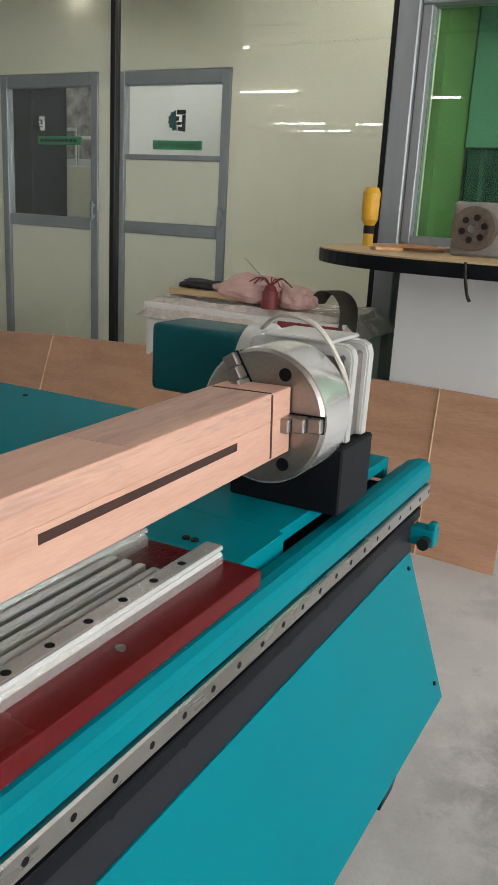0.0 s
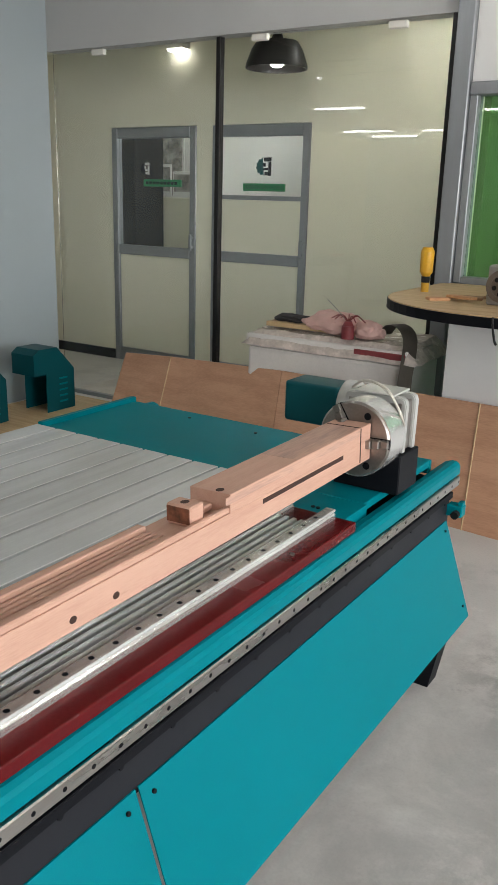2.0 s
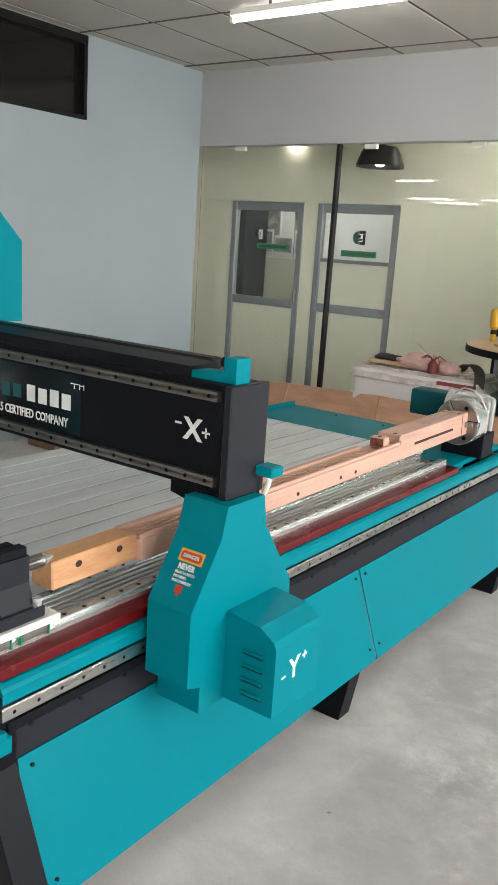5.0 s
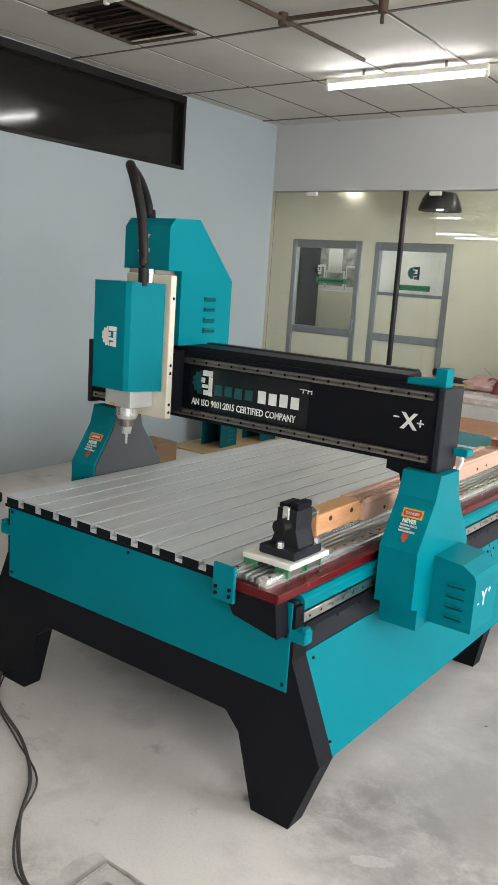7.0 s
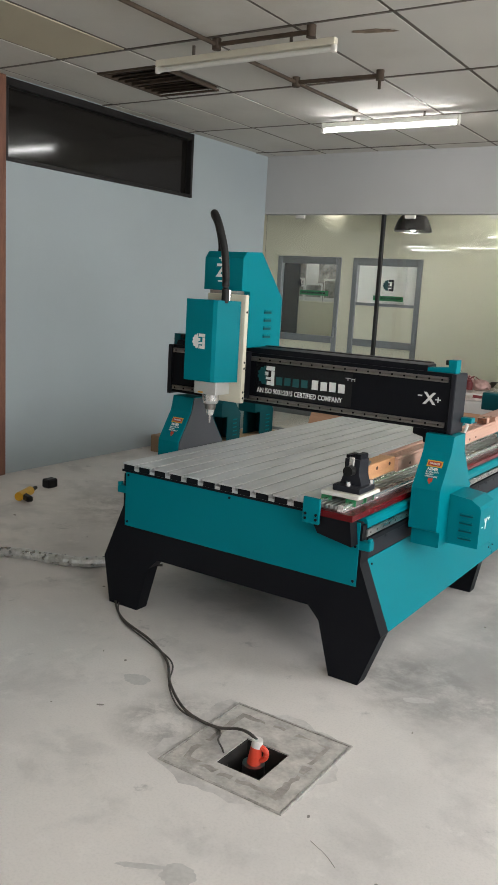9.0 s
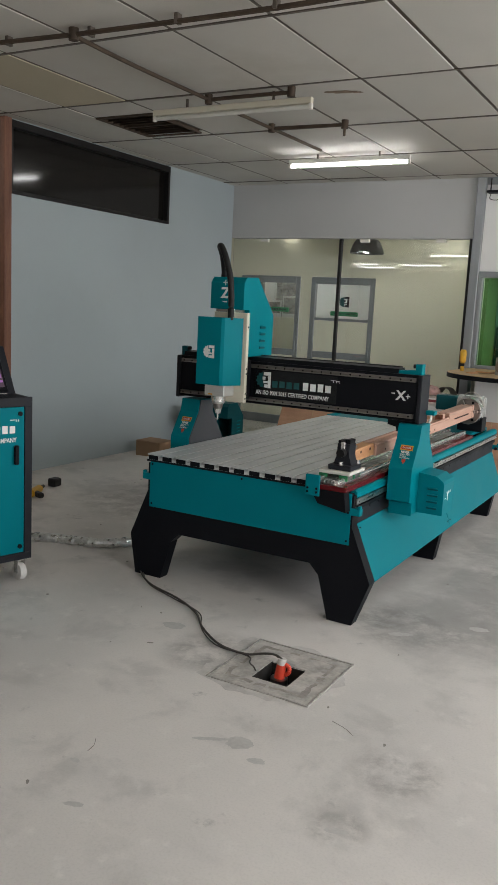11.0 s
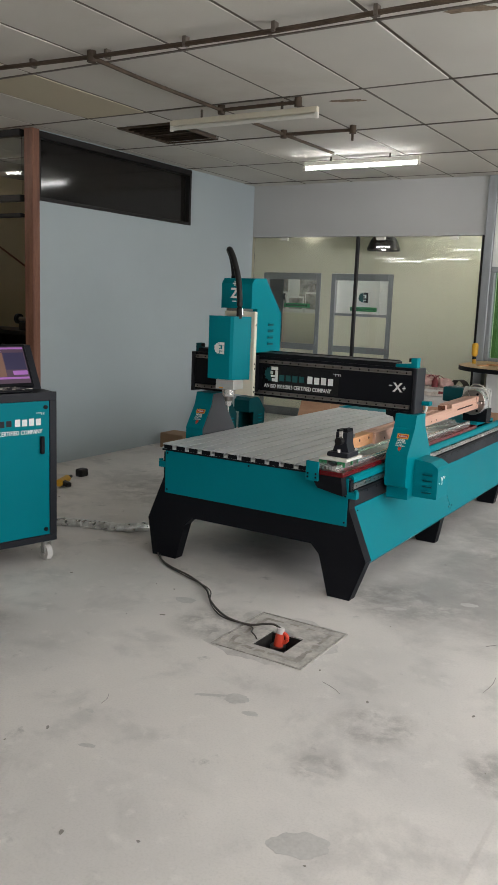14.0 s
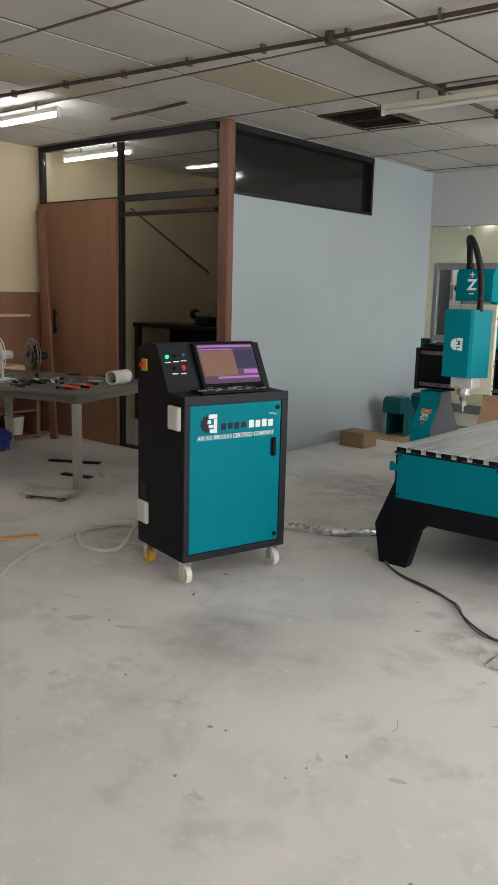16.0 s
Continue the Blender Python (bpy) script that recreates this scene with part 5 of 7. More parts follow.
zc = part("z_cover", prism(B(), [(-0.915, 1.602), (-0.915, 1.762), (-0.885, 1.795), (-0.745, 1.802), (-0.525, 1.575), (-0.525, 1.318), (-0.84, 1.318), (-0.84, 1.602)], "x", -1.455, -1.22), TEAL, gb)
# louvre shade again drawn by slots in the darkened teal
for k in range(4):
    part("vent_slot", box(B(), -1.2205, -1.2135, -0.70, -0.63, 1.365 + k * 0.042, 1.378 + k * 0.042, 0.003), TEAL_DARKENED, zc)
    part("vent_lip", box(B(), -1.2205, -1.2095, -0.70, -0.63, 1.378 + k * 0.042, 1.384 + k * 0.042, 0.002), TEAL, zc)
part("lead_screw", cyl(B(), (-1.265, -0.97, 1.552), (-1.265, -0.97, 1.602), 0.018, segs=18), STEEL, gb, smooth=True)
part("motor_mount", box(B(), -1.39, -1.255, -0.95, -0.84, 1.586, 1.601), DULL_STEEL, gb)
zm = facing(-1.380, -0.9165, 1.665, (1, 0, 0), (0, 0, 1))
part("plus_sign", flat(zm, [(0.012, 0.044, 0.092, 0.099), (0.0245, 0.0315, 0.079, 0.112)]), WHITE_INK, zc)
part("minus_sign", flat(zm, [(0.012, 0.044, -0.022, -0.015)]), WHITE_INK, zc)
writing("Z", 0.088, zm @ Matrix.Translation((0.0, 0.005, 0)), WHITE_INK, "axis_letter", zc, bold=0.003)
part("hose", tube(B(), [(-1.238, -1.03, 1.54), (-1.236, -1.035, 1.65), (-1.246, -1.04, 1.78), (-1.278, -1.045, 1.895), (-1.316, -1.035, 1.96), (-1.35, -1.0, 1.965), (-1.384, -0.915, 1.925), (-1.412, -0.845, 1.857), (-1.417, -0.823, 1.795)], 0.0185, segs=14, steps=8), RUBBER, gb, smooth=True)
part("hose_gland", cyl(B(), (-1.417, -0.823, 1.79), (-1.417, -0.823, 1.832), 0.024, 0.021, segs=16), BLACK, gb, smooth=True)

# the timber between chuck and tailstock: it runs slightly aslant and sinks to the tail
wb = thing("timber_workpiece", AX, 0, 0.848, "pink-brown hardwood beam with fluted recess, clamped in the rotary axis", "wooden beam")
# holes, slot and cuts are flat pieces; the shade inside them is painted brown
HOLE = material("dark_hole_brown", (0.045, 0.02, 0.014), 0.9, vary=0.3, scale=20)
TIMBER_BURNT = material("scorched_red_brown_wood", (0.20, 0.07, 0.035), 0.8, vary=0.6, scale=40, fine=120)
wx0, wx1, wz0, wz1 = AX - 0.060, AX + 0.058, 0.848, 0.964


ROLL_C, ROLL_S = math.cos(radians(2)), math.sin(radians(2))   # it is clamped a little rolled


def beam(name, bm, mat, label=""):
    for v in bm.verts:
        k = (1.118 - v.co.y) / 2.246
        dx, dz = (v.co.x - AX) * 0.85, (v.co.z - 0.906) * 0.83
        v.co.x = AX + dx * ROLL_C - dz * ROLL_S - 0.035 * k
        v.co.z = 0.906 + dx * ROLL_S + dz * ROLL_C - 0.045 * k
    return part(name, bm, mat, wb, label)


beam("thick_end", box(B(), wx0, wx1, 0.535, 1.172, 0.9161, wz1, 0.0012), TIMBER)
beam("recessed_length", box(B(), wx0, wx1, -0.86, 1.172, wz0, 0.916, 0.0012), TIMBER)
for k in range(4):
    xk = wx0 + 0.030 + k * 0.0165
    beam("flute", box(B(), xk, xk + 0.011, -0.855, 0.372, 0.9162, 0.922, 0.0035, 2), TIMBER)
beam("edge_lip", box(B(), wx0, wx0 + 0.026, -0.858, 0.372, 0.9162, 0.932, 0.003), TIMBER)
beam("edge_lip", box(B(), wx1 - 0.016, wx1 - 0.001, -0.858, 0.534, 0.9162, 0.932, 0.003), TIMBER)
beam("tenon_block", box(B(), wx0 + 0.028, wx1 - 0.018, 0.428, 0.470, 0.9163, wz1 + 0.004, 0.004), TIMBER)
beam("tenon_bridge", box(B(), wx0 + 0.01, wx0 + 0.068, 0.4705, 0.5345, 0.9163, wz1 - 0.030, 0.003), TIMBER)
beam("raw_end", box(B(), AX - 0.048, AX + 0.040, -1.128, -0.8605, wz0 + 0.004, 0.934, 0.004), TIMBER_RAW, "orange sawn end of the beam")
for y in (0.4265, 0.4703):
    beam("scorched_end", box(B(), wx0 + 0.032, wx1 - 0.022, y, y + 0.0013, 0.925, wz1 - 0.001), TIMBER_BURNT)
for y, x in ((0.449, AX + 0.004), (0.548, AX + 0.018)):
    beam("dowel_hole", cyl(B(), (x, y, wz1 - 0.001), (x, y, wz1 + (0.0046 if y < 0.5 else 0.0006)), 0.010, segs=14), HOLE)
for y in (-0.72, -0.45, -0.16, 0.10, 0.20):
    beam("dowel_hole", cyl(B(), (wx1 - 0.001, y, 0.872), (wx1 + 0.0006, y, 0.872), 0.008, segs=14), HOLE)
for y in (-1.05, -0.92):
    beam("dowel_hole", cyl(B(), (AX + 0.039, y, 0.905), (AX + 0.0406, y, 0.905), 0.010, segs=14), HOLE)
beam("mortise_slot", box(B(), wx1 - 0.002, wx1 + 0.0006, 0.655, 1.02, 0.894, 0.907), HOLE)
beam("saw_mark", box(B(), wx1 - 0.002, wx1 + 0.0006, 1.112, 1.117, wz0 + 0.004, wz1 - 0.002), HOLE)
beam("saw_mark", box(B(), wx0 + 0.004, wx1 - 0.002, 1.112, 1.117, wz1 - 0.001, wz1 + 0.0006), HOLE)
STREAK = wood("streaked_hardwood", (0.59, 0.36, 0.27), (0.37, 0.235, 0.19), rings=9)
beam("stain_streak", box(B(), wx1 - 0.002, wx1 + 0.0005, 0.52, 1.11, wz1 - 0.024, wz1 - 0.005), STREAK)
beam("stain_streak", box(B(), wx0 + 0.004, wx1 - 0.003, 0.80, 1.11, wz1 - 0.001, wz1 + 0.0005), STREAK)

# ---- things on the floor and round the machine ----


def blob(bm, cx, cy, z, rx, ry, rough=0.25, k=22, seed=1, thick=0.0012, turn=0.0):
    """A thin patch with an uneven outline."""
    rnd = random.Random(seed)
    pts, f = [], [rnd.uniform(0, 6.28) for _ in range(3)]
    for i in range(k):
        a = 2 * math.pi * i / k
        r = 1 + rough * (0.5 * math.sin(2 * a + f[0]) + 0.3 * math.sin(3 * a + f[1]) + 0.35 * math.sin(7 * a + f[2])) * 0.6 + rnd.uniform(-0.3, 0.3) * rough
        x, y = rx * r * math.cos(a), ry * r * math.sin(a)
        pts.append((cx + x * math.cos(turn) - y * math.sin(turn), cy + x * math.sin(turn) + y * math.cos(turn)))
    prism(bm, pts, "z", z, z + thick)
    return bm


# pit cover
PIT_EDGE = material("dirty_steel_edge", (0.40, 0.38, 0.35), 0.6, 0.3, vary=0.5, scale=25, fine=120, bump=0.3)
PATCH = material("rough_concrete_patch", (0.575, 0.55, 0.525), 0.85, vary=0.16, scale=8, fine=80, bump=0.6, dark=(0.30, 0.285, 0.27), stain=0.8)
pc = thing("pit_cover", -0.27, -2.09, 0, "square mortar-filled steel pit frame set in the floor", "pit cover")
PX0, PX1, PY0, PY1 = -0.502, -0.002, -2.336, -1.834
for a in ((PX0 + 0.012, PX1 - 0.012, PY0 + 0.012, HY0), (PX0 + 0.012, PX1 - 0.012, HY1, PY1 - 0.012), (PX0 + 0.012, HX0, HY0, HY1), (HX1, PX1 - 0.012, HY0, HY1)):
    part("mortar_fill", box(B(), *a, 0.0005, 0.004), MORTAR, pc)
for a in ((PX0, PX1, PY0, PY0 + 0.009), (PX0, PX1, PY1 - 0.009, PY1), (PX0, PX0 + 0.009, PY0 + 0.0095, PY1 - 0.0095), (PX1 - 0.009, PX1, PY0 + 0.0095, PY1 - 0.0095)):
    part("steel_edge", box(B(), *a, 0.0005, 0.0065, 0.001), PIT_EDGE, pc)
RAISED = material("dark_inner_seam", (0.25, 0.235, 0.21), 0.9, vary=0.3, scale=14, bump=0.5)
SX, SY = (PX0 + PX1) / 2, (PY0 + PY1) / 2


def wobbly_square(half, wob, seed, k=72):
    out = []
    for q in range(k):
        a = 2 * math.pi * q / k
        r = (half + wob * noise.noise(Vector((3.1 * math.cos(a), 3.1 * math.sin(a), seed))) + 0.4 * wob * noise.noise(Vector((9 * math.cos(a), 9 * math.sin(a), seed)))) / max(abs(math.cos(a)), abs(math.sin(a))) ** 0.94
        out.append((SX + r * math.cos(a), SY + r * math.sin(a)))
    return out


bm = B()
for (o, i) in ((wobbly_square(0.196, 0.020, 2.0), wobbly_square(0.176, 0.024, 7.0)),):
    vo = [bm.verts.new((*p, 0.0046)) for p in o]
    vi = [bm.verts.new((*p, 0.0046)) for p in i]
    for q in range(72):
        if noise.noise(Vector((q * 0.35, 0.2, 4.0))) > -0.18:
            bm.faces.new((vo[q], vo[(q + 1) % 72], vi[(q + 1) % 72], vi[q]))
part("dirt_seam", bm, material("brown_dirt_seam", (0.32, 0.295, 0.265), 0.9, vary=0.35, scale=16, bump=0.5), pc)
ring_o = [(-0.272 + (0.285 + 0.02 * math.sin(5 * a + 1) + 0.012 * math.sin(11 * a) + 0.008 * math.sin(23 * a)) * max(abs(math.cos(a)), abs(math.sin(a))) ** -0.85 * math.cos(a), -2.09 + (0.28 + 0.018 * math.sin(4 * a + 2) + 0.012 * math.sin(9 * a) + 0.008 * math.sin(19 * a)) * max(abs(math.cos(a)), abs(math.sin(a))) ** -0.85 * math.sin(a)) for a in (2 * math.pi * k / 56 for k in range(56))]
bm = B()
inner = []
for k in range(56):
    a = 2 * math.pi * k / 56
    s = 1 / max(abs(math.cos(a)), abs(math.sin(a)))
    inner.append((-0.266 + 0.246 * s * math.cos(a), -2.083 + 0.247 * s * math.sin(a)))
vo = [bm.verts.new((*p, 0.0008)) for p in ring_o]
vi = [bm.verts.new((*p, 0.003)) for p in inner]
for k in range(56):
    bm.faces.new((vo[k], vo[(k + 1) % 56], vi[(k + 1) % 56], vi[k]))
part("mortar_skirt", bm, PATCH, pc)

# the pit's shade is put into this near-black colour
PIT = material("pit_shade_black", (0.018, 0.016, 0.014), 0.8, vary=0.3, scale=9)
bm = B()
for a in ((HX0 - 0.05, HX0, HY0 - 0.05, HY1 + 0.05), (HX1, HX1 + 0.05, HY0 - 0.05, HY1 + 0.05), (HX0, HX1, HY0 - 0.05, HY0), (HX0, HX1, HY1, HY1 + 0.05)):
    box(bm, *a, -0.42, -0.021)
box(bm, HX0 - 0.05, HX1 + 0.05, HY0 - 0.05, HY1 + 0.05, -0.46, -0.4205)
# thin liner added so that the lit rim stays as dark as the pit
for a in ((HX0, HX0 + 0.006, HY0, HY1), (HX1 - 0.006, HX1, HY0, HY1), (HX0 + 0.0062, HX1 - 0.0062, HY0, HY0 + 0.006), (HX0 + 0.0062, HX1 - 0.0062, HY1 - 0.006, HY1)):
    box(bm, *a, -0.42, -0.001)
structure("pit_walls", bm, PIT, "floor pit walls, near black to hold the shade of the pit")

# plug standing in the pit
pg = thing("power_plug", -0.235, -2.12, -0.42, "red three-phase power plug standing in the floor pit", "plug")
px_, py_ = -0.252, -2.115
part("socket_body", cyl(B(), (px_, py_, -0.4195), (px_ + 0.004, py_, -0.02), 0.040, 0.040, segs=20), DULL_STEEL, pg, smooth=True)
part("plug_body", cyl(B(), (px_ + 0.004, py_, -0.02), (px_ + 0.010, py_ + 0.004, 0.044), 0.025, 0.021, segs=20), ORANGE, pg, smooth=True)
part("plug_collar", cyl(B(), (px_ + 0.010, py_ + 0.004, 0.044), (px_ + 0.012, py_ + 0.005, 0.070), 0.021, 0.019, segs=20), FOAM, pg, "pale grey collar", smooth=True)
part("plug_grip", tube(B(), [(px_ + 0.027, py_ + 0.004, 0.048), (px_ + 0.046, py_ + 0.008, 0.036), (px_ + 0.046, py_ + 0.008, 0.012), (px_ + 0.03, py_ + 0.004, -0.004)], 0.010, segs=8), ORANGE, pg, smooth=True)
CAB = [(-1.69, -1.20, 0.012), (-1.60, -1.36, 0.012), (-1.40, -1.53, 0.012), (-1.14, -1.63, 0.012), (-0.94, -1.75, 0.012), (-0.80, -1.90, 0.012), (-0.62, -2.03, 0.014), (-0.46, -2.065, 0.02), (-0.36, -2.06, 0.045), (-0.285, -2.10, 0.074), (-0.242, -2.112, 0.068)]
solo("power_cable", tube(B(), CAB, 0.0058, segs=8, steps=6), CABLE, "grey-brown rubber cable on the concrete floor", "cable", smooth=True)
CAB2 = [(x + 0.016 * math.sin(q * 1.9), y - 0.014 * math.cos(q * 2.3), 0.008) for q, (x, y, z) in enumerate(CAB[:8])] + [(-0.40, -2.12, 0.012), (-0.352, -2.16, 0.012), (-0.328, -2.16, -0.05), (-0.30, -2.15, -0.2)]
solo("power_cable", tube(B(), CAB2, 0.0035, segs=6, steps=6), CABLE, "thin grey cable on the concrete floor", "cable", smooth=True)
solo("foil_sleeve", tube(B(), [(-2.62, -1.36, 0.03), (-2.43, -1.24, 0.032), (-2.28, -1.20, 0.032), (-2.08, -1.12, 0.032), (-1.92, -0.94, 0.032)], 0.030, segs=10, steps=9, ripple=0.16), FOIL, "cable bundle in a crumpled silver foil sleeve", "cable bundle")
solo("power_cable", tube(B(), [(-2.6, -1.28, 0.01), (-2.3, -1.12, 0.01), (-2.0, -1.02, 0.01), (-1.75, -0.8, 0.01)], 0.008, segs=6), CABLE, "dark cable beside the foil sleeve", "cable", smooth=True)

# steel plate let into the floor and marks of wear
PLATE = material("dusty_steel_plate", (0.40, 0.375, 0.355), 0.65, 0.2, vary=0.25, scale=6, fine=80, bump=0.3)
fpl = thing("floor_plate", 1.1, -0.9, 0, "dusty grey steel cover plate on the concrete floor", "floor plate")
part("plate", box(B(), 0.765, 1.70, -1.335, -0.47, 0.0005, 0.008, 0.002), PLATE, fpl)
for a in ((0.745, 0.7645, -1.355, -0.45), (0.765, 1.70, -1.355, -1.3355), (0.765, 1.70, -0.4695, -0.45)):
    part("plate_edge", box(B(), *a, 0.0005, 0.004), MORTAR, fpl)
STAIN = material("damp_stained_concrete", (0.50, 0.485, 0.465), 0.6, vary=0.2, scale=5, fine=70, bump=0.25)
STAIN_SOFT = material("grey_worn_concrete", (0.335, 0.325, 0.30), 0.7, vary=0.22, scale=4, fine=60, bump=0.3)
bm = B()
for k, (x, y, rx, ry, tn) in enumerate(((0.571, -3.415, 0.10, 0.06, 0.4), (-0.945, -1.94, 0.055, 0.045, 0), (-2.245, -3.208, 0.07, 0.03, 0.7), (-1.94, -3.10, 0.12, 0.022, 0.5), (-1.715, -3.456, 0.035, 0.022, 0), (-1.338, -3.027, 0.05, 0.025, 0.6), (-0.095, -2.735, 0.055, 0.04, 0.3), (0.018, -2.808, 0.035, 0.018, 0.3), (-0.2, -2.77, 0.07, 0.012, 0.5), (0.423, -3.018, 0.04, 0.014, 0.4), (-2.089, -2.553, 0.03, 0.018, 0), (0.375, -1.028, 0.05, 0.03, 0.2), (0.05, -1.345, 0.06, 0.025, 0.5), (-0.35, -3.367, 0.035, 0.012, 0.4), (-0.52, -3.168, 0.02, 0.012, 0))):
    blob(bm, x, y, 0.0002, rx, ry, 0.24, 34, 20 + k, 0.0006, tn)
solo("floor_stain", bm, STAIN, "dark damp stains on the concrete floor", "stain", kind="stuff")
rnd = random.Random(8)
bm = B()
for k in range(110):
    x, y = rnd.uniform(-3.2, 2.2), rnd.uniform(-4.6, 1.8)
    if -1.75 < x < 0.0 and y > -1.5:
        continue
    s = rnd.uniform(0.002, 0.007)
    blob(bm, x, y, 0.0002, s * rnd.uniform(1, 2.6), s, 0.4, 7, 100 + k, 0.002, rnd.uniform(0, 3))
solo("floor_grit", bm, RAISED, "scattered dark chips and grit on the floor", "grit", kind="stuff")
bm = B()
for a, b in (((0.13, -2.384), (0.243, -2.442)), ((0.751, -2.056), (0.756, -1.876)), ((1.117, -2.50), (1.165, -2.51)), ((-0.55, -3.02), (-0.52, -3.10)), ((0.62, -1.55), (0.70, -1.44))):
    tube(bm, [(*a, 0.004), ((a[0] + b[0]) / 2 + 0.01, (a[1] + b[1]) / 2, 0.006), (*b, 0.004)], 0.0009, segs=5)
solo("wood_splinter", bm, CABLE, "thin dark splinters lying on the floor", "splinters", kind="stuff")

# control cabinet on castors
cc = thing("control_cabinet", -2.19, -2.54, 0, "charcoal control cabinet with teal door, sloped console and castors", "cabinet")
CM = facing(-2.190, -2.545, 0, (0.258, 0.966, 0), (0, 0, 1)) @ Matrix.Rotation(0, 4, "X")
# local frame: x along the front, y up, z out of the front
W_, D_ = 0.70, 0.52


def cab(name, bm, mat, label="", parent=None, smooth=False):
    bm.transform(CM)
    return part(name, bm, mat, parent or cc, label, smooth)


prof = [(0.135, 0.0), (1.062, 0.0), (1.066, -0.165), (1.325, -0.305), (1.328, -0.40), (1.30, -D_), (0.135, -D_)]
body = cab("body", prism(B(), prof, "x", 0.004, W_ - 0.004), CHARCOAL)
# black sheet over the charcoal left side, holding its shade as colour
cab("side_shade_panel", prism(B(), [(y, z) for y, z in prof], "x", 0.0, 0.0035), BLACK, "", body)
fr = B()
for a in ((0.0, W_, 0.135, 0.175), (0.0, W_, 1.015, 1.066), (0.0, 0.036, 0.175, 1.015), (W_ - 0.046, W_, 0.175, 1.015)):
    box(fr, *a, 0.0005, 0.014, 0.002)
cab("front_frame", fr, CHARCOAL)
door_ = cab("door", box(B(), 0.038, W_ - 0.048, 0.178, 1.012, 0.0008, 0.010, 0.002), TEAL, "teal sheet door")
hm = cab("handle", box(B(), W_ - 0.115, W_ - 0.087, 0.69, 0.80, 0.0102, 0.030, 0.006), BLACK, "", door_)
for y in (0.975, 0.215):
    cab("lock", cyl(B(), (W_ - 0.075, y, 0.0102), (W_ - 0.075, y, 0.018), 0.013, segs=14), BLACK, "", door_)
LM = CM @ Matrix.Translation((0.105, 0.855, 0.0108))
emblem(LM, 0.105, door_, WHITE_INK, CHARCOAL)
word_shapes(CM @ Matrix.Translation((0.235, 0.868, 0.0108)), 0.045, door_, CHARCOAL, WHITE_INK)
part("maker_mark", flat(CM @ Matrix.Translation((0.565, 0.93, 0.0108)), [(0, 0.03, 0.010, 0.014), (0.034, 0.038, 0, 0.014), (0.048, 0.052, 0, 0.014)]), WHITE_INK, door_)
writing("AN ISO 9001:2015 CERTIFIED COMPANY", 0.036, CM @ Matrix.Translation((0.085, 0.818, 0.0108)), WHITE_INK, "slogan", door_, width=0.52, bold=0.0007)
# console: the sloped face as a frame, x along it, y up the slope
sv = Vector((0, 1.325 - 1.066, -0.14))
SM = CM @ Matrix.Translation((0, 1.066, -0.165)) @ Matrix.Rotation(-math.atan2(0.14, 0.259), 4, "X")
SL = sv.length


def con(name, bm, mat, label="", parent=None):
    bm.transform(SM)
    return part(name, bm, mat, parent or cc, label)


mon = con("monitor", box(B(), 0.215, 0.640, 0.005, SL - 0.004, 0.0005, 0.030, 0.004), BLACK, "black monitor, switched on")
con("screen", box(B(), 0.235, 0.622, 0.03, SL - 0.022, 0.0302, 0.0308), SCREEN, "", mon)
con("screen_window", box(B(), 0.245, 0.475, 0.075, SL - 0.062, 0.0309, 0.0313), SCREEN_A, "", mon)
con("screen_window", box(B(), 0.48, 0.615, 0.12, SL - 0.062, 0.0309, 0.0313), SCREEN_C, "", mon)
for a in ((0.240, 0.618, SL - 0.040, SL - 0.028), (0.33, 0.618, 0.058, 0.071), (0.52, 0.615, 0.085, 0.112), (0.24, 0.47, SL - 0.058, SL - 0.052)):
    con("screen_bar", box(B(), *a, 0.0314, 0.0318), SCREEN_B, "", mon)
for x, y, mt, r in ((0.045, 0.215, LED_GREEN, 0.014), (0.10, 0.218, BLACK, 0.012), (0.150, 0.222, LED_BLUE, 0.013), (0.075, 0.145, BLACK, 0.013), (0.132, 0.145, BUTTON_RED, 0.022)):
    b_ = con("push_button", cyl(B(), (x, y, 0.0005), (x, y, 0.014), r * 0.75, r * 0.62, segs=18), mt)
    con("button_tag", box(B(), x - 0.018, x + 0.018, y - 0.036, y - 0.029, 0.0005, 0.001), WHITE_INK, "", b_)
# keyboard in a plastic sleeve on the ledge
kb = thing("keyboard", -2.2, -2.3, 1.066, "black keyboard in a clear plastic sleeve on the cabinet ledge", "keyboard")
bm = box(B(), 0.13, 0.56, 1.068, 1.080, -0.145, -0.015, 0.003)
bm.transform(CM)
part("case", bm, BLACK, kb)
for r in range(4):
    bm = B()
    for c in range(14):
        box(bm, 0.145 + c * 0.029, 0.168 + c * 0.029, 1.0802, 1.085, -0.135 + r * 0.029, -0.113 + r * 0.029)
    bm.transform(CM)
    tagged(part("key_row", bm, RUBBER, kb), kind="stuff")
# small pale bars draw the glints on the creases of the sleeve
bm = B()
rnd = random.Random(3)
for k in range(26):
    x, z = rnd.uniform(0.11, 0.55), rnd.uniform(-0.15, -0.01)
    box(bm, x, x + rnd.uniform(0.01, 0.04), 1.0855, 1.0875, z, z + 0.004)
bm.transform(CM)
tagged(part("sleeve_crease_glint", bm, WRAP, kb), kind="stuff")
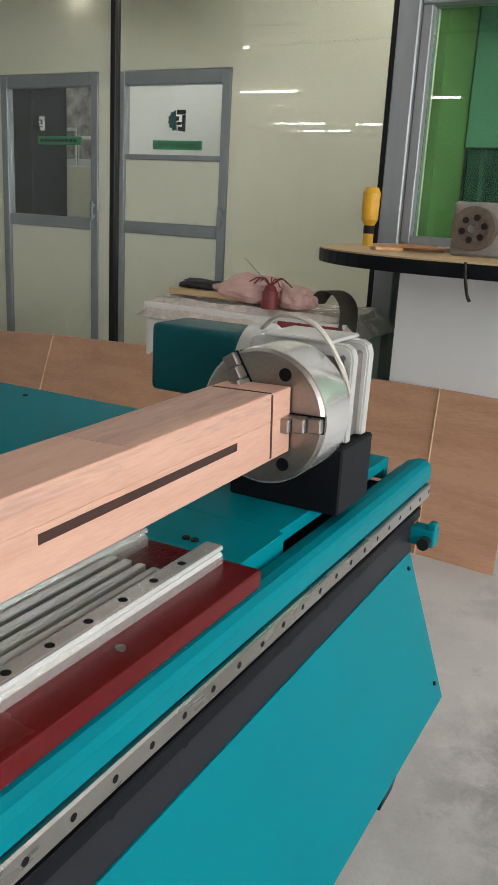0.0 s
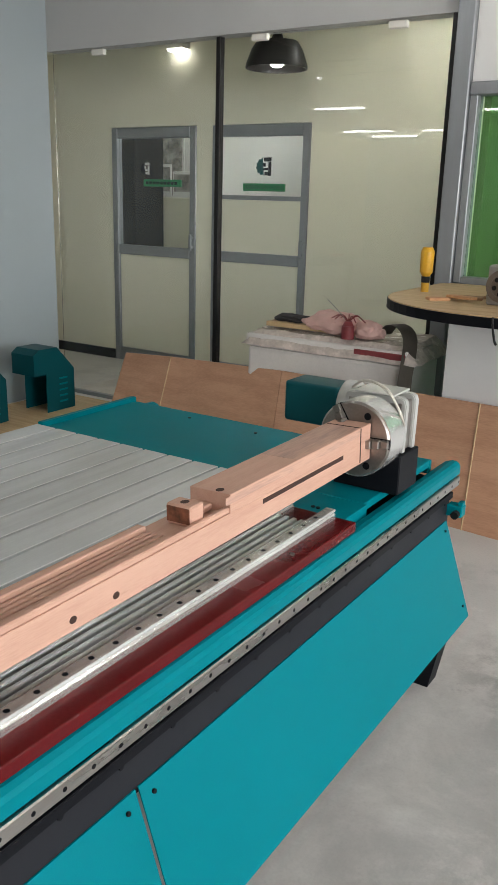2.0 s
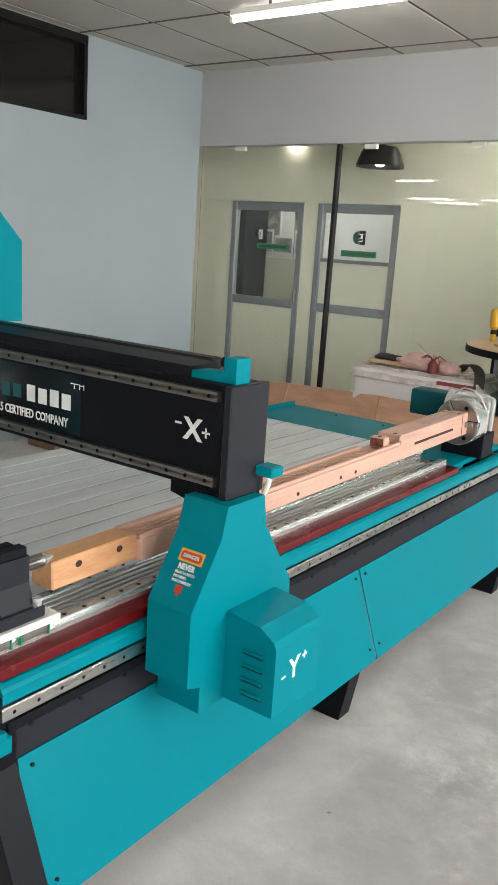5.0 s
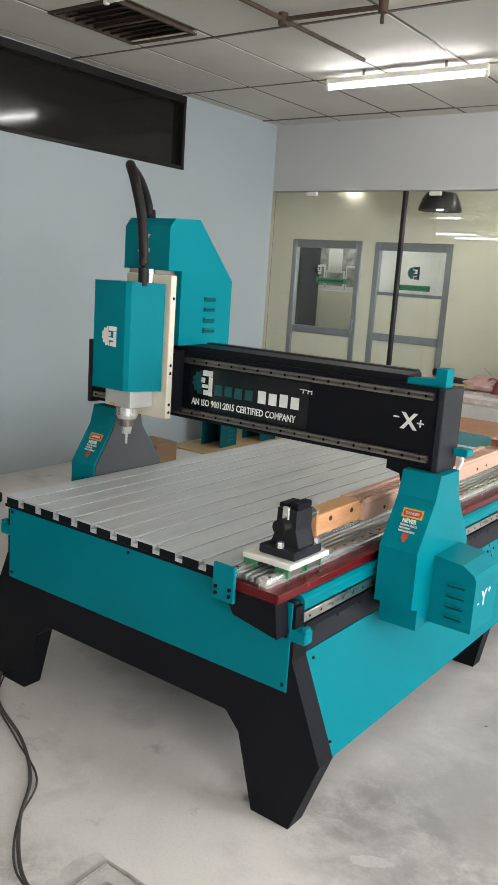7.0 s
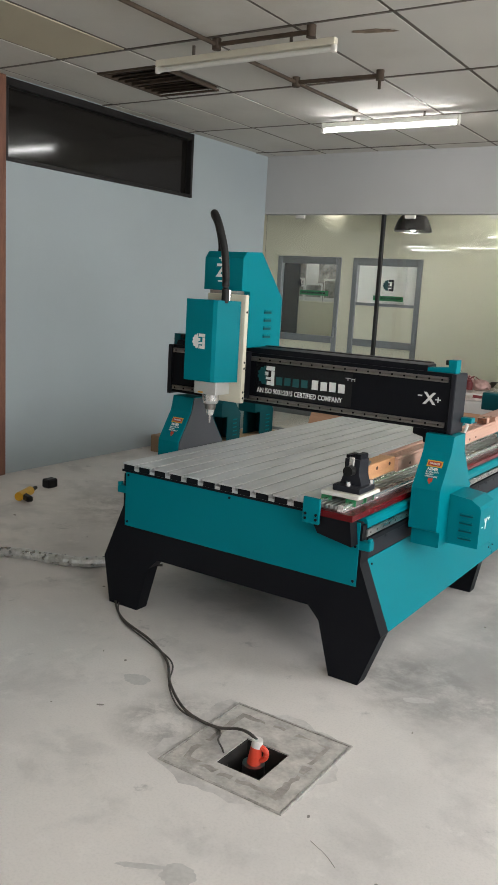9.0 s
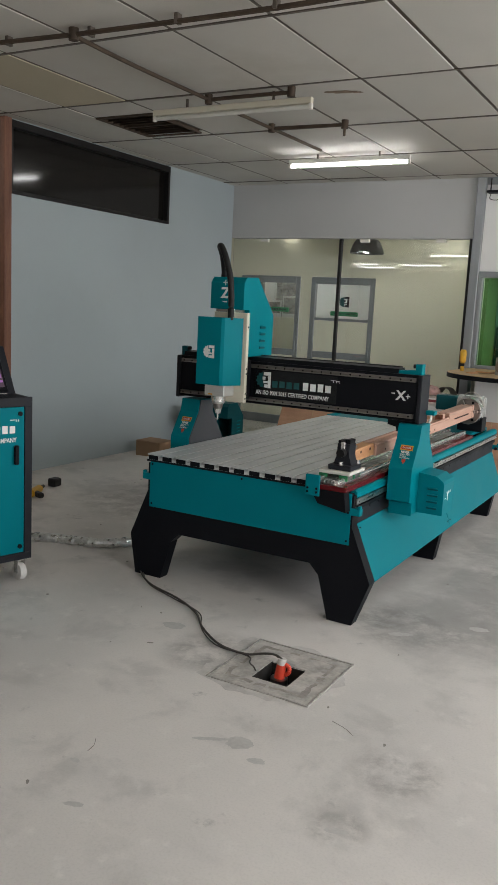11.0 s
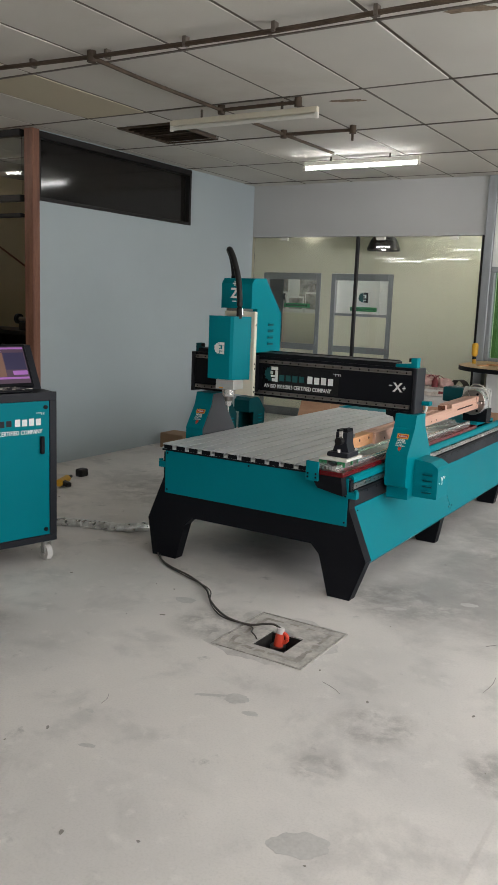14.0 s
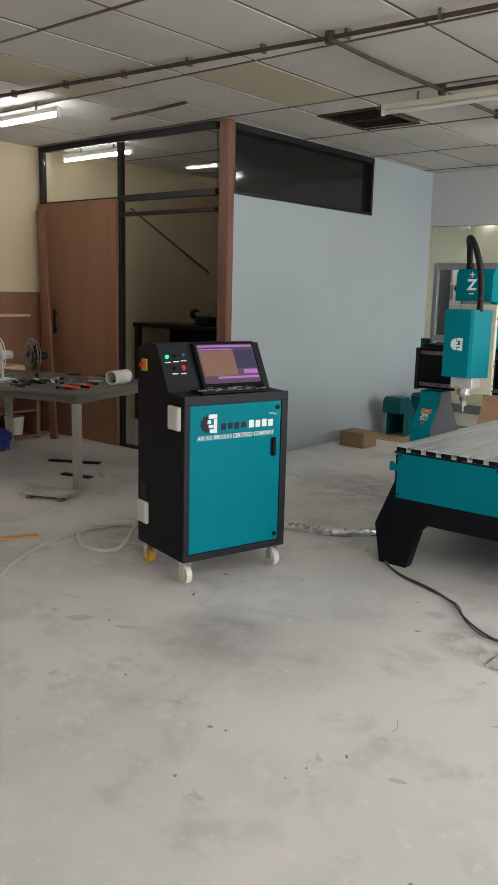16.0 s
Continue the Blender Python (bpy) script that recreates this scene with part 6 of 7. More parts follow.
# side fittings
for y0, z0 in ((0.875, -0.135), (0.265, -0.500)):
    f_ = cab("fan_grille", box(B(), -0.022, -0.0005, y0, y0 + 0.13, z0, z0 + 0.115, 0.004), WHITE_PLASTIC, "white slotted fan filter")
    for k in range(8):
        cab("grille_slat", box(B(), -0.026, -0.0222, y0 + 0.012 + k * 0.014, y0 + 0.020 + k * 0.014, z0 + 0.01, z0 + 0.105), WHITE_PLASTIC, "", f_)
cab("socket_plate", box(B(), -0.008, -0.0005, 0.41, 0.50, -0.475, -0.40, 0.002), CHARCOAL)
sw = cab("main_switch", box(B(), -0.012, -0.0005, 1.165, 1.235, -0.46, -0.40, 0.003), YELLOW, "yellow and red main switch")
cab("switch_knob", box(B(), -0.035, -0.0122, 1.188, 1.212, -0.45, -0.41, 0.005), BUTTON_RED, "", sw)
for u_, v_, mt in ((0.045, -0.04, CREAM_METAL), (W_ - 0.045, -0.04, FOAM), (0.045, -D_ + 0.05, YELLOW), (W_ - 0.045, -D_ + 0.05, YELLOW)):
    bm = B()
    box(bm, u_ - 0.03, u_ + 0.03, 0.122, 0.1345, v_ - 0.03, v_ + 0.03, 0.002)
    box(bm, u_ - 0.025, u_ - 0.020, 0.045, 0.122, v_ - 0.02, v_ + 0.02)
    box(bm, u_ + 0.020, u_ + 0.025, 0.045, 0.122, v_ - 0.02, v_ + 0.02)
    cs = cab("castor", bm, STEEL)
    cab("wheel", cyl(B(), (u_ - 0.018, 0.0505, v_), (u_ + 0.018, 0.0505, v_), 0.050, segs=24), mt, "", cs, True)
    cab("hub", cyl(B(), (u_ - 0.020, 0.0505, v_), (u_ + 0.020, 0.0505, v_), 0.020, segs=16), FOAM, "", cs, True)
solo("power_cable", tube(B(), [(-2.93, -2.21, 0.14), (-2.94, -2.32, 0.02), (-2.95, -2.45, 0.012), (-3.13, -2.48, 0.012), (-3.35, -2.34, 0.012), (-3.40, -2.15, 0.012), (-3.23, -1.95, 0.012), (-3.02, -2.0, 0.012)], 0.013, segs=8), CABLE_PALE, "thick pale cable looped on the floor beside the cabinet", "cable", smooth=True)
solo("power_cable", tube(B(), [(-2.6, -3.6, 0.01), (-3.04, -3.148, 0.01), (-3.25, -2.833, 0.01), (-3.36, -2.558, 0.01), (-3.395, -2.277, 0.01), (-3.35, -2.1, 0.012), (-3.29, -1.93, 0.012), (-3.1, -1.85, 0.012)], 0.008, segs=8), CABLE_PALE, "pale grey cable running across the floor", "cable", smooth=True)

# plywood sheets leaning behind the machine
edges = [(-3.11, 3.16, 3.40, 0.492), (-2.66, 3.12, 3.325, 0.53), (-1.75, 3.04, 3.17, 0.585), (-0.565, 2.925, 3.01, 0.612), (-0.268, 2.895, 2.975, 0.612)]
for (xa, ya, yat, za), (xb, yb, ybt, zb) in zip(edges, edges[1:]):
    bm = B()
    a = [bm.verts.new(p) for p in ((xa + 0.002, ya, 0.0), (xb - 0.002, yb, 0.0), (xb - 0.002, ybt, zb), (xa + 0.002, yat, za))]
    b = [bm.verts.new(p) for p in ((xa + 0.002, ya + 0.012, 0.0), (xb - 0.002, yb + 0.012, 0.0), (xb - 0.002, ybt + 0.012, zb), (xa + 0.002, yat + 0.012, za))]
    bm.faces.new(a[::-1]), bm.faces.new(b)
    for i in range(4):
        bm.faces.new((a[i], a[(i + 1) % 4], b[(i + 1) % 4], b[i]))
    solo("plywood_sheet", bm, PLY, "red-brown plywood sheet leaning upright behind the machine", "plywood", group="leaning plywood sheets")
for (xa, ya, yat, za) in edges[1:-1:2]:
    solo("edge_batten", tube(B(), [(xa, ya - 0.003, 0.0), (xa, yat - 0.003, za)], 0.004, segs=4, steps=1), PALE_WOOD, "thin pale batten covering a plywood joint", "batten")

# wrapped box stack with rags on top
bx = thing("wrapped_crate", -1.5, 3.4, 0, "white foam crate with a creased clear plastic wrap on its lid", "crate")
part("crate_body", box(B(), -2.0, -1.03, 3.20, 3.68, 0.0, 0.70, 0.02, 2), FOAM, bx)
bm = B()
nx, ny = 40, 18
rnd = random.Random(6)
gv = []
for i in range(nx + 1):
    row = []
    for j in range(ny + 1):
        x, y = -2.03 + 1.06 * i / nx, 3.17 + 0.55 * j / ny
        e = min(i, nx - i, j * 2, (ny - j) * 2) / 3
        z = 0.80 + 0.012 * noise.noise(Vector((x * 7, y * 9, 2))) + 0.006 * noise.noise(Vector((x * 22, y * 22, 5))) - (0.09 * max(0, 1 - e) if e < 1 else 0)
        row.append(bm.verts.new((x, y, z)))
    gv.append(row)
for i in range(nx):
    for j in range(ny):
        bm.faces.new((gv[i][j], gv[i + 1][j], gv[i + 1][j + 1], gv[i][j + 1]))
part("lid_wrap", bm, WRAP, bx, "creased translucent wrap", smooth=True)
part("lid_slab", box(B(), -2.01, -1.02, 3.19, 3.69, 0.701, 0.775, 0.012, 2), FOAM, bx)
part("tape_band", box(B(), -1.32, -1.03, 3.181, 3.1885, 0.715, 0.762, 0.002), MAROON, bx)
pb = solo("pine_board", box(B(), -1.92, -1.36, 3.26, 3.38, 0.815, 0.842, 0.003), PALE_WOOD, "short pale pine board lying on the wrapped crate", "board")


def rag(name, cx, cy, z, rx, ry, h, mat, label, category, seed):
    bm = B()
    bmesh.ops.create_icosphere(bm, subdivisions=4, radius=1.0)
    for v in bm.verts:
        p = v.co.copy()
        d = 1 + 0.28 * noise.noise(p * 1.8 + Vector((seed, 0, 0))) + 0.14 * noise.noise(p * 4.5 + Vector((0, seed, 0))) + 0.05 * noise.noise(p * 10)
        v.co = Vector((cx + p.x * rx * d, cy + p.y * ry * d, max(z, z + h * 0.45 + p.z * h * 0.55 * d)))
    return solo(name, bm, mat, label, category, smooth=True)


rag("dark_rag", -1.78, 3.34, 0.84, 0.12, 0.06, 0.045, CLOTH_DARK, "crumpled black rag on the pine board", "rag", 2)
rag("pink_rag", -1.50, 3.30, 0.81, 0.165, 0.08, 0.12, CLOTH_PINK, "crumpled pale pink cotton rag on the crate", "rag", 5)
rag("maroon_rag", -1.28, 3.28, 0.805, 0.08, 0.06, 0.10, CLOTH_PINK, "pink rag bound with a maroon cord", "rag", 9)
sc = thing("bottle", -1.43, 3.24, 0.805, "small maroon bottle with a thin tie on the crate", "bottle")
part("bottle_body", cyl(B(), (-1.375, 3.21, 0.805), (-1.375, 3.21, 0.875), 0.036, 0.034, segs=16), MAROON, sc, smooth=True)
part("bottle_neck", cyl(B(), (-1.375, 3.21, 0.875), (-1.375, 3.21, 0.90), 0.03, 0.018, segs=16), MAROON, sc, smooth=True)
for k in range(7):
    a = k * 0.9
    part("cord", tube(B(), [(-1.375, 3.21, 0.895), (-1.375 + 0.05 * math.cos(a), 3.21 + 0.03 * math.sin(a), 0.93), (-1.375 + 0.10 * math.cos(a), 3.21 + 0.05 * math.sin(a), 0.90 + 0.01 * (k % 3))], 0.003, segs=5), MAROON, sc)
part("wire", tube(B(), [(-1.39, 3.20, 0.91), (-1.44, 3.20, 0.955), (-1.50, 3.20, 1.005)], 0.002, segs=5), STEEL, sc)
bm = B()
line = [(-1.22, 3.33, 0.83), (-1.17, 3.32, 0.89), (-1.10, 3.30, 0.885), (-1.045, 3.26, 0.84), (-1.022, 3.21, 0.76), (-1.018, 3.17, 0.64), (-1.016, 3.165, 0.50)]
pts = smooth_line(line, 5)
lf = [bm.verts.new(p + Vector((-0.02, -0.04, 0))) for p in pts]
rt_ = [bm.verts.new(p + Vector((0.025, 0.045, 0.0))) for p in pts]
for k in range(len(pts) - 1):
    bm.faces.new((lf[k], lf[k + 1], rt_[k + 1], rt_[k]))
bmesh.ops.solidify(bm, geom=bm.faces[:], thickness=0.006)
solo("belt", bm, CLOTH_OLIVE, "olive-grey webbing belt hanging over the crate edge", "belt", smooth=True)

# sheet covers and a carton by the blue wall
def floor_cover(x, y):
    c = thing("sheet_cover", 0, 0, 0, "spare teal sheet-metal motor cover standing on the floor, shade in its colour", "machine cover", group="spare covers")
    shp = [(-0.11, 0.0), (-0.11, 0.29), (-0.22, 0.29), (-0.22, 0.435), (-0.17, 0.47), (0.0, 0.47), (0.16, 0.30), (0.16, 0.0)]
    bm = B()
    for xx in (-0.11, 0.107):
        prism(bm, shp, "x", xx, xx + 0.003)
    box(bm, -0.107, 0.107, 0.157, 0.16, 0.0, 0.30)
    prism(bm, [(0.0, 0.47), (0.16, 0.30), (0.157, 0.30), (0.0, 0.467)], "x", -0.107, 0.107)
    box(bm, -0.107, 0.107, -0.17, 0.0, 0.467, 0.47)
    box(bm, -0.107, 0.107, -0.22, -0.217, 0.29, 0.435)
    prism(bm, [(-0.22, 0.435), (-0.17, 0.47), (-0.168, 0.468), (-0.217, 0.434)], "x", -0.107, 0.107)
    sh = part("cover_shell", bm, TEAL_DARKENED, c)
    for k in range(5):
        part("vent_slot", box(B(), 0.1105, 0.114, 0.01, 0.09, 0.07 + k * 0.042, 0.082 + k * 0.042, 0.001), TEAL, sh)
    return c


cv = floor_cover(0, 0)
cv.matrix_basis = pose(-3.80, 3.33, 0, 0, 0, 0)
copy_thing(cv, pose(-3.84, 2.74, 0, 0, 0, 3))
cb = thing("carton", -3.83, 1.85, 0, "small closed brown cardboard carton on the floor by the wall", "carton")
part("carton_body", box(B(), -3.99, -3.68, 1.72, 1.98, 0.0, 0.16, 0.004), CARDBOARD, cb)
for y0, y1 in ((1.722, 1.848), (1.852, 1.978)):
    part("flap", box(B(), -3.988, -3.682, y0, y1, 0.1605, 0.164, 0.001), CARDBOARD, cb)
bd = solo("pale_board", box(B(), -4.1, -3.45, 2.35, 3.75, 0.0, 0.012), PALE_WOOD, "pale board lying on the floor under the covers", "board")
dr = thing("power_drill", -3.45, -0.2, 0, "yellow and black power drill lying on the floor", "drill")
part("drill_body", cyl(B(), (-3.42, -0.42, 0.035), (-3.50, -0.24, 0.035), 0.033, segs=16), YELLOW, dr, smooth=True)
part("drill_chuck", cyl(B(), (-3.50, -0.24, 0.035), (-3.54, -0.15, 0.035), 0.022, 0.014, segs=14), RUBBER, dr, smooth=True)
bm = box(B(), -0.025, 0.025, -0.02, 0.02, 0, 0.13, 0.008)
bm.transform(pose(-3.44, -0.36, 0.03, 90, 0, 70))
part("drill_grip", bm, RUBBER, dr)
part("drill_battery", box(B(), -3.62, -3.54, -0.02, 0.08, 0.0, 0.07, 0.01), RUBBER, dr)

# on the counter
wl = thing("wheel_grinder", 0.05, 3.1, 1.089, "bench grinder with a spoked black pulley on the counter", "grinder")
GRINDER = material("dusty_grey_casting", (0.27, 0.255, 0.235), 0.6, 0.2, vary=0.25, scale=18, fine=120, bump=0.3)
gx, gy, gz = -0.475, 2.86, 1.178
part("grinder_body", box(B(), gx - 0.082, gx + 0.11, gy + 0.025, gy + 0.16, 1.0892, 1.262, 0.008), GRINDER, wl)
bm = B()
for k in range(28):
    a0, a1 = 2 * math.pi * k / 28, 2 * math.pi * (k + 1) / 28
    for ra, rb, y0, y1 in ((0.070, 0.050, gy - 0.03, gy + 0.02), (0.024, 0.0, gy - 0.034, gy + 0.02)):
        q = [(gx + r * math.cos(a), yy, gz + r * math.sin(a)) for a, r, yy in ((a0, ra, y0), (a1, ra, y0), (a1, rb, y0), (a0, rb, y0), (a0, ra, y1), (a1, ra, y1), (a1, rb, y1), (a0, rb, y1))]
        vs = [bm.verts.new(p) for p in q]
        for f in ((0, 1, 2, 3), (7, 6, 5, 4), (0, 4, 5, 1), (3, 2, 6, 7)):
            bm.faces.new([vs[i] for i in f])
bmesh.ops.remove_doubles(bm, verts=bm.verts[:], dist=0.0004)
part("pulley_rim", bm, BRASS, wl)
part("pulley_disc", cyl(B(), (gx, gy - 0.024, gz), (gx, gy + 0.015, gz), 0.052, segs=28), BRASS, wl, smooth=True)
for k in range(6):
    a = radians(60 * k + 15)
    part("pulley_hole", cyl(B(), (gx + 0.036 * math.cos(a), gy - 0.0255, gz + 0.036 * math.sin(a)), (gx + 0.036 * math.cos(a), gy - 0.0238, gz + 0.036 * math.sin(a)), 0.0105, segs=14), RUBBER, wl)
part("hub_cap", cyl(B(), (gx, gy - 0.05, gz), (gx, gy - 0.03, gz), 0.012, segs=14), DULL_STEEL, wl, smooth=True)
part("second_drum", cyl(B(), (gx + 0.115, gy + 0.08, gz - 0.018), (gx + 0.26, gy + 0.06, gz - 0.018), 0.068, segs=20), GRINDER, wl, smooth=True)
yb = thing("torch", -0.962, 3.20, 1.089, "yellow plastic torch standing on end on the counter", "torch")
tx, ty = -0.962, 3.20
for z0, z1, r0, r1, mt, nm in ((1.089, 1.135, 0.020, 0.020, YELLOW, "torch_tail"), (1.135, 1.165, 0.021, 0.021, RUBBER, "torch_grip"), (1.165, 1.185, 0.019, 0.030, YELLOW, "torch_neck"), (1.185, 1.285, 0.032, 0.034, YELLOW, "torch_head"), (1.285, 1.305, 0.034, 0.024, YELLOW, "torch_cap")):
    part(nm, cyl(B(), (tx, ty, z0), (tx, ty, z1), r0, r1, segs=18), mt, yb, smooth=True)
for k, (x, y, w_, d_, r) in enumerate(((-0.70, 3.05, 0.16, 0.09, 12), (-0.68, 2.93, 0.14, 0.05, -20), (-0.55, 3.15, 0.18, 0.07, 5), (-0.78, 2.9, 0.10, 0.06, 40))):
    bm = box(B(), -w_ / 2, w_ / 2, -d_ / 2, d_ / 2, 0, 0.012, 0.002)
    bm.transform(pose(x, y, 1.0892 + 0.0125 * (k == 1), 0, 0, r))
    solo("wood_offcut", bm, TIMBER_RAW if k % 2 else CARDBOARD, "thin brown wood offcut on the counter", "offcut", group="offcuts on the counter")
for x, y, h, r, mt, lb in ((-0.13, 3.15, 0.19, 0.033, ORANGE, "red spray bottle on the counter"), (-0.07, 3.10, 0.15, 0.035, FOAM, "white plastic bottle on the counter"), (0.03, 3.15, 0.15, 0.04, WRAP, "clear plastic bottle on the counter")):
    bo = thing("bottle", x, y, 1.089, lb + " top", "bottle", group="bottles on the counter")
    part("bottle_body", cyl(B(), (x, y, 1.0892), (x, y, 1.0892 + h * 0.7), r, r * 0.95, segs=16), mt, bo, smooth=True)
    part("bottle_neck", cyl(B(), (x, y, 1.0892 + h * 0.7), (x, y, 1.0892 + h), r * 0.9, r * 0.3, segs=16), mt, bo, smooth=True)
rag("dark_rag", -0.19, 2.92, 1.089, 0.09, 0.06, 0.06, CLOTH_DARK, "crumpled black glove on the counter", "glove", 3)
rag("dark_rag", 0.22, 3.25, 1.089, 0.10, 0.06, 0.09, CLOTH_OLIVE, "crumpled grey-brown rag on the counter", "rag", 12)
solo("cable_stub", tube(B(), [(-0.40, 2.49, 1.0885), (-0.395, 2.485, 1.05), (-0.385, 2.49, 1.0), (-0.375, 2.49, 0.98)], 0.005, segs=6), RUBBER, "thin black cable hanging over the counter edge", "cable", smooth=True)

# work table by the side room
tb = thing("work_table", -5.0, -1.1, 0, "grey work table with pale legs, covered in clutter", "table")
TM = facing(-4.30, -1.58, 0, (-0.25, 0.968, 0), (-0.968, -0.25, 0))   # x along the right edge, y to the far left


def tab(name, bm, mat, parent, label="", smooth=False):
    bm.transform(TM)
    return part(name, bm, mat, parent, label, smooth)


tab("tabletop", box(B(), -0.03, 1.15, -0.03, 1.75, 0.772, 0.800, 0.004), TABLE_TOP, tb)
tab("apron", box(B(), 0.0, 1.10, 0.03, 0.055, 0.71, 0.7715), TABLE_TOP, tb)
tab("apron", box(B(), 0.03, 0.055, 0.06, 1.70, 0.71, 0.7715), TABLE_TOP, tb)
for x, y in ((0.03, 0.04), (1.08, 0.04), (0.03, 1.68), (1.08, 1.68)):
    tab("leg", box(B(), x - 0.03, x + 0.03, y - 0.03, y + 0.03, 0.0, 0.7095, 0.004), DIRTY_LEG, tb)


def table_thing(name, x, y, label, category):
    p = TM @ Vector((x, y, 0.8))
    return thing(name, p.x, p.y, 0.8, label, category)


for x, y, mt, guard, lb in ((0.30, 1.04, FOAM, FOAM, "white desk fan with a round wire guard"), (0.42, 0.76, RUBBER, DULL_STEEL, "dark desk fan with a round wire guard")):
    f_ = table_thing("desk_fan", x, y, lb, "fan")
    tab("fan_base", cyl(B(), (x, y, 0.801), (x, y, 0.825), 0.08, 0.06, segs=20), mt, f_, smooth=True)
    tab("fan_stem", cyl(B(), (x, y, 0.825), (x, y, 0.98), 0.014, segs=10), mt, f_, smooth=True)
    F = pose(x, y, 1.03) @ Matrix.Rotation(radians(-25), 4, "Z")
    bm = cyl(B(), (-0.02, 0, 0), (0.09, 0, 0), 0.045, 0.035, segs=18)
    bm.transform(F)
    tab("fan_motor", bm, mt, f_, smooth=True)
    for q in range(3):
        bm = B()
        prism(bm, [(0.02, -0.02), (0.07, -0.055), (0.12, -0.03), (0.125, 0.02), (0.06, 0.03), (0.02, 0.015)], "x", -0.041, -0.037)
        bm.transform(F @ Matrix.Rotation(radians(120 * q + 20), 4, "X"))
        tab("fan_blade", bm, mt, f_)
    bm = B()
    for r_, xx in ((0.15, -0.03), (0.15, -0.055), (0.11, -0.07), (0.065, -0.08)):
        ring = [Vector((xx, r_ * math.cos(2 * math.pi * k / 28), r_ * math.sin(2 * math.pi * k / 28))) for k in range(29)]
        tube(bm, ring, 0.003 if r_ < 0.15 else 0.005, segs=5, steps=1)
    for k in range(20):
        a = 2 * math.pi * k / 20
        tube(bm, [(-0.085, 0.025 * math.cos(a), 0.025 * math.sin(a)), (-0.072, 0.09 * math.cos(a), 0.09 * math.sin(a)), (-0.04, 0.15 * math.cos(a), 0.15 * math.sin(a))], 0.0018, segs=4, steps=2)
    bm.transform(F)
    tab("fan_guard", bm, guard, f_)
pv = table_thing("pipe_offcut", 0.72, 0.10, "short grey plastic pipe lying on the table", "pipe")
bm = B()
for k in range(24):
    a0, a1 = 2 * math.pi * k / 24, 2 * math.pi * (k + 1) / 24
    q = [(xx, 0.12 + r * math.cos(a), 0.861 + r * math.sin(a)) for xx in (0.62, 0.86) for r in (0.06, 0.052) for a in (a0, a1)]
    vs = [bm.verts.new(p) for p in q]
    for f in ((0, 1, 5, 4), (2, 3, 7, 6), (0, 1, 3, 2), (4, 5, 7, 6)):
        bm.faces.new([vs[i] for i in f])
bmesh.ops.remove_doubles(bm, verts=bm.verts[:], dist=0.0004)
tab("pipe_shell", bm, FOAM, pv, smooth=True)
for k in range(4):
    bm = box(B(), -0.15, 0.15, -0.11, 0.11, 0.0, 0.006, 0.001)
    bm.transform(TM @ pose(0.22, 1.05, 0.8005 + k * 0.0065, 0, 0, 4 * k))
    solo("paper_stack", bm, (WALL_WHITE, GREEN_PANEL, FOAM, WALL_WHITE)[k], "flat sheet in a stack of papers on the table", "paper", group="papers on the table")
rnd = random.Random(14)
for k in range(34):
    x, y, l_ = rnd.uniform(0.05, 0.95), rnd.uniform(0.02, 0.95), rnd.uniform(0.06, 0.2)
    bm = B()
    box(bm, -l_ / 2, l_ * 0.1, -0.012, 0.012, 0, 0.02, 0.004)
    cyl(bm, (l_ * 0.1, 0, 0.010), (l_ / 2, 0, 0.010), 0.005, segs=8)
    bm.transform(TM @ pose(x, y, 0.8005 + 0.021 * (k % 2), 0, 0, rnd.uniform(0, 180)))
    solo("hand_tool", bm, (RUBBER, DULL_STEEL, BLACK, ORANGE, CLOTH_DARK, FOAM, RUBBER)[k % 7], "small hand tool lying in the clutter on the table", "tool", group="tools on the table")
bm = blob(B(), 0, 0, 0.8005, 0.10, 0.07, 0.3, 16, 44, 0.05)
bm.transform(TM @ pose(0.40, 1.12, 0))
solo("green_cloth", bm, GREEN_PANEL, "folded green cloth on the table", "cloth")

# shelving, panelling and timber by the cream wall
structure("panelling", box(B(), -6.899, -6.875, -3.2, -0.05, 0.0, 1.56), DOOR_WOOD, "dark brown plywood panelling on the cream wall")
sh = thing("shelf_unit", -6.6, -0.6, 0, "low dark brown shelf with boxes and a pail under the table", "shelf")
for a in ((-6.874, -6.50, -1.6, -1.57, 0, 0.62), (-6.874, -6.50, -0.40, -0.37, 0, 0.62), (-6.874, -6.50, -1.569, -0.401, 0.30, 0.32), (-6.874, -6.50, -1.6, -0.37, 0.6205, 0.645), (-6.874, -6.50, -1.569, -0.401, 0.02, 0.045)):
    part("shelf_board", box(B(), *a, 0.002), DOOR_WOOD, sh)
part("upper_ledge", box(B(), -6.874, -6.72, -1.4, -0.3, 1.30, 1.325), PALE_WOOD, sh)
solo("pail", cyl(B(), (-6.66, -0.58, 0.0455), (-6.66, -0.58, 0.24), 0.085, 0.105, segs=20), FOAM, "pale plastic pail on the low shelf", "pail", smooth=True)
solo("white_box", box(B(), -6.70, -6.55, -0.98, -0.80, 0.0455, 0.14, 0.004), WALL_WHITE, "small white box on the low shelf", "box")
solo("dark_box", box(B(), -6.80, -6.55, -1.3, -0.9, 0.3205, 0.48, 0.006), RUBBER, "dark box on the low shelf", "box")
solo("machine_tin", box(B(), -6.85, -6.55, -0.9, -0.5, 0.6455, 0.80, 0.01), PALE_WOOD, "brown box on top of the low shelf", "box")
bm = box(B(), -0.055, 0.055, -0.015, 0.015, 0.0, 2.44, 0.004)
bm.transform(pose(-6.34, -0.30, 0, -2.5, -7.2, 0))
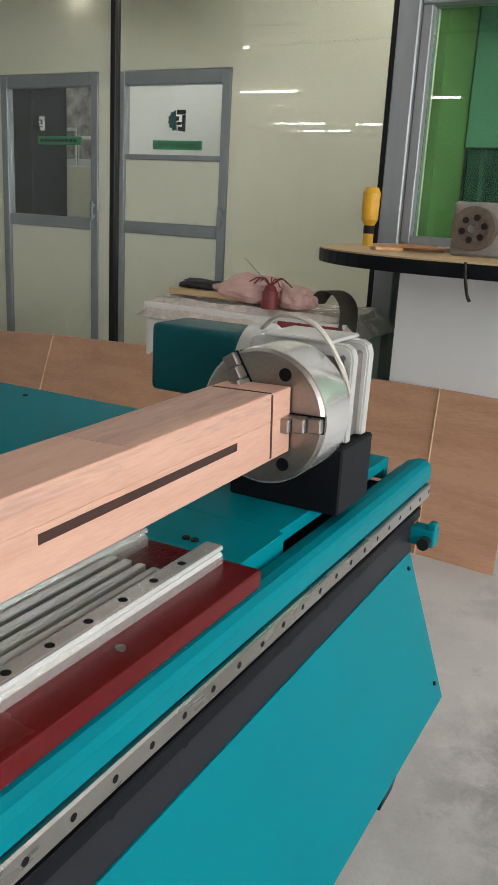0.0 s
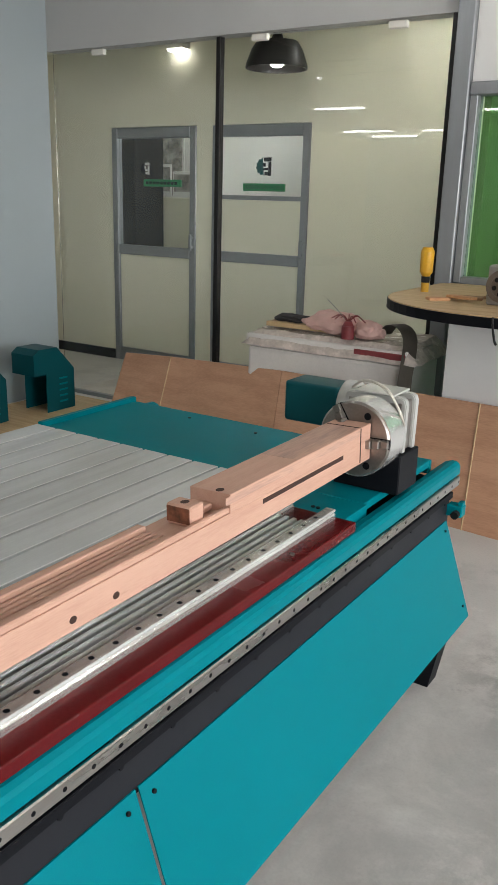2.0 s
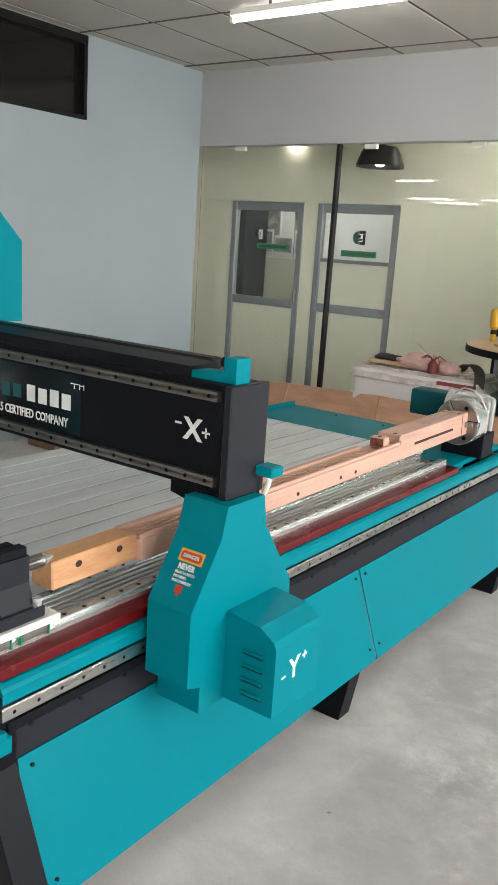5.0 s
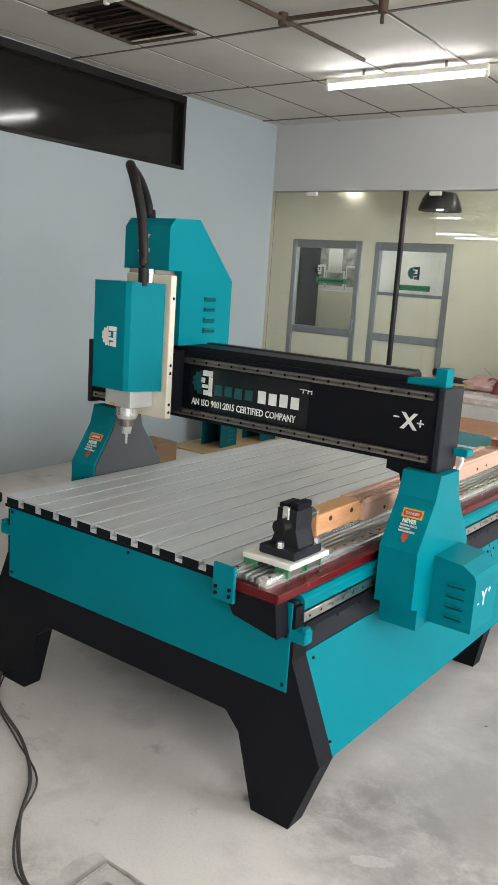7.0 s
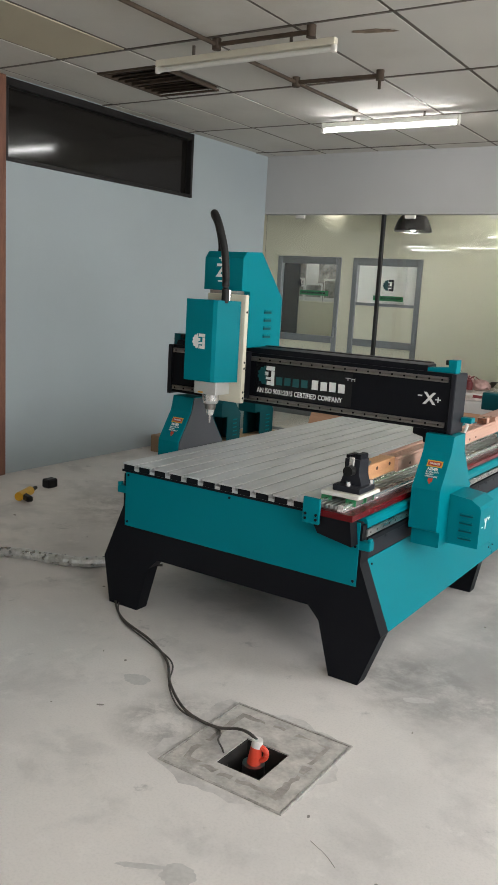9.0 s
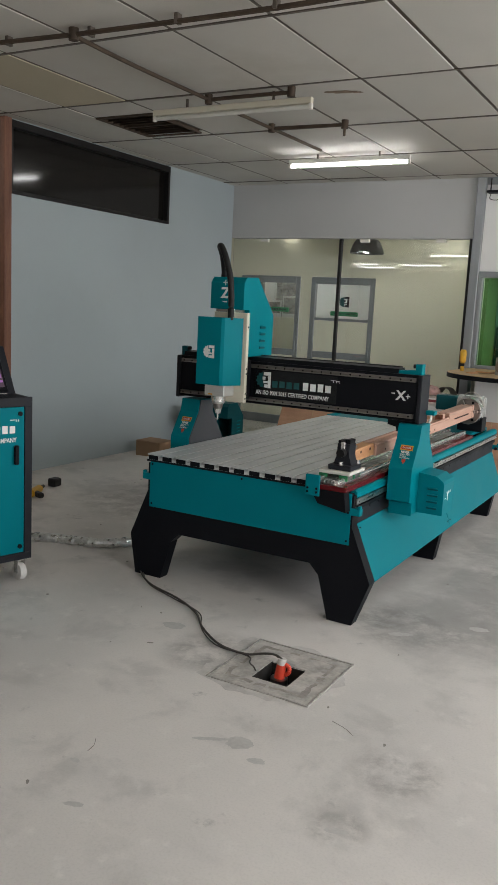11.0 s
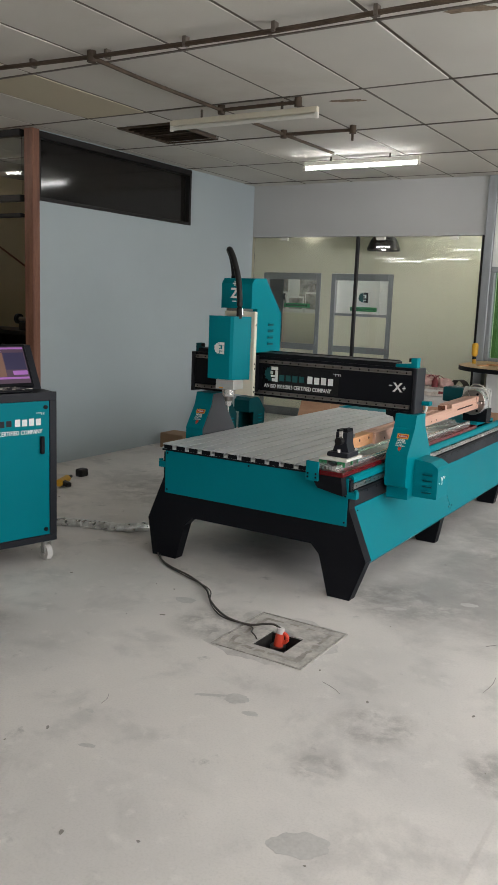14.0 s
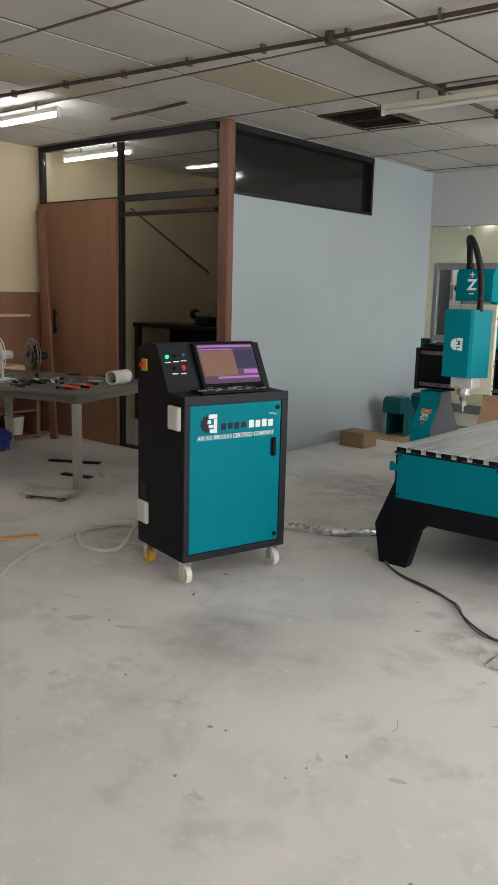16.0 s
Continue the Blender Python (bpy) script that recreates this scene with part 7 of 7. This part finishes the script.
solo("leaning_plank", bm, POST_WOOD, "tall red-brown timber plank leaning against the door", "plank")
rag("blue_bag", -6.25, -1.05, 0.0, 0.16, 0.13, 0.22, material("blue_plastic_bag", (0.01, 0.03, 0.18), 0.4, vary=0.2, scale=9), "dark blue plastic bag on the floor", "bag", 21)
pal = thing("small_pallet", -4.32, -1.86, 0, "small weathered slatted wooden block on the floor", "pallet")
for k in range(5):
    bm = box(B(), -0.20, 0.20, -0.10 + k * 0.042, -0.064 + k * 0.042, 0.03, 0.055, 0.003)
    bm.transform(pose(-4.32, -1.86, 0, 0, 0, 25))
    part("slat", bm, WEATHERED, pal)
for x in (-0.15, 0.12):
    bm = box(B(), x, x + 0.04, -0.10, 0.104, 0.0, 0.0295, 0.002)
    bm.transform(pose(-4.32, -1.86, 0, 0, 0, 25))
    part("runner", bm, DOOR_WOOD, pal)
for x, y, l_, r, mt in ((-5.23, -0.90, 0.5, 30, RUBBER), (-4.75, -1.25, 0.3, 15, RUBBER), (-3.59, -2.66, 0.28, 60, TIMBER_RAW), (-5.9, -1.5, 0.35, 70, RUBBER), (-4.6, -1.05, 0.25, -30, FOAM)):
    bm = box(B(), -l_ / 2, l_ / 2, -0.035, 0.035, 0, 0.014, 0.003)
    bm.transform(pose(x, y, 0, 0, 0, r))
    solo("floor_offcut", bm, mt, "flat strip offcut lying on the dirty floor", "offcut", group="offcuts on the floor")

# round-cornered tub with a white rim beside the walk
tu = thing("gravel_tub", -0.045, -5.075, 0, "low tub with a thick white rim and speckled gravel filling", "tub")


def round_rect(x0, x1, y0, y1, r, k=8):
    out = []
    for cx, cy, a0 in ((x1 - r, y1 - r, 0), (x0 + r, y1 - r, 90), (x0 + r, y0 + r, 180), (x1 - r, y0 + r, 270)):
        out += [(cx + r * math.cos(radians(a0 + 90 * i / k)), cy + r * math.sin(radians(a0 + 90 * i / k))) for i in range(k + 1)]
    return out


def ring_wall(o, i, z0, z1):
    bm = B()
    q = [[bm.verts.new((*p, z)) for p in pts] for pts, z in ((o, z0), (o, z1), (i, z1), (i, z0))]
    k = len(o)
    for a, b in zip(q, q[1:] + q[:1]):
        for j in range(k):
            bm.faces.new((a[j], a[(j + 1) % k], b[(j + 1) % k], b[j]))
    return bm


TUB = pose(0.02, -5.066, 0, 0, 0, 10)
TUB_WALL = material("tan_ribbed_plastic", (0.24, 0.19, 0.12), 0.5, vary=0.12, scale=6)
for nm, o, i, z0, z1, mt in (("rim", (0.215, 0.245, 0.15), (0.167, 0.197, 0.105), 0.565, 0.605, WALL_WHITE), ("wall", (0.20, 0.23, 0.135), (0.175, 0.205, 0.11), 0.0, 0.5645, TUB_WALL)):
    bm = ring_wall(round_rect(-o[0], o[0], -o[1], o[1], o[2]), round_rect(-i[0], i[0], -i[1], i[1], i[2]), z0, z1)
    if nm == "rim":
        bmesh.ops.bevel(bm, geom=[e for e in bm.edges if abs(e.verts[0].co.z - e.verts[1].co.z) < 1e-5 and len(e.link_faces) == 2 and e.calc_face_angle(0) > 1.2], offset=0.008, segments=2, affect="EDGES")
    bm.transform(TUB)
    part(nm, bm, mt, tu, smooth=True)
for q in range(5):
    bm = box(B(), -0.09 + q * 0.045, -0.082 + q * 0.045, 0.199, 0.2045, 0.30, 0.564)
    bm.transform(TUB)
    part("rib", bm, TUB_WALL, tu)
bm = prism(B(), round_rect(-0.174, 0.174, -0.204, 0.204, 0.109), "z", 0.02, 0.50)
bm.transform(TUB)
part("filling", bm, material("speckled_gravel", (0.44, 0.42, 0.32), 0.8, vary=0.6, scale=40, fine=120, bump=1.0, dark=(0.05, 0.045, 0.035), stain=0.9), tu)

# water stains on the ceiling tiles
bm = B()
for k, (x, y, rx, ry, tn) in enumerate(((-1.122, 0.19, 0.085, 0.035, 0.2), (0.223, -1.236, 0.10, 0.035, 0.1))):
    for j in range(3):
        blob(bm, x + 0.06 * (j - 1), y + 0.02 * ((j * 7) % 3 - 1), CEIL - 0.0018 - 0.0002 * j, rx * (1 - 0.25 * j), ry * (1 - 0.2 * j), 0.5, 20, 60 + 3 * k + j, 0.0014, tn)
solo("ceiling_stain", bm, material("brown_water_stain", (0.22, 0.165, 0.115), 0.9, vary=0.5, scale=20, fine=90), "brown water stains on the ceiling tiles", "stain", kind="stuff")
